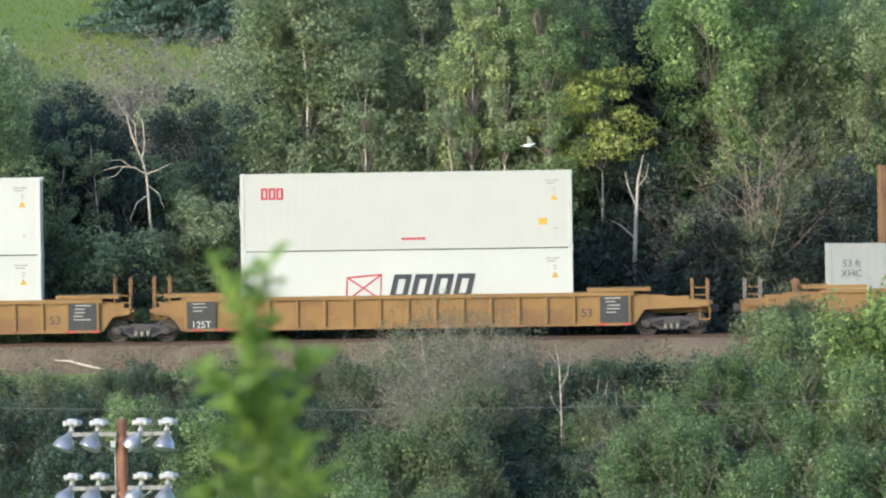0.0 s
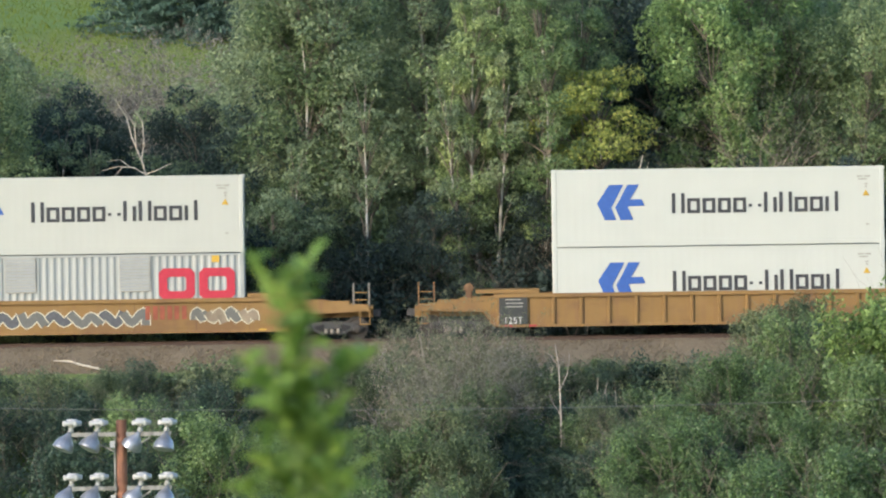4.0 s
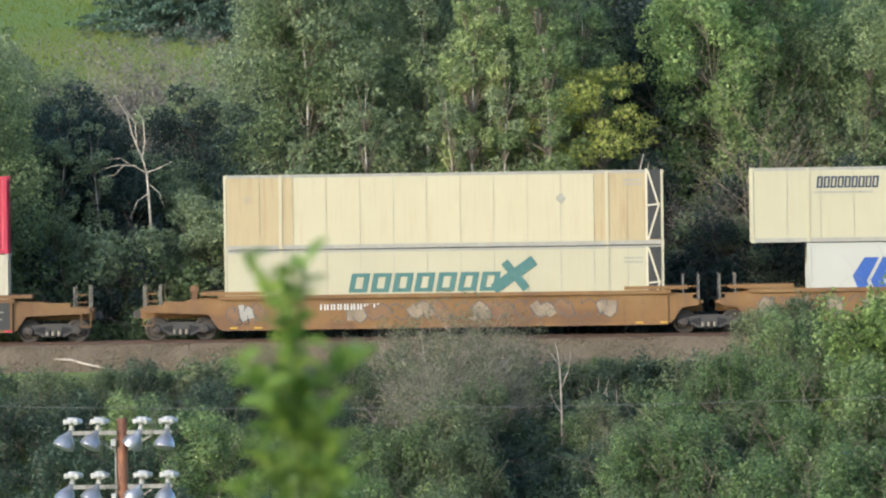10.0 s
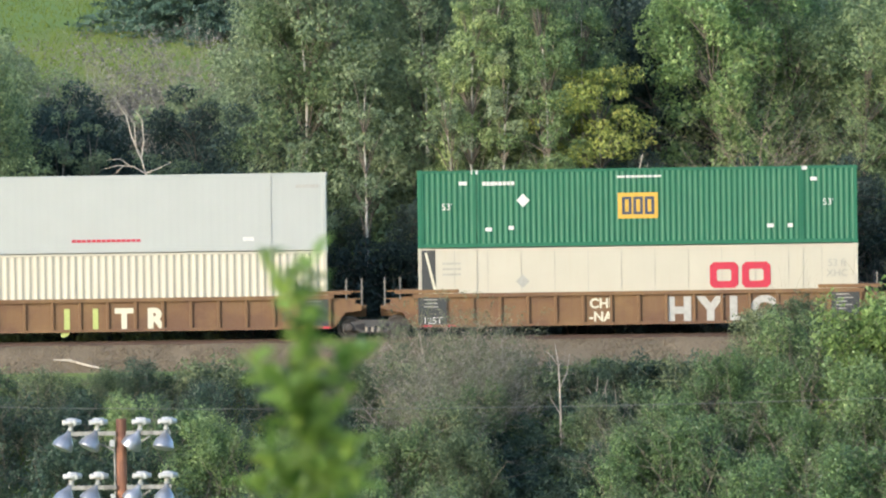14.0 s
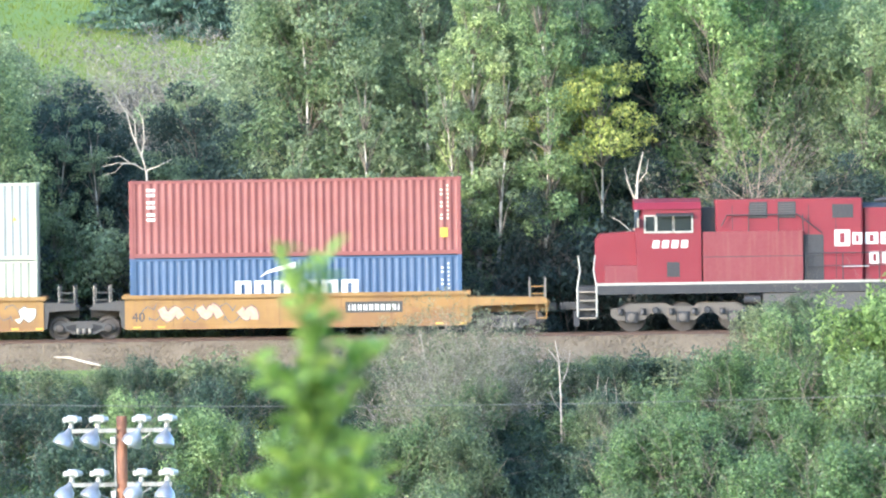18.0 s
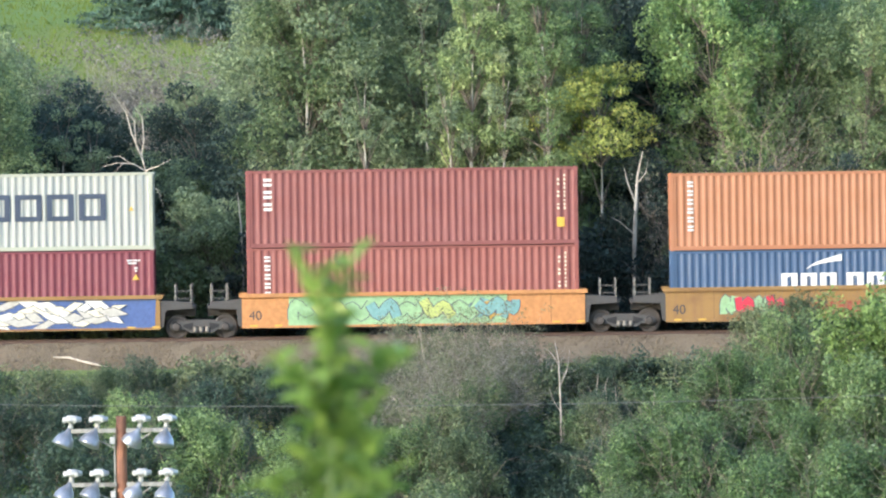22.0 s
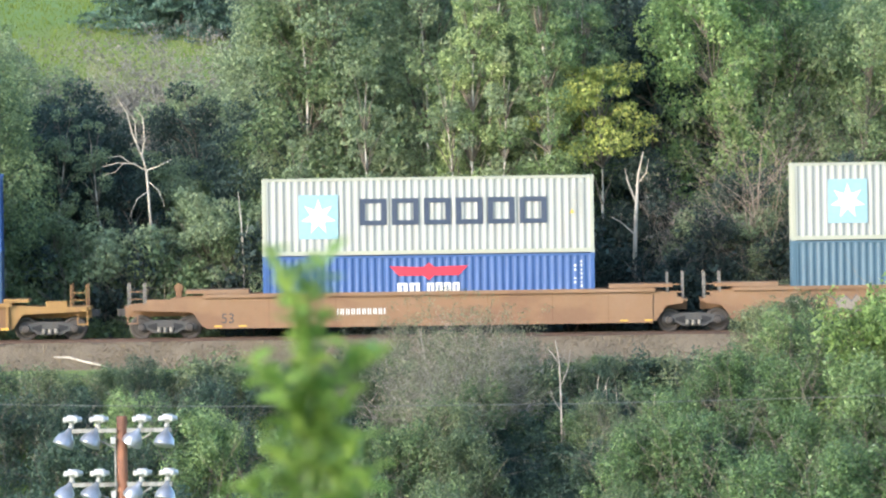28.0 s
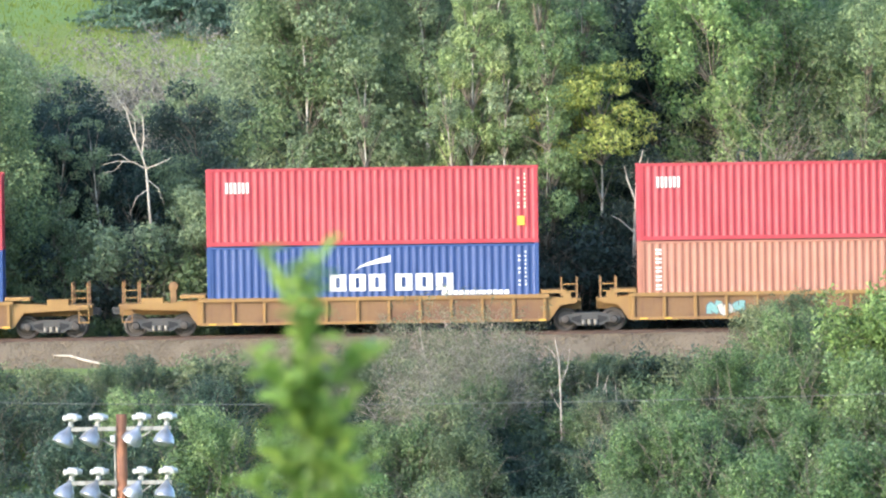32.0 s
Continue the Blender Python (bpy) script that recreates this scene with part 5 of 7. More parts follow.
def well_car(style, mat, well, left, right, label, pitch, seed=1, top=1.50):
    """One unit of a container well car. style: rib, smooth, rib40, art40. left/right: free, art (truck carried here) or none (truck carried by the next unit)."""
    t = tagged(new("well_car"), label, "well car", "well cars of the train")
    W = well / 2
    rnd = random.Random(seed)
    deep = 0.29
    for out in (-1, 1):
        ya, yb = sorted((out * 1.27, out * 1.30))
        part("side_plate", Shape().box(-W, W, ya, yb, deep, top - 0.02), M["car_brown"] if style == "rib40" else mat, t)
        yc, yd = sorted((out * 1.30, out * 1.40))
        part("top_chord", Shape().box(-W - 0.1, W + 0.1, yc - 0.02, yd, top - 0.12, top + 0.02), mat, t)
        if style in ("rib", "rib40"):
            part("bottom_chord", Shape().box(-W, W, yc, yd, deep, deep + 0.10), mat, t)
            n = round(well / (1.02 if style == "rib" else 1.19))
            me = Shape().prism_z([(-0.06, 0), (0.06, 0), (0.045, out * 0.085), (-0.045, out * 0.085)] if out > 0 else [(-0.045, -0.085), (0.045, -0.085), (0.06, 0), (-0.06, 0)], deep + 0.1, top - 0.12).mesh("rib", mat)
            for i in range(n + 1):
                o = part("rib", me, None, t)
                o.location = (-W + 0.06 + i * (well - 0.12) / n, out * 1.30, 0)
        else:
            part("bottom_chord", Shape().box(-W, W, yc, yd - 0.04, deep - 0.04, deep + 0.04), mat, t)
            for q in (-0.72, -0.42, -0.1, 0.26, 0.55, 0.8):
                ye, yf = sorted((out * 1.30, out * 1.303))
                part("weld_seam", Shape().box(q * W, q * W + 0.025, ye, yf, deep + 0.05, top - 0.13), M["car_brown"], t)
    part("well_floor", Shape().box(-W, W, -1.27, 1.27, deep, FOOT), M["car_brown"], t)
    for sgn, how in ((-1, left), (1, right)):
        end_frame(t, mat, sgn * W, sgn, how == "free", "art40" if style == "art40" else style, top)
        part("bulkhead", Shape().box(*sorted((sgn * W, sgn * (W - 0.06))), -1.27, 1.27, FOOT, 1.3), mat, t)
        if how == "free":
            truck_part(t, sgn * (W + 1.5))
        elif how == "art":
            truck_part(t, sgn * pitch / 2)
    if style == "rib":
        for x, txt in ((-W + 0.62, "125T"), (W - 0.62, "")):
            p = part("data_panel", Shape().box(x - 0.52, x + 0.52, -1.395, -1.385, deep + 0.1, top - 0.12), M["black"], t, "black panel with white stencilling")
            if txt:
                lettering(txt, 0.24, M["mark_white"], p, x, 0.42, -1.40)
            for i in range(5 if not txt else 3):
                a = rnd.uniform(-0.35, -0.25)
                part("stencil", Shape().box(x + a, x + a + rnd.uniform(0.3, 0.65), -1.402, -1.395, 1.28 - i * 0.13, 1.32 - i * 0.13), M["mark_grey"], p)
        lettering("53", 0.30, M["mark_black"], t, W - 1.62, 0.62, -1.308)
    elif style == "smooth":
        lettering("53", 0.36, M["mark_black"], t, -W + 0.8, 0.45, -1.308)
    elif style == "art40":
        lettering("40", 0.34, M["mark_black"], t, -W + 0.5, 0.55, -1.308)
    for x in (-W + 0.3, W - 0.3):
        for i in range(2):
            part("reflector", Shape().box(x + i * 0.9 * (1 if x < 0 else -1), x + i * 0.9 * (1 if x < 0 else -1) + 0.28, -1.405, -1.40, deep + 0.02, deep + 0.08), M["mark_red" if style == "rib" else "mark_yellow"], t)
    return t


def number_bar(t, x, z, w, mat, back=None):
    """A car's number as plain bars."""
    if back:
        flat(t, back, [(x - 0.1, z - 0.08), (x + w + 0.1, z - 0.08), (x + w + 0.1, z + 0.32), (x - 0.1, z + 0.32)], "number_board", -1.307)
    blocks(t, mat, x, x + w, z, z + 0.22, 9, y=-1.315, bars=2, ink=0.3, name="number")


def tag_paint(t, x0, x1, z0, z1, mats, seed, n=7, plain_fill=None, shards=False, edge=None):
    """Sprayed shapes on a car's side: fat outlined strokes, or overlapping pointed shards."""
    rnd = random.Random(seed)
    y = -1.3065
    if plain_fill:
        flat(t, plain_fill, [(x0, z0), (x1, z0 + 0.03), (x1 + 0.05, z1), (x0 + 0.03, z1 - 0.02)], "graffiti", y, "sprayed ground colour")
        y -= 0.004
    w, h = (x1 - x0) / max(n, 1), z1 - z0
    keep = lambda z: max(z0, min(z1, z))
    for i in range(n):
        c, m = x0 + (i + 0.5) * w, mats[i % len(mats)]
        zc = (z0 + z1) / 2
        if shards:
            for q in range(3):
                a, ln = rnd.uniform(-0.5, 0.5), rnd.uniform(0.7, 1.5) * w
                zz = rnd.uniform(z0 + 0.15 * h, z1 - 0.15 * h)
                mm = mats[(i + q) % len(mats)]
                for grow, mat, dy in ((0.035, M["spray_edge"], 0.0), (0.0, mm, 0.003)):
                    k = 0.16 * h + grow
                    flat(t, mat, [(c - ln - grow, keep(zz - a * ln)), (c - 0.2 * ln, keep(zz - k)), (c + ln + grow, keep(zz + a * ln * 1.4)), (c + 0.1 * ln, keep(zz + k))], "graffiti", y - dy * 0.25 - 0.0015 * (3 * i + q))
            continue
        lean = rnd.uniform(-0.12, 0.18)
        fat = min(0.44 * w, 0.30 * h)
        form = [(-0.7 + 0.47 * k + rnd.uniform(-0.1, 0.1), rnd.uniform(0.7, 1.0) if (k + i) % 2 else rnd.uniform(0.0, 0.3)) for k in range(4)]
        curve = []
        for (ax, az), (bx, bz) in zip(form, form[1:]):
            curve += [(ax + (bx - ax) * f, az + (bz - az) * f) for f in (0, 0.25, 0.5, 0.75)]
        curve.append(form[-1])
        soft = [curve[0]] + [tuple(0.25 * curve[k - 1][q] + 0.5 * curve[k][q] + 0.25 * curve[k + 1][q] for q in (0, 1)) for k in range(1, len(curve) - 1)] + [curve[-1]]
        line = []
        for px, pz in soft:
            z = z0 + 0.7 * fat + pz * (h - 1.4 * fat)
            line.append((max(x0 + fat / 2, min(x1 - fat / 2, c + px * (w - fat * 0.7) + lean * (z - zc))), z))
        for grow, mat, dy in ((0.07, edge or M["spray_edge"], 0.0), (0.0, m, 0.002)):
            stroke(t, mat, line, fat + grow, y - dy - 0.0075 * (i % 2), "graffiti", 0.0004)


# make-up of the train: every unit by the plan's place of its well's middle
def unit(s_left, width, style, mat, well, left, right, label, pitch, seed, top=1.50):
    car = well_car(style, mat, well, left, right, label, pitch, seed, top)
    return rides(car, at_plan(s_left + width / 2))


LOW = 2.52                      # a low container's height


def stack(s_left, width, lower, upper, s_upper=None, w_upper=None, high=BOX):
    if lower:
        rides(lower, at_plan(s_left + width / 2), FOOT)
    if upper:
        rides(upper, at_plan((s_left if s_upper is None else s_upper) + (w_upper or width) / 2), FOOT + high + 0.012)


W40, W53 = 588, 779
C = "shipping_container"
RIBLAB = "yellow-orange well car with ribbed sides, weathered"
# leading units: yellow ribbed cars
c0 = container(C, "pale grey insulated container in its well", M["maersk"], "reefer", 16.15)
top0 = container(C, "brown corrugated container on top of another", M["car_brown"], "corrugated")
stack(1463, W53, c0, top0, 1558, W40)
lettering("53 ft\nXHC", 0.26, M["mark_grey2"], c0, -7.2, 2.0, -HALF - 0.006)
unit(1463, W53, "smooth", M["car_yellow"], 16.5, "free", "free", "yellow-orange well car with smooth sides", 19.5, 2)

c1 = container(C, "off-white refrigerated container with small red mark", M["offwhite"], "reefer")
blocks(c1, M["mark_red"], -5.35, -4.5, 1.9, 2.32, 3, ink=0.3, hollow=True, label="small red bars")
flat(c1, M["mark_yellow"], [(4.85, 0.85), (5.15, 0.85), (5.15, 1.1), (4.85, 1.1)], "placard")
blocks(c1, M["mark_red"], -0.2, 0.7, 0.36, 0.44, 6, bars=1)
data_marks(c1, 6.095, BOX, M["mark_grey"], True, 2)
c1b = container(C, "white refrigerated container with a large dark mark", M["white"], "reefer")
blocks(c1b, M["mark_black"], -0.75, 2.35, 1.05, 1.95, 4, slant=0.25, ink=0.3, hollow=True, label="dark slanted bars")
stroke(c1b, M["mark_red"], [(-2.25, 1.0), (-2.2, 1.85), (-0.95, 1.95), (-1.0, 1.05), (-2.25, 1.0)], 0.07)
stroke(c1b, M["mark_red"], [(-2.25, 1.0), (-0.95, 1.95)], 0.05, -HALF - 0.011)
stroke(c1b, M["mark_red"], [(-2.2, 1.85), (-1.0, 1.05)], 0.05, -HALF - 0.016)
data_marks(c1b, 6.095, BOX, M["mark_grey"], True, 4)
stack(425, W40, c1b, c1)
unit(425, W40, "rib", M["car_yellow"], 16.4, "art", "free", RIBLAB, 19.5, 3)
for s in (-516, -1454):
    a = container(C, "white refrigerated container with blue emblem and black lettering", M["white"], "reefer")
    hapag(a)
    b = container(C, "white refrigerated container with blue emblem and black lettering", M["white"], "reefer")
    hapag(b)
    stack(s, W40, b, a)
u = unit(-516, W40, "rib", M["car_yellow"], 16.4, "art", "none", RIBLAB, 19.48, 4)
blocks(u, M["faded_red"], 1.2, 3.0, 0.5, 1.0, 3, y=-1.312, name="lettering", label="faded red bars")
unit(-1454, W40, "rib", M["car_yellow"], 16.4, "free", "none", RIBLAB, 19.48, 5)
# a single car with a generator container
a = container(C, "white refrigerated container with blue emblem and black lettering", M["offwhite"], "reefer")
hapag(a)
g = container("generator_container", "grey corrugated generator container with louvres and red mark", M["genset"], "genset")
for x in (-2.7, 1.5):
    v = part("vent", Shape().box(x, x + 1.15, -HALF - 0.02, -HALF + 0.02, 1.45, 2.75), M["mark_grey"], g, "grey louvred vent")
    for i in range(11):
        part("slat", Shape().prism_x([(-HALF - 0.05, 1.5 + i * 0.112), (-HALF - 0.02, 1.5 + i * 0.112), (-HALF - 0.02, 1.57 + i * 0.112)], x + 0.04, x + 1.11), M["genset"], v)
big_c_p(g, M["mark_red"], 2.95, 5.75, 1.15, 2.3)
for x, z, m in ((-5.1, 1.65, "black"), (-4.1, 1.75, "black"), (-5.55, 1.7, "mark_yellow"), (4.9, 2.5, "mark_yellow")):
    flat(g, M[m], [(x, z), (x + 0.28, z), (x + 0.28, z + 0.25), (x, z + 0.25)], "label_plate")
stack(-2588, W40, g, a)
u = unit(-2588, W40, "smooth", M["car_yellow"], 15.6, "free", "free", "yellow well car with smooth sprayed sides", 19.5, 6)
tag_paint(u, -6.9, 2.6, 0.34, 1.32, [M["spray_edge"], M["mark_grey2"]], 33, 10, edge=M["mark_cream"])
blocks(u, M["faded_red"], 2.4, 4.0, 0.75, 1.25, 3, y=-1.325, name="lettering")
tag_paint(u, 4.1, 6.6, 0.4, 1.3, [M["mark_grey2"], M["spray_faded"]], 34, 4, edge=M["mark_cream"])
# three weathered smooth units
OLD = "weathered orange-brown well car with smooth sides"
a = container(C, "white refrigerated container with blue emblem and black lettering", M["white"], "reefer")
hapag(a)
b = container(C, "white refrigerated container with blue emblem and black lettering", M["white"], "reefer")
hapag(b)
stack(-3726, W40, b, a)
u = unit(-3726, W40, "smooth", M["car_rust"], 16.4, "art", "free", OLD, 19.48, 7)
tag_paint(u, -5.8, 0.0, 0.55, 1.42, [M["spray_faded"], M["car_rust"], M["spray_faded"]], 35, 8)
number_bar(u, 1.9, 0.95, 2.6, M["mark_white"])


def quik(label, stained, words):
    H_Q = 2.75 if words < 2 else BOX
    t = container("domestic_container", label, M["cream_rust"] if stained else M["cream"], "panel", 16.15, H_Q, M["cream_rust" if stained else "cream"], M["mark_grey"])
    blocks(t, M["mark_grey"], 6.6, 7.3, 2.35, 2.42, 6, bars=1)
    blocks(t, M["mark_grey"], 6.6, 7.3, 2.2, 2.27, 5, bars=1)
    # braced frame of the open nose
    part("nose_shadow", Shape().box(7.42, 7.97, -HALF - 0.004, -HALF, 0.2, 2.78), M["black"], t)
    stroke(t, M["mark_cream"], [(7.5, 0.2), (7.9, 1.45), (7.5, 2.75)], 0.07, -HALF - 0.012, "brace")
    stroke(t, M["mark_cream"], [(7.45, 1.45), (7.95, 1.5)], 0.06, -HALF - 0.012, "brace")
    stroke(t, M["mark_cream"], [(7.45, 0.17), (7.45, 2.8)], 0.08, -HALF - 0.012, "brace")
    if words == 1:
        blocks(t, M["mark_navy"], -5.7, -3.4, 2.0, 2.42, 9, slant=0.1, ink=0.3, hollow=True)
        blocks(t, M["mark_grey"], -5.8, -3.6, 1.8, 1.88, 12, bars=1)
        for x, z in ((-0.95, 0.75), (-0.42, 0.75), (5.05, 2.1), (5.55, 2.1)):
            flat(t, M["mark_grey"], [(x - 0.2, z), (x, z - 0.2), (x + 0.2, z), (x, z + 0.2)], "placard")
        lettering("53'", 0.24, M["mark_black"], t, 6.75, 0.62, -HALF - 0.006)
    elif words == 2:
        blocks(t, M["mark_green"], -3.6, 2.0, 1.25, 1.95, 7, slant=0.2, ink=0.3, hollow=True, label="sea-green slanted bars")
        stroke(t, M["mark_green"], [(1.8, 1.3), (3.3, 2.35)], 0.4, -HALF - 0.012)
        stroke(t, M["mark_green"], [(2.2, 2.3), (3.0, 1.3)], 0.3, -HALF - 0.018)
    else:
        flat(t, M["mark_grey"], [(4.1, 1.75), (4.3, 1.55), (4.5, 1.75), (4.3, 1.95)], "placard")
        lettering("53", 0.22, M["mark_grey"], t, -7.2, 1.75, -HALF - 0.006)
        for o in t.children:
            if o.name.split(".")[0] == "side_panel" and abs(sum(v.co.x for v in o.data.vertices) / 8) > 5.0:
                o.data.materials[0] = M["cream_tan"]
    return t


b = container(C, "off-white refrigerated container with blue emblem and black lettering", M["offwhite"], "reefer")
hapag(b)
stack(-4665, W40, b, quik("cream 53-foot container with small dark lettering", False, 1), -4763, W53)
u = unit(-4665, W40, "smooth", M["car_rust"], 16.4, "none", "none", OLD, 19.48, 8)
tag_paint(u, -7.9, -3.5, 0.3, 1.45, [M["spray_faded"], M["car_rust"]], 41, 7)
tag_paint(u, -2.9, 0.95, 0.3, 1.45, [M["mark_grey"], M["spray_silver"]], 42, 5, M["spray_silver"])
tag_paint(u, 2.6, 6.0, 0.35, 1.45, [M["spray_olive"], M["spray_olive"]], 43, 4)
for x in (-3.3, 1.9, 3.1):
    flat(u, M["mark_yellow"], [(x, 1.25), (x + 0.45, 1.25), (x + 0.45, 1.4), (x, 1.4)], "label_plate", -1.33)
stack(-5697, W53, quik("cream container with large sea-green lettering", False, 2), quik("cream 53-foot container with rust stains", True, 0))
u = unit(-5697, W53, "smooth", M["car_rust"], 16.4, "free", "art", "rusty brown well car with smooth sprayed sides", 19.40, 9)
tag_paint(u, -8.0, -6.6, 0.35, 1.4, [M["car_tan"], M["mark_grey"]], 44, 3)
tag_paint(u, -3.6, 6.3, 0.3, 1.42, [M["spray_faded"], M["car_tan"], M["car_rust"]], 45, 13)
number_bar(u, -4.6, 0.95, 2.2, M["mark_white"])
# three ribbed brown units with 53-foot boxes
DIRTY = "brown weathered well car with ribbed sides"
r = container("domestic_container", "red 53-foot corrugated container with cream emblem", M["red"], "ribbed", 16.15)
big_c_p(r, M["mark_cream"], -1.65, 1.75, 0.75, 2.2)
flat(r, M["mark_white"], [(3.6, 2.05), (3.82, 1.8), (4.06, 2.05), (3.82, 2.3)], "placard")
blocks(r, M["mark_white"], -1.2, 1.2, 2.5, 2.58, 12, bars=1)
for i in range(3):
    blocks(r, M["mark_cream"], -7.4, -6.3, 2.2 - i * 0.18, 2.3 - i * 0.18, 6, bars=1)
lettering("53", 0.25, M["mark_cream"], r, 6.9, 1.85, -HALF - 0.006)
w = container("domestic_container", "ivory 53-foot smooth container with grey placards", M["ivory"], "panel", 16.15)
flat(w, M["mark_grey"], [(-4.6, 1.5), (-4.35, 1.25), (-4.1, 1.5), (-4.35, 1.75)], "placard")
lettering("53", 0.24, M["mark_grey"], w, 7.0, 1.65, -HALF - 0.006)
flat(w, M["black"], [(-7.95, 1.2), (-7.6, 0.5), (-7.55, 2.6), (-7.9, 2.6)], "stain")
stack(-6858, W53, w, r)
unit(-6858, W53, "rib", M["car_brown"], 16.4, "art", "free", DIRTY, 19.52, 10)
e = container("domestic_container", "green 53-foot corrugated container with yellow square mark", M["green"], "ribbed", 16.15)
flat(e, M["mark_yellow"], [(-0.72, 1.0), (0.75, 1.0), (0.75, 1.95), (-0.72, 1.95)], label="yellow square emblem")
blocks(e, M["mark_navy"], -0.6, 0.65, 1.15, 1.8, 3, y=-HALF - 0.013, ink=0.3, hollow=True)
flat(e, M["mark_white"], [(-4.45, 1.72), (-4.2, 1.47), (-3.95, 1.72), (-4.2, 1.97)], "placard")
blocks(e, M["mark_white"], -5.7, -4.5, 2.28, 2.42, 8, bars=1)
blocks(e, M["mark_white"], -0.75, 0.9, 2.5, 2.58, 10, bars=1)
for x, z, ww in ((-6.1, 2.7, 0.25), (6.0, 2.7, 0.25), (-6.55, 2.3, 0.3), (6.35, 2.3, 0.25), (-5.6, 0.6, 0.25), (-4.75, 0.65, 0.2), (4.75, 0.6, 0.25), (5.5, 0.6, 0.2)):
    flat(e, M["mark_white"], [(x, z), (x + ww, z), (x + ww, z + 0.14), (x, z + 0.14)], "label_plate")
for x in (-7.0, 7.0):
    lettering("53'", 0.24, M["mark_white"], e, x, 1.4, -HALF - 0.006)
w = container("domestic_container", "ivory 53-foot smooth container with red block emblem", M["ivory"], "panel", 16.15)
big_c_p(w, M["mark_red"], 2.62, 4.85, 1.25, 2.2)
flat(w, M["mark_grey"], [(-4.5, 1.6), (-4.25, 1.35), (-4.0, 1.6), (-4.25, 1.85)], "placard")
lettering("53 ft\nXHC", 0.26, M["mark_grey"], w, 7.3, 2.0, -HALF - 0.006)
for i in range(3):
    blocks(w, M["mark_grey"], -7.2, -6.5, 2.25 - i * 0.2, 2.32 - i * 0.2, 5, bars=1)
part("nose_shadow", Shape().box(-7.95, -7.45, -HALF - 0.004, -HALF, 1.2, 2.78), M["black"], w)
stroke(w, M["mark_cream"], [(-7.8, 2.7), (-7.4, 1.0)], 0.09, -HALF - 0.012, "brace")
stack(-7800, W53, w, e)
u = unit(-7800, W53, "rib", M["car_brown"], 16.4, "art", "none", DIRTY, 19.52, 11)
for x, ch in ((1.6, "H"), (2.75, "Y"), (3.75, "L"), (4.75, "O")):
    lettering(ch, 0.88, M["spray_silver"], u, x - 0.12, 0.36, -1.312, "graffiti", "silver sprayed letters", 0.06)
lettering("CHI\n-NA", 0.34, M["mark_cream"], u, -1.4, 0.92, -1.312, "graffiti", "pale sprayed letters", 0.03)
w = container("domestic_container", "pale grey 53-foot smooth container", M["grey"], "reefer", 16.15)
lettering("53 ft\nXHC", 0.3, M["mark_black"], w, -7.0, 2.0, -HALF - 0.006)
flat(w, M["mark_yellow"], [(-7.1, 0.7), (-6.75, 0.7), (-6.75, 1.0), (-7.1, 1.0)], "placard")
blocks(w, M["mark_red"], -1.3, 1.25, 0.4, 0.5, 14, bars=1)
flat(w, M["mark_white"], [(5.0, 0.38), (5.4, 0.38), (5.4, 0.52), (5.0, 0.52)], "label_plate")
blocks(w, M["mark_grey"], 6.95, 7.8, 2.3, 2.42, 7, bars=1)
q = container("domestic_container", "ivory 53-foot corrugated container", M["ivory"], "corrugated", 16.15)
for i in range(2):
    blocks(q, M["mark_grey"], -7.4, -6.4, 2.62 - i * 0.18, 2.7 - i * 0.18, 7, bars=1)
for x in (-5.2, -4.75):
    flat(q, M["mark_grey"], [(x - 0.22, 1.7), (x, 1.45), (x + 0.22, 1.7), (x, 1.95)], "placard")
lettering("53 ft\nXHC", 0.25, M["mark_grey"], q, -7.0, 2.0, -HALF - 0.006)
stack(-8740, W53, q, w)
u = unit(-8740, W53, "rib", M["car_brown"], 16.4, "free", "none", DIRTY, 19.52, 12)
for x, ch in ((-1.5, "J"), (-0.45, "I"), (0.6, "T"), (1.75, "R")):
    lettering(ch, 0.72, M["spray_lime"] if x < 0 else M["mark_cream"], u, x, 0.4, -1.312, "graffiti", "pale yellow sprayed letters", 0.05)

# articulated 40-foot units behind the engine
ART = "yellow articulated well car covered in graffiti"


def tex(label, mat, n):
    t = container(C, label, mat, "corrugated")
    upright_word(t, M["mark_white"], -5.45, 2.55, n, 0.26 if n > 4 else 0.36)
    triangle_codes(t, 6.095, BOX, M["mark_cream"])
    return t


def lower_cma(label, mat, x, lift=-0.22, mark=None, h=BOX):
    t = container(C, label, mat, "corrugated", h=h)
    cma(t, x, mark, lift, h)
    return t


stack(-10766, W40, lower_cma("blue corrugated container with white lettering", M["blue"], -2.3, -0.34, None, LOW), tex("maroon corrugated container with a white upright word", M["oxide"], 3), high=LOW)
u = unit(-10766, W40, "art40", M["car_yellow"], 12.6, "art", "free", ART, 15.6, 13)
tag_paint(u, -5.7, -1.4, 0.35, 1.3, [M["car_yellow"], M["spray_pink"]], 51, 6)
number_bar(u, 1.9, 0.85, 1.9, M["mark_white"], M["black"])
m1 = container(C, "pale grey corrugated container with blue square, star and dark lettering", M["maersk"], "corrugated", frame_mat=M["oocl"])
maersk(m1)
o = container(C, "pale cream corrugated container with small red mark", M["oocl"], "corrugated", h=LOW)
blocks(o, M["mark_red"], -4.85, -3.45, 1.6, 1.95, 4, ink=0.32, hollow=True)
stack(-11517, W40, o, m1, high=LOW)
u = unit(-11517, W40, "art40", M["car_yellow"], 12.6, "art", "none", ART, 15.6, 14)
tag_paint(u, -5.9, -1.2, 0.3, 1.4, [M["spray_silver"], M["mark_grey"]], 52, 7, M["spray_silver"])
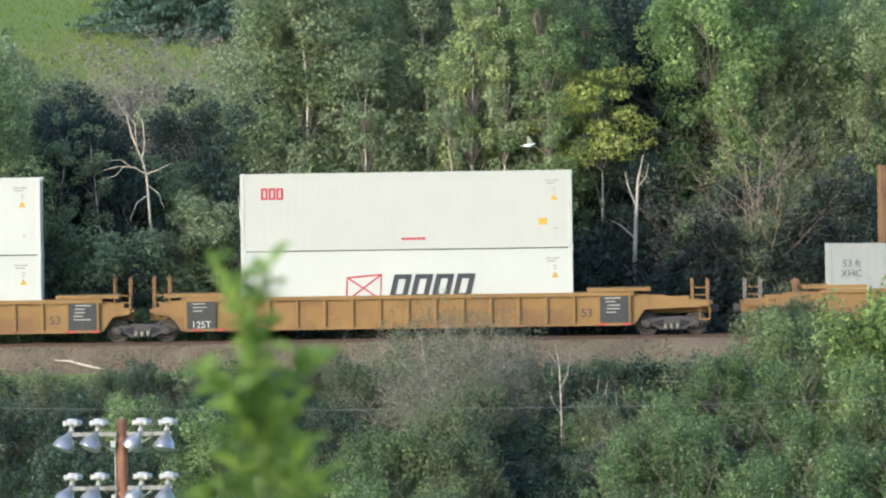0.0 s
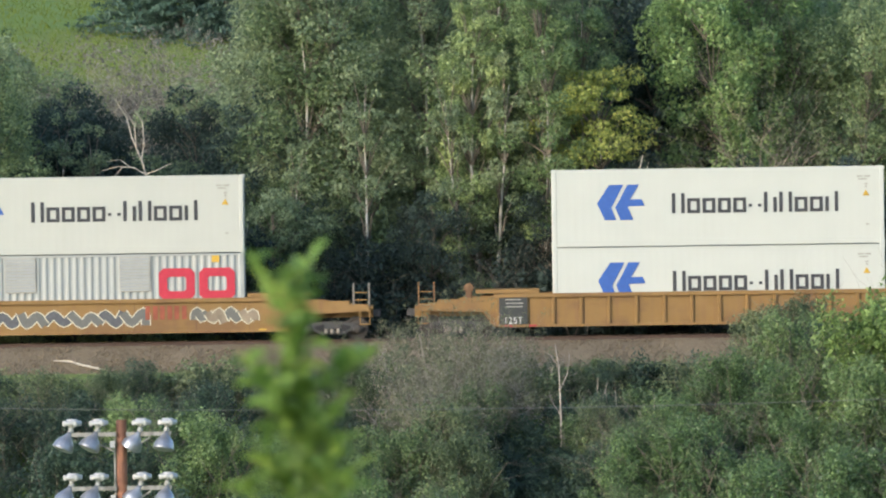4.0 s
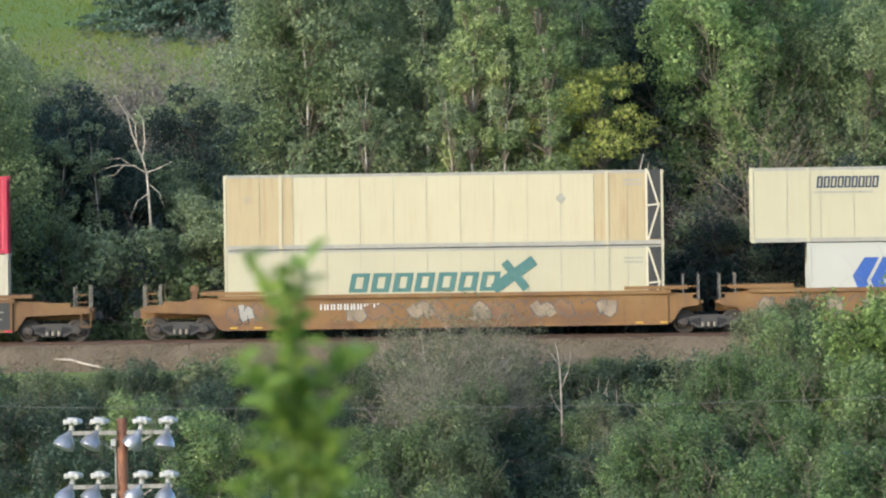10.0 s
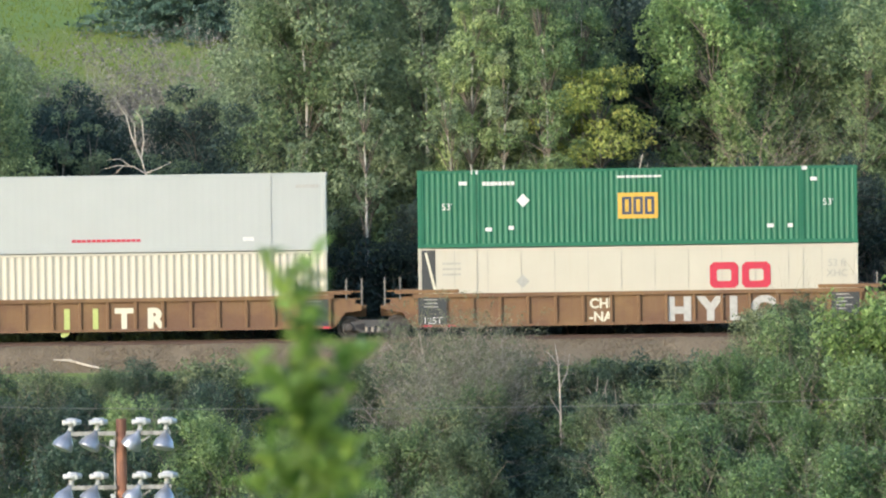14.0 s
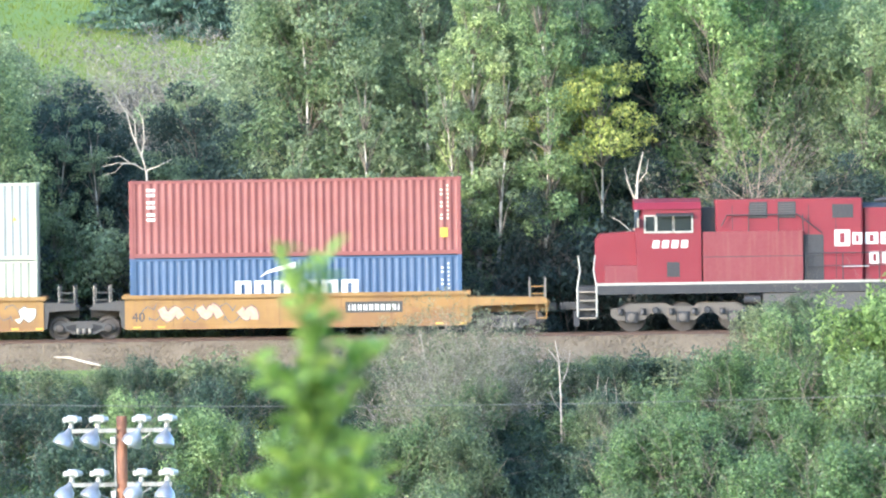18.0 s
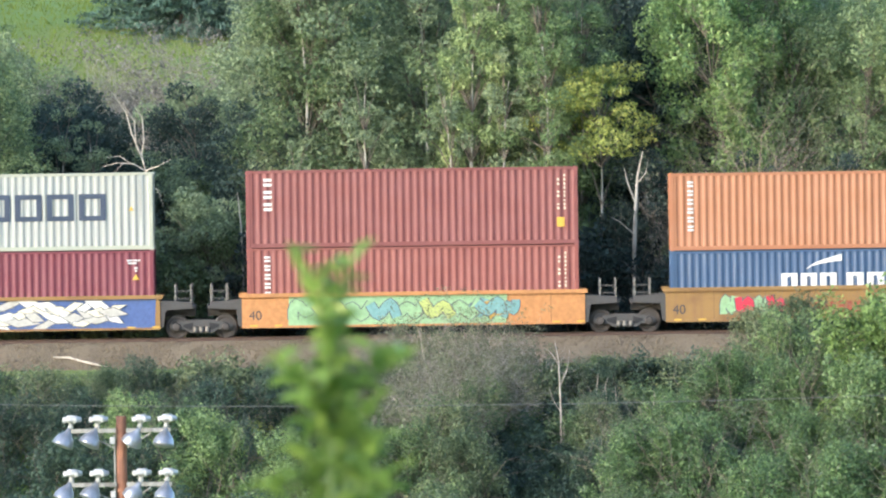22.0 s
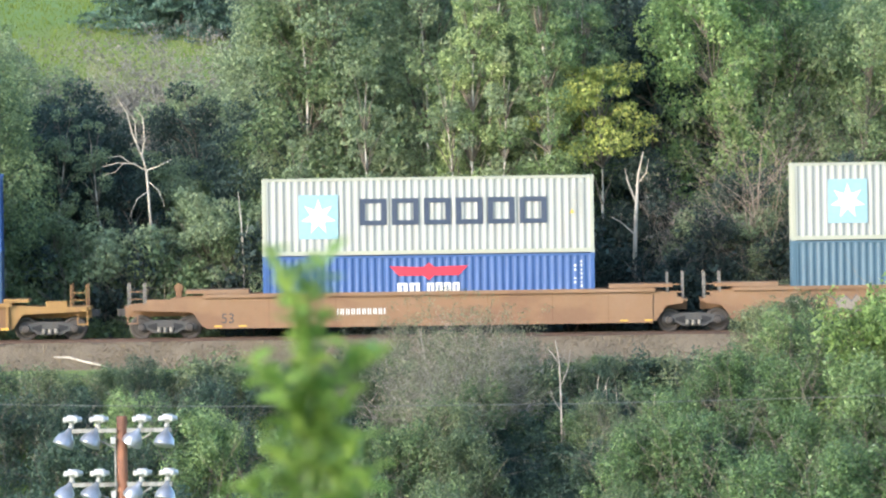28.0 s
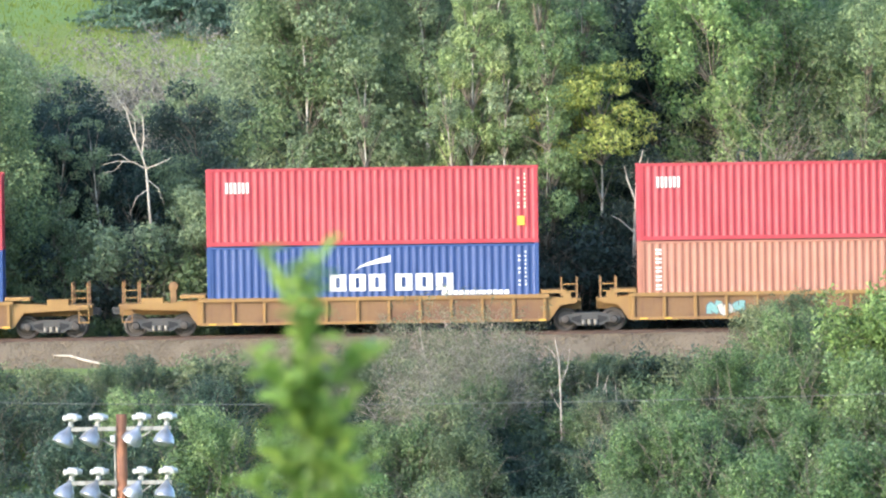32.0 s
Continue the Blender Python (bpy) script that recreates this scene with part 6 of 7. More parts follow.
blocks(u, M["faded_red"], -1.0, 0.9, 0.45, 1.0, 3, y=-1.32, name="lettering")
tag_paint(u, 1.5, 4.0, 0.3, 1.4, [M["spray_teal"], M["mark_cream"]], 53, 4, None, True)
tag_paint(u, 4.0, 6.0, 0.4, 1.4, [M["mark_cream"], M["car_yellow"]], 54, 3)
stack(-12269, W40, lower_cma("dark blue corrugated container with white lettering", M["blue"], -2.1, -0.34, None, LOW), tex("orange corrugated container with a white upright word", M["orange"], 6), high=LOW)
u = unit(-12269, W40, "art40", M["car_yellow"], 12.6, "art", "none", ART, 15.6, 15)
tag_paint(u, -4.3, -1.9, 0.3, 1.42, [M["spray_mint"], M["mark_red"]], 55, 4)
blocks(u, M["faded_red"], -0.9, 0.9, 0.45, 0.95, 3, y=-1.32, name="lettering")
tag_paint(u, 1.2, 2.9, 0.6, 1.2, [M["car_yellow"], M["mark_cream"]], 56, 3)
stack(-13019, W40, tex("brick-red corrugated container with a white upright word", M["brick"], 6), tex("oxide-red corrugated container with bold white upright letters", M["oxide"], 3))
u = unit(-13019, W40, "art40", M["spray_orange"], 12.6, "art", "none", ART, 15.6, 16)
tag_paint(u, -4.6, 3.4, 0.3, 1.45, [M["spray_mint"], M["spray_lime"], M["spray_mint"], M["spray_teal"]], 57, 8, M["spray_mint"])
tag_paint(u, 2.0, 3.9, 0.3, 1.45, [M["spray_teal"], M["gold"]], 58, 3)
m2 = container(C, "pale grey corrugated container with blue square, star and dark lettering", M["maersk"], "corrugated", frame_mat=M["oocl"])
maersk(m2)
k = container(C, "maroon corrugated container with small green and white mark", M["maroon"], "corrugated")
stroke(k, M["spray_lime"], [(-5.4, 1.85), (-5.0, 2.1), (-4.75, 2.3)], 0.14)
stroke(k, M["spray_lime"], [(-5.45, 1.75), (-4.8, 1.7)], 0.1)
blocks(k, M["mark_white"], -5.35, -4.7, 1.88, 2.06, 4, bars=1)
data_marks(k, 6.095, BOX, M["mark_white"], True, 15)
stack(-13771, W40, k, m2)
u = unit(-13771, W40, "art40", M["car_yellow"], 12.6, "free", "none", ART, 15.6, 17)
tag_paint(u, -3.9, 6.1, 0.3, 1.42, [], 59, 0, M["spray_blue"])
tag_paint(u, -2.4, 4.8, 0.32, 1.4, [M["mark_cream"], M["spray_silver"], M["mark_white"]], 60, 15, None, True)
number_bar(u, -3.8, 0.85, 1.6, M["mark_white"])
# three tan smooth units
TAN = "tan well car with smooth sides"
s1 = container(C, "royal blue corrugated container with white script and flag", M["blue_saf"], "corrugated")
safmarine(s1)
k = container(C, "brick-red corrugated container in the well", M["brick"], "corrugated", h=LOW)
flat(k, M["mark_white"], [(-5.2, 1.75), (-4.85, 1.75), (-4.85, 2.15), (-5.2, 2.15)], "label_plate")
data_marks(k, 6.095, LOW, M["mark_white"], True, 16)
stack(-14819, W40, k, s1, high=LOW)
u = unit(-14819, W40, "smooth", M["car_tan"], 16.4, "art", "free", TAN, 19.48, 18)
tag_paint(u, -4.9, -2.0, 0.35, 1.4, [M["spray_pink"], M["car_tan"]], 61, 4)
number_bar(u, 2.1, 0.85, 2.3, M["mark_white"], M["car_brown"])
tag_paint(u, 6.4, 7.3, 0.95, 1.2, [M["mark_white"], M["mark_white"]], 62, 2)
m3 = container(C, "pale grey corrugated container with blue square, star and dark lettering", M["maersk"], "corrugated", frame_mat=M["oocl"])
maersk(m3)
k = lower_cma("teal-blue corrugated container with cream lettering", M["teal"], -2.2, -0.24, M["mark_cream"])
stroke(k, M["mark_cream"], [(2.5, 1.28), (5.2, 1.28), (5.2, 1.48), (2.5, 1.48), (2.5, 1.28)], 0.05)
stack(-15758, W40, k, m3)
u = unit(-15758, W40, "smooth", M["car_tan"], 16.4, "art", "none", TAN, 19.48, 19)
tag_paint(u, -6.3, -2.8, 0.25, 1.4, [M["loco_stripe"], M["car_tan"]], 63, 4)
blocks(u, M["faded_red"], 0.7, 2.5, 0.55, 1.05, 3, y=-1.312, name="lettering")
tag_paint(u, 2.7, 6.1, 0.35, 1.42, [M["spray_faded"], M["loco_stripe"]], 64, 6)
m4 = container(C, "pale grey corrugated container with blue square, star and dark lettering", M["maersk"], "corrugated", frame_mat=M["oocl"])
maersk(m4)
k = container(C, "blue corrugated container with red flash and white bars", M["blue_saf"], "corrugated", h=LOW)
s = Shape()
for pts in ([(-1.45, 2.12), (-1.1, 1.76), (-0.2, 1.76), (0, 1.6), (0.2, 1.76), (1.1, 1.76), (1.45, 2.12), (0.2, 2.08), (0, 2.24), (-0.2, 2.08)], ):
    s.prism_y(pts, -HALF - 0.008, -HALF - 0.001)
part("emblem", s, M["mark_red"], k, "red winged flash")
blocks(k, M["mark_white"], -1.2, -0.3, 1.12, 1.5, 2, ink=0.4, hollow=True)
blocks(k, M["mark_white"], -0.1, 1.15, 1.12, 1.5, 4, ink=0.4, hollow=True)
data_marks(k, 6.095, LOW, M["mark_white"], False, 17)
stack(-16695, W40, k, m4, high=LOW)
u = unit(-16695, W40, "smooth", M["car_tan"], 16.4, "free", "none", TAN, 19.48, 20)
number_bar(u, -3.4, 0.7, 1.8, M["mark_white"])
# yellow shallow ribbed units
SHAL = "yellow well car with low ribbed sides"
s2 = container(C, "royal blue corrugated container with white script and flag", M["blue_saf"], "corrugated")
safmarine(s2)
stack(-17745, W40, lower_cma("blue-grey corrugated container with white lettering", M["blue"], -2.3), s2)
u = unit(-17745, W40, "rib40", M["car_yellow"], 12.7, "art", "free", SHAL, 15.8, 21, 1.27)
tag_paint(u, -4.0, -1.2, 0.3, 1.0, [M["spray_faded"], M["car_brown"]], 65, 4)
a = container(C, "bright red corrugated container with small white mark", M["red_cai"], "corrugated")
blocks(a, M["mark_white"], -5.4, -4.5, 1.95, 2.35, 3, ink=0.4)
triangle_codes(a, 6.095, BOX, M["mark_cream"])
stack(-18507, W40, tex("salmon-orange corrugated container with a white upright word", M["salmon"], 6), a)
u = unit(-18507, W40, "rib40", M["car_yellow"], 12.7, "art", "none", SHAL, 15.8, 22, 1.27)
tag_paint(u, -3.6, -2.2, 0.3, 1.1, [M["spray_teal"], M["spray_silver"]], 66, 3)
a = container(C, "bright red corrugated container with small white mark", M["red_cai"], "corrugated")
blocks(a, M["mark_white"], -5.4, -4.5, 1.95, 2.35, 3, ink=0.4)
triangle_codes(a, 6.095, BOX, M["mark_cream"])
k = lower_cma("deep blue corrugated container with white lettering", M["blue_deep"], -1.65)
blocks(k, M["mark_white"], 2.5, 5.0, 0.98, 1.14, 12, bars=1)
stack(-19270, W40, k, a)
unit(-19270, W40, "rib40", M["car_yellow"], 12.7, "free", "none", SHAL, 15.8, 23, 1.27)
k = container(C, "deep blue corrugated container in the well", M["blue_deep"], "corrugated")
a = container(C, "bright red corrugated container with small white mark", M["red_cai"], "corrugated")
stack(-20219, W40, k, a)
unit(-20219, W40, "rib40", M["car_yellow"], 12.7, "free", "free", SHAL, 15.8, 24, 1.27)


# -- the engine --
def locomotive():
    t = tagged(new("locomotive"), "dark red diesel locomotive with white lettering and gold emblem", "locomotive")
    R, Dk, Ds = M["loco_red"], M["loco_dark"], M["loco_dirty"]
    # x runs from the cab end at -10.5 to the radiator end at 10.2
    part("underframe", Shape().box(-10.0, 9.9, -1.5, 1.5, 1.30, 1.62, 0.05), Dk, t)
    part("sill_stripe", Shape().box(-10.0, 9.9, -1.512, -1.5, 1.63, 1.72), M["mark_grey"], t, "pale cream stripe along the sill")
    part("walkway", Shape().box(-10.0, 9.9, -1.5, 1.5, 1.62, 1.72), Dk, t)
    part("fuel_tank", Shape().prism_x([(-1.42, 0.55), (-1.1, 0.32), (1.1, 0.32), (1.42, 0.55), (1.42, 1.28), (-1.42, 1.28)], -3.9, 3.4), M["loco_tank"], t, "grey fuel tank")
    part("air_reservoir", Shape().tube([(-4.6, -1.25, 1.05), (-4.0, -1.25, 1.05)], [0.16, 0.16], 12), Dk, t)
    # nose and cab
    part("nose", Shape().prism_y([(-10.05, 1.72), (-8.2, 1.72), (-8.2, 3.62), (-9.85, 3.52), (-10.02, 3.3)], -1.0, 1.0), R, t)
    part("cab_body", Shape().prism_y([(-8.5, 1.72), (-6.15, 1.72), (-6.15, 4.45), (-8.25, 4.45), (-8.55, 3.62)], -1.5, 1.5), R, t)
    part("cab_skirt", Shape().box(-9.7, -6.2, -1.49, -1.0, 1.72, 2.35), Ds, t)
    part("cab_roof", Shape().prism_x([(-1.58, 4.40), (1.58, 4.40), (1.35, 4.66), (0.7, 4.78), (-0.7, 4.78), (-1.35, 4.66)], -8.6, -6.15), R, t)
    for a, b in ((-8.18, -7.85), (-7.75, -7.2), (-7.12, -6.5)):
        w = part("cab_window", Shape().box(a, b, -1.52, -1.5, 3.60, 4.14), M["glass"], t, "dark cab window")
        for fx0, fx1, fz0, fz1 in ((a - 0.06, b + 0.06, 4.14, 4.20), (a - 0.06, b + 0.06, 3.53, 3.60), (a - 0.06, a, 3.60, 4.14), (b, b + 0.06, 3.60, 4.14)):
            part("window_frame", Shape().box(fx0, fx1, -1.54, -1.5, fz0, fz1), M["mark_grey"], w)
    part("sunshade", Shape().prism_x([(-1.75, 4.14), (-1.5, 4.22), (-1.5, 4.26), (-1.75, 4.18)], -7.8, -6.45), Dk, t)
    part("windscreen", Shape().prism_x([(-1.3, 3.72), (1.3, 3.72), (1.25, 4.32), (-1.25, 4.32)], -8.58, -8.42), M["glass"], t)
    part("mirror", Shape().box(-8.5, -8.42, -1.78, -1.5, 3.75, 4.1), M["loco_stripe"], t)
    for x in (-7.95, -7.6, -7.25, -6.9):
        part("number", Shape().prism_y([(x, 2.98), (x + 0.24, 2.98), (x + 0.28, 3.26), (x + 0.04, 3.26)], -1.51, -1.5), M["mark_white"], t)
    part("cab_vent", Shape().box(-7.42, -6.95, -1.505, -1.485, 1.92, 2.46), Dk, t)
    # recess behind the cab, hoods, radiator end
    part("recess_wall", Shape().box(-6.15, -5.6, -0.9, 0.9, 1.72, 4.45), Dk, t)
    part("equipment_hood", Shape().box(-5.6, -0.2, -1.25, 1.25, 1.72, 4.72, 0.05), R, t)
    part("equipment_box", Shape().box(-6.1, -2.4, -1.46, -1.25, 1.72, 3.55, 0.03), Ds, t, "dusty red equipment box")
    part("box_seam", Shape().box(-6.1, -2.4, -1.468, -1.46, 2.62, 2.645), Dk, t)
    part("hood_recess", Shape().box(-2.4, -1.65, -1.27, -1.25, 1.72, 3.4), Dk, t)
    part("engine_hood", Shape().box(-0.2, 5.3, -1.05, 1.05, 1.72, 4.36, 0.08), R, t)
    part("hood_roof", Shape().prism_x([(-1.05, 4.36), (1.05, 4.36), (0.7, 4.52), (-0.7, 4.52)], -0.2, 5.3), Dk, t)
    part("radiator_hood", Shape().box(5.3, 9.75, -1.2, 1.2, 1.72, 3.95, 0.06), Ds, t)
    part("radiator_wing", Shape().prism_x([(-1.2, 3.88), (1.2, 3.88), (1.54, 4.12), (1.54, 4.42), (-1.54, 4.42), (-1.54, 4.12)], 5.3, 9.86), R, t, "overhanging radiator wing")
    part("radiator_cap", Shape().box(5.9, 9.8, -1.4, 1.4, 4.42, 4.66, 0.05), Dk, t)
    for i in range(7):
        part("radiator_slat", Shape().box(6.0 + i * 0.54, 6.35 + i * 0.54, -1.415, -1.4, 4.46, 4.62), M["loco_tank"], t)
    part("exhaust_stack", Shape().box(3.3, 4.1, -0.3, 0.3, 4.5, 4.72, 0.05), Dk, t)
    part("fan_housing", Shape().box(1.2, 2.3, -0.6, 0.6, 4.5, 4.62, 0.05), Dk, t)
    part("wing_grille", Shape().box(6.4, 9.3, -1.215, -1.2, 3.42, 3.86), Dk, t)
    for x in (-4.36, -3.32):
        g = part("intake_grille", Shape().box(x, x + 0.66, -1.27, -1.25, 4.02, 4.62), Dk, t)
        for i in range(6):
            part("slat", Shape().box(x + 0.03, x + 0.63, -1.285, -1.27, 4.06 + i * 0.09, 4.1 + i * 0.09), M["loco_tank"], g)
    part("intake_grille", Shape().box(-1.32, -0.55, -1.27, -1.25, 4.0, 4.5), Dk, t)
    for x, ww in ((5.45, 0.4), (6.1, 0.42), (6.75, 0.35), (8.05, 0.22), (8.45, 0.25), (8.95, 0.25)):
        g = part("louvre", Shape().box(x, x + ww, -1.212, -1.2, 2.1, 3.05), Dk, t)
        for i in range(6):
            part("slat", Shape().box(x + 0.02, x + ww - 0.02, -1.225, -1.212, 2.16 + i * 0.15, 2.2 + i * 0.15), M["loco_tank"], g)
    part("access_door", Shape().box(7.3, 7.9, -1.21, -1.2, 2.0, 2.5), Dk, t)
    for x in (0.5, 1.2, 1.9, 2.6, 3.3, 4.0, 4.7):
        part("door_seam", Shape().box(x, x + 0.02, -1.058, -1.05, 1.85, 4.0), Ds, t)
    for x, y in ((-5.0, -1.262), (-4.4, -1.262), (-2.2, -1.275), (-1.2, -1.262)):
        part("door_seam", Shape().box(x, x + 0.02, y, y + 0.012, 3.6 if x < -2.4 else 1.8, 4.5), Dk, t)
    # the words as bars, the emblem as a ring
    blocks(t, M["mark_white"], -1.30, -0.62, 2.96, 3.56, 1, y=-1.262, ink=0.34, hollow=True, label="white lettering as blocks")
    blocks(t, M["mark_white"], -0.16, 3.28, 3.02, 3.45, 6, y=-1.062, ink=0.34, hollow=True)
    blocks(t, M["mark_white"], -0.62, -0.20, 3.02, 3.45, 1, y=-1.262, ink=0.34, hollow=True)
    blocks(t, M["mark_white"], 0.0, 3.25, 2.30, 2.74, 7, y=-1.062, ink=0.34, hollow=True)
    ring(t, M["gold"], 4.22, 2.88, 0.60, 0.80, 30, -1.06)
    flat(t, M["gold"], [(3.8, 2.12), (4.65, 2.12), (4.5, 2.4), (3.95, 2.4)], "emblem", -1.07, "gold emblem")
    flat(t, M["gold"], [(3.78, 2.95), (4.6, 2.95), (4.62, 3.3), (4.45, 3.5), (3.95, 3.45), (3.8, 3.25)], "emblem", -1.06)
    for k in range(3):
        flat(t, M["mark_yellow"], [(3.92 + 0.04 * k, 2.8 - 0.16 * k), (4.56 - 0.04 * k, 2.8 - 0.16 * k), (4.56 - 0.04 * k, 2.9 - 0.16 * k), (3.92 + 0.04 * k, 2.9 - 0.16 * k)], "emblem", -1.06)
    flat(t, M["mark_white"], [(-1.0, 2.2), (0.0, 2.2), (0.0, 2.24), (-1.0, 2.24)], "marking", -1.262)
    # steps, handrails, couplers
    for x, sg in ((-10.35, -1), (10.2, 1)):
        for i in range(4):
            part("step", Shape().box(x - 0.3, x + 0.3, -1.48, -1.1, 0.42 + i * 0.32, 0.47 + i * 0.32), M["loco_stripe"], t)
        part("step_panel", Shape().box(x - 0.34, x + 0.34, -1.1, 1.1, 0.35, 1.6), Dk, t)
        for dx in (-0.36, 0.34):
            part("grab_iron", Shape().tube([(x + dx, -1.48, 0.5), (x + dx, -1.48, 1.6), (x + dx * 0.7, -1.48, 2.2), (x + dx * 0.9, -1.48, 2.75)], [0.04, 0.04, 0.035, 0.03], 6), M["mark_grey"], t, "dull white grab iron")
        part("coupler", Shape().box(*sorted((x + sg * 0.3, x + sg * 1.0)), -0.18, 0.18, 0.75, 1.02, 0.05), M["truck"], t)
    part("plough", Shape().prism_x([(-1.3, 0.15), (1.3, 0.15), (1.3, 0.7), (-1.3, 0.7)], -10.85, -10.65), Dk, t)
    for z in (2.25, 2.72):
        part("handrail", Shape().tube([(-2.3, -1.48, z), (9.8, -1.48, z)], [0.018, 0.018], 5), Dk, t)
    for i in range(10):
        x = -2.3 + i * 1.34
        part("handrail_post", Shape().tube([(x, -1.48, 1.72), (x, -1.48, 2.72)], [0.022, 0.022], 5), Dk, t)
    part("roof_rail", Shape().tube([(-5.4, -1.4, 3.75), (-5.2, -1.4, 4.15), (-2.6, -1.4, 4.15), (-1.7, -1.4, 3.45)], [0.025] * 4, 5), Dk, t)
    for x in (-4.4, -3.3, -2.4):
        part("roof_rail_post", Shape().tube([(x, -1.4, 3.55), (x, -1.4, 4.15)], [0.02, 0.02], 5), Dk, t)
    part("horn", Shape().tube([(0.3, 0, 4.6), (0.8, 0, 4.65)], [0.05, 0.1], 8), Dk, t)
    # six-wheel trucks
    for cx in (-6.85, 6.75):
        tr = part("truck", Shape().box(-2.2, 2.2, -0.6, 0.6, 0.7, 0.95, 0.05), M["loco_truck"], t, "dusty grey six-wheel engine truck")
        tr.location = (cx, 0, RAIL_TOP)
        for y0, y1 in ((-1.2, -1.05), (1.05, 1.2)):
            part("side_frame", Shape().prism_y([(-2.65, 0.6), (-2.4, 0.42), (-1.45, 0.42), (-1.2, 0.66), (-0.72, 0.66), (-0.45, 0.42), (0.45, 0.42), (0.72, 0.66), (1.2, 0.66), (1.45, 0.42), (2.4, 0.42), (2.65, 0.6), (2.65, 0.86), (2.2, 0.9), (1.9, 1.04), (0.6, 1.04), (0.4, 0.92), (-0.4, 0.92), (-0.6, 1.04), (-1.9, 1.04), (-2.2, 0.9), (-2.65, 0.86)], y0, y1), M["loco_truck"], tr)
        for xx in (-1.88, 0, 1.88):
            w = Shape()
            for sg in (-1, 1):
                w.lathe_y(0, 0, [(0.1, sg * 0.82), (0.42, sg * 0.81), (0.53, sg * 0.81), (0.53, sg * 0.71), (0.555, sg * 0.69), (0.4, sg * 0.68), (0.1, sg * 0.66)], 22)
                w.box(0.2, 0.28, sg * 0.82 - 0.01, sg * 0.82 + 0.01, -0.04, 0.04)
            w.lathe_y(0, 0, [(0.1, -1.05), (0.1, 1.05)], 10)
            ws = part("wheelset", w, M["wheel"], tr)
            ws.location = (xx, 0, 0.53)
            for y in (-1.26, 1.26):
                part("axle_box", Shape().box(xx - 0.24, xx + 0.24, min(y, y * 0.95), max(y, y * 0.95), 0.34, 0.74, 0.05), Dk, tr)
                part("axle_cap", Shape().lathe_y(xx, 0.53, [(0.06, y * 1.05 - 0.01), (0.14, y * 1.04), (0.16, y * 1.0)], 12), M["loco_truck"], tr)
            for k in (-0.42, 0.42):
                part("coil_spring", Shape().lathe_z(xx + k, -1.24, [(0.09, 0.62), (0.11, 0.7), (0.09, 0.78), (0.11, 0.86)], 8), Dk, tr)
        for xx in (-1.0, 0.9):
            part("brake_cylinder", Shape().lathe_y(xx, 0.78, [(0.1, -1.36), (0.13, -1.32), (0.13, -1.2)], 10), Dk, tr)
        part("sand_pipe", Shape().tube([(2.5, -1.15, 0.9), (2.75, -1.1, 0.3)], [0.03, 0.03], 5), Dk, tr)
    return t


engine = rides(locomotive(), at_plan(-9983 + 525))


# ---- a leafy shoot close to the camera ----
SD = 25.0                                   # its distance
SB = V((-0.35, CAM.y + SD, 0.0))
SB.z = ground_z(SB.x, SB.y)
SAP_H = CAM.z - 0.0158 * SD - 0.0005 * SD - SB.z      # height at which its tip shows


def near_leaf(length, width):
    """One pointed leaf, folded along its midrib and curved."""
    s = Shape()
    n = 5
    for i in range(n + 1):
        f = i / n
        w = width * math.sin(math.pi * min(1, f * 0.96 + 0.03)) ** 0.8 / 2
        z = 0.10 * length * math.sin(f * 2.6) - 0.12 * length * f * f
        s.v += [(f * length, -w, z + w * 0.5), (f * length, 0, z), (f * length, w, z + w * 0.5)]
    for i in range(n):
        s.f += [(3 * i, 3 * i + 3, 3 * i + 4, 3 * i + 1), (3 * i + 1, 3 * i + 4, 3 * i + 5, 3 * i + 2)]
    return s.mesh("leaf", M["leaf_near"], True)


sap = tagged(new("sapling"), "young willow shoot with fresh green leaves, close by", "sapling")
sap.location = SB
LEAVES = [near_leaf(0.098, 0.044), near_leaf(0.085, 0.040), near_leaf(0.068, 0.034)]
SWAYERS = []
lr = random.Random(17)


def shoot(base, tip, r, n, spread, name="shoot"):
    """A stem with leaves set round it; its foot is its own origin so that it can sway."""
    d = V(tip) - V(base)
    mid = d * 0.5 + V((lr.uniform(-0.02, 0.02), lr.uniform(-0.02, 0.02), 0))
    st = part(name, Shape().tube([(0, 0, 0), mid, d], [r, r * 0.75, r * 0.3], 6), M["stem_near"], sap, smooth=True)
    st.location = base
    for i in range(n):
        f = spread + (1 - spread) * (i + 0.5) / n
        p = mid * (2 * f) if f < 0.5 else mid + (d - mid) * (2 * f - 1)
        lf = part("leaf", LEAVES[lr.randrange(3)], None, st)
        up = lr.uniform(-55, 5)
        lf.matrix_basis = Matrix.Translation(p) @ pose(0, 0, 0, lr.uniform(-40, 40), up, i * 137.5 + lr.uniform(-25, 25))
    SWAYERS.append((st, V(base)))
    return st


H = SAP_H
part("stem", Shape().tube([(0, 0, -0.2), (0.01, 0, H * 0.5), (-0.02, 0, H - 0.62), (-0.02, 0, H - 0.3), (-0.04, 0, H - 0.15)], [0.016, 0.012, 0.008, 0.006, 0.004], 7), M["stem_near"], sap, smooth=True)
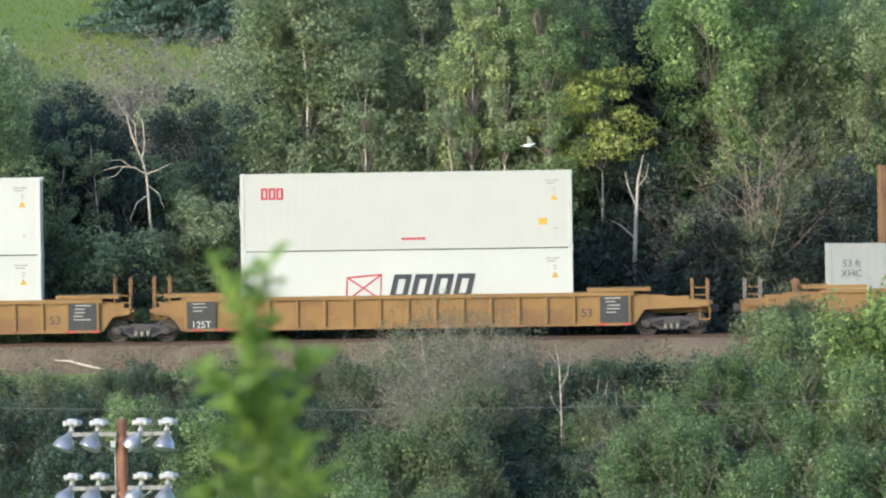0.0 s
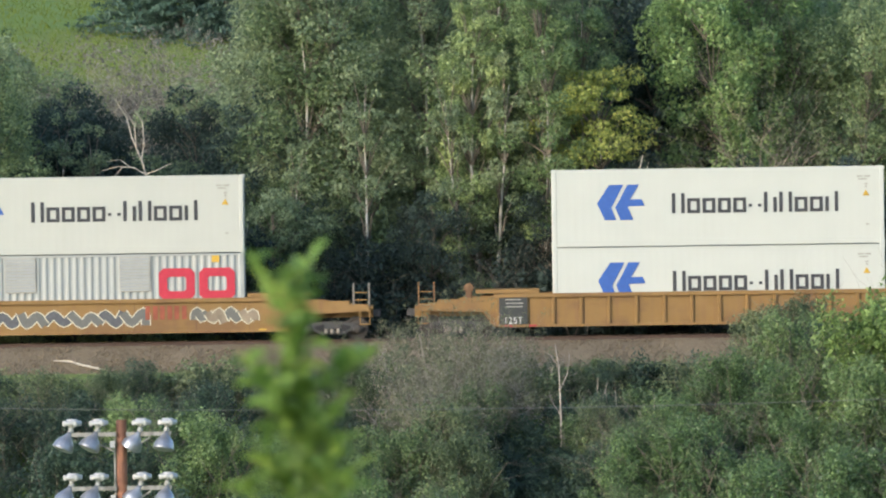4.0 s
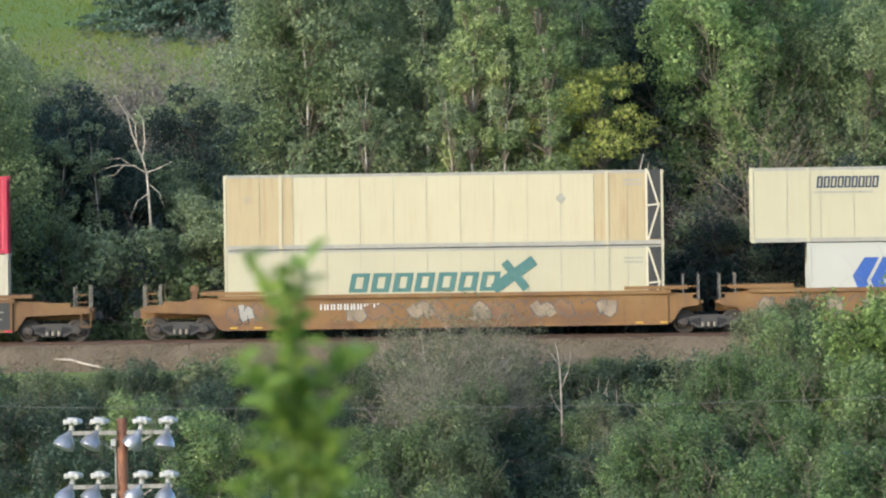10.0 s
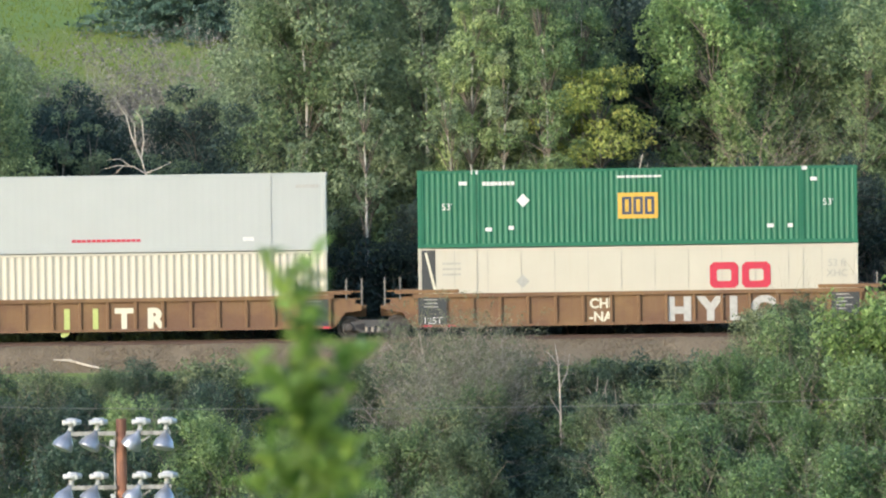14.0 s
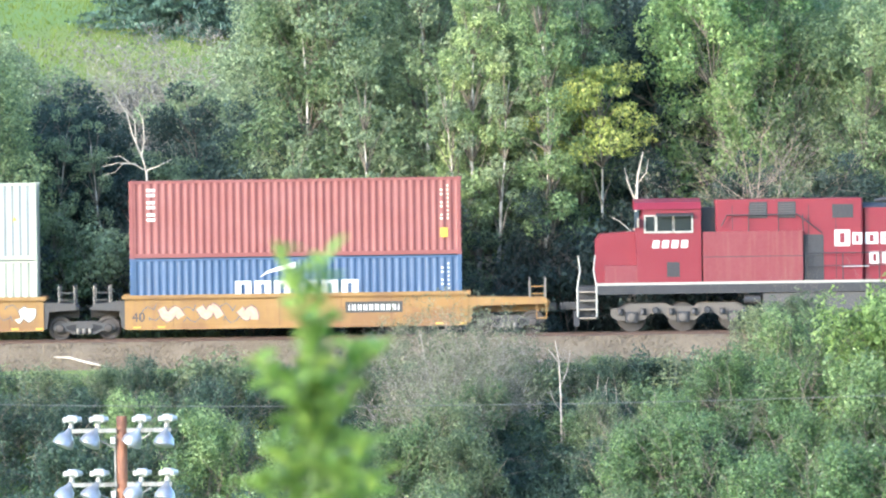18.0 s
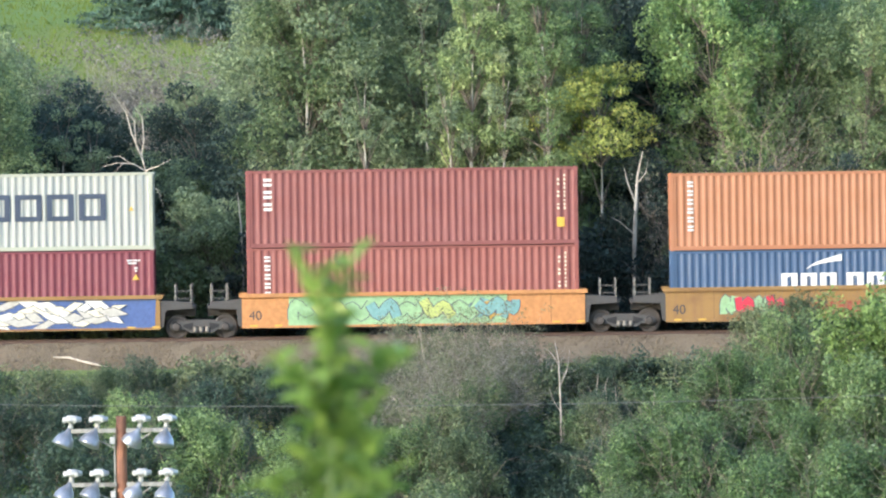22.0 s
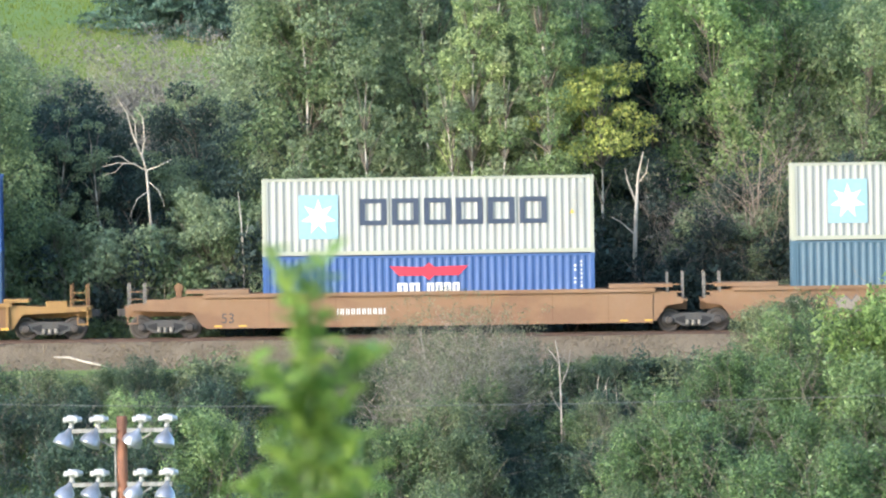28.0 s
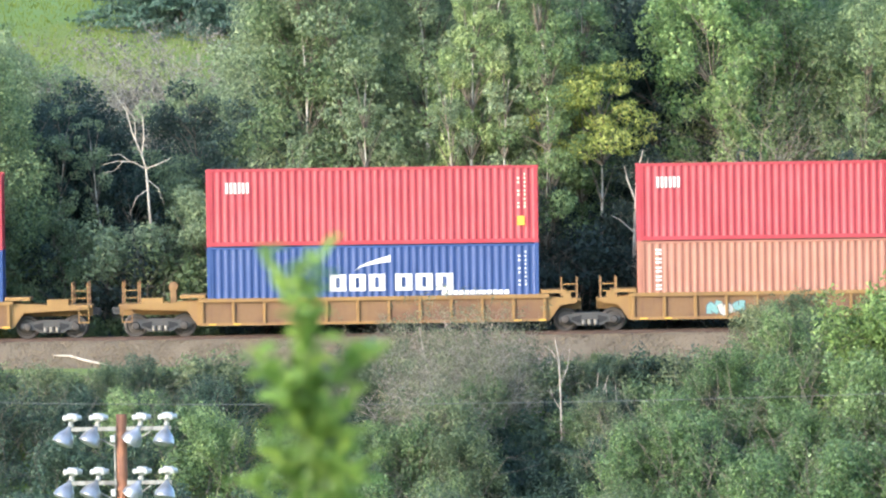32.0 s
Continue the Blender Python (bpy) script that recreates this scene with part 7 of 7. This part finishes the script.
# each side shoot: foot (right, down from the tip), end (right, down), leaves, bare share
for x0, z0, x1, z1, n, bare in ((-0.04, 0.17, -0.125, 0.0, 7, 0.25), (-0.04, 0.17, 0.02, 0.01, 7, 0.25), (-0.04, 0.20, -0.05, 0.05, 6, 0.3), (-0.03, 0.33, -0.045, 0.13, 11, 0.0), (-0.03, 0.30, 0.0, 0.16, 7, 0.1),
                                (-0.02, 0.36, 0.15, 0.25, 9, 0.3), (-0.02, 0.37, -0.16, 0.27, 6, 0.4), (-0.02, 0.50, -0.10, 0.32, 9, 0.2), (-0.02, 0.50, 0.03, 0.31, 10, 0.2), (-0.02, 0.52, 0.10, 0.37, 9, 0.25),
                                (-0.02, 0.48, -0.04, 0.34, 8, 0.0), (-0.02, 0.62, 0.14, 0.46, 10, 0.3), (-0.02, 0.62, -0.13, 0.45, 9, 0.3), (-0.02, 0.60, 0.02, 0.42, 10, 0.1), (-0.02, 0.76, -0.21, 0.56, 12, 0.35),
                                (-0.02, 0.76, 0.17, 0.55, 12, 0.3), (-0.02, 0.74, 0.07, 0.52, 10, 0.2), (-0.02, 0.74, -0.10, 0.54, 10, 0.2), (-0.02, 0.80, 0.22, 0.66, 11, 0.3), (-0.02, 0.80, -0.2, 0.66, 11, 0.3)):
    x1 = -0.02 + (x1 + 0.02) * (0.75 if z1 > 0.3 else 1.0)
    shoot((x0, 0, H - z0), (x1, lr.uniform(-0.05, 0.05), H - z1), 0.0035, int(n * (1.35 if z1 < 0.06 else 1.65)), bare)

# ---- a gull ----
bird = tagged(new("gull"), "white gull flying past the trees", "bird")
body = Shape().tube([(-0.24, 0, 0.0), (-0.16, 0, 0.0), (0.0, 0, 0.0), (0.12, 0, 0.02), (0.2, 0, 0.035), (0.26, 0, 0.03)], [0.015, 0.05, 0.075, 0.065, 0.04, 0.008], 10)
part("body", body, M["feather"], bird, smooth=True)
WINGS = []
for sg in (-1, 1):
    wp = Shape().prism_z([(0.10, 0), (0.13, sg * 0.25), (0.02, sg * 0.55), (-0.04, sg * 0.56), (-0.05, sg * 0.25), (-0.08, 0)][:: sg], 0, 0.012)
    w = part("wing", wp, M["feather"], bird)
    w.location = (0, sg * 0.04, 0.03)
    WINGS.append((w, sg))
bird.scale = (0.85, 0.85, 0.85)
part("tail", Shape().prism_z([(-0.22, -0.03), (-0.36, -0.08), (-0.36, 0.08), (-0.22, 0.03)][::-1], -0.005, 0.008), M["feather"], bird)

# sway of the near shoot: seconds, metres to the right at the height of its neck
SWAY = [(0, -0.095), (0.5, -0.05), (1, 0.005), (1.5, -0.005), (2, -0.05), (3, -0.074), (3.5, -0.05), (4, 0.007), (4.5, -0.06), (5.5, -0.02), (6.5, 0.007), (7, -0.01), (8, -0.03), (9, -0.03), (10, -0.005), (11, 0.055), (12, 0.04), (13, 0.0), (14, 0.025), (15, 0.01),
        (16, 0.03), (17, 0.022), (18, 0.045), (19, 0.103), (20, 0.07), (21, 0.122), (22, 0.095), (23, 0.125), (24, 0.075), (25, 0.05), (26, 0.02), (27, -0.025), (28, 0.033), (29, 0.071), (30, 0.007), (31, 0.067), (32, 0.033)]


def motions():
    """All that moves: the train with its wheels, the near shoot, the gull."""
    for ob, x, z in MOVING:
        walk(ob, [(t, pose(x + gone(t), 0, z)) for t in STEPS])
    for ob, x, _ in MOVING:
        # wheels turn, frame by frame, while they pass before the valley
        a, z = [max(0, min(32 * FPS, round(FPS * (q - x) / 12.75))) for q in (-42, 42)]
        if z - a < 2:
            continue
        turns = [(k / FPS, math.degrees(gone(k / FPS))) for k in range(a, z + 1)]
        for w in ob.children_recursive:
            if w.name.split(".")[0] == "wheelset":
                p = w.location.copy()
                rows = [(t, pose(p.x, 0, p.z, 0, (g - turns[0][1]) / p.z, 0)) for t, g in turns]
                first = [(0, rows[0][1])] if a > 0 else []
                last = [(32.0, rows[-1][1])] if z < 32 * FPS else []
                walk(w, first + rows + last)
    tall = SAP_H - 0.3
    walk(sap, [(t, pose(*SB, 0, math.degrees(d / tall), 0)) for t, d in SWAY])
    for i, (st, b) in enumerate(SWAYERS):
        walk(st, [(k * 0.8, pose(*b, 3 * math.sin(k * 1.1 + i), 4 * math.sin(k * 0.9 + i * 1.7), 0)) for k in range(41)])
    far = 343.75
    fly = lambda t: V(((154 + 516 * t) / 17957 * far, CAM.y + far, CAM.z + far * (-0.0158 + (185 + 40 * t + 40 * t * t) / 17957)))
    walk(bird, [(t, pose(*fly(t), 0, -6, 0)) for t in (0, 0.3, 0.6, 0.9, 1.2, 1.6, 2, 4, 8)] + [(32, pose(*fly(8.0), 0, -6, 0))])
    for w, sg in WINGS:
        walk(w, [(k * 0.1, pose(0, sg * 0.04, 0.03, sg * 34 * math.cos(k * 0.1 * 2 * math.pi / 0.6), 0, 0)) for k in range(0, 21)] + [(32, pose(0, sg * 0.04, 0.03))])


motions()
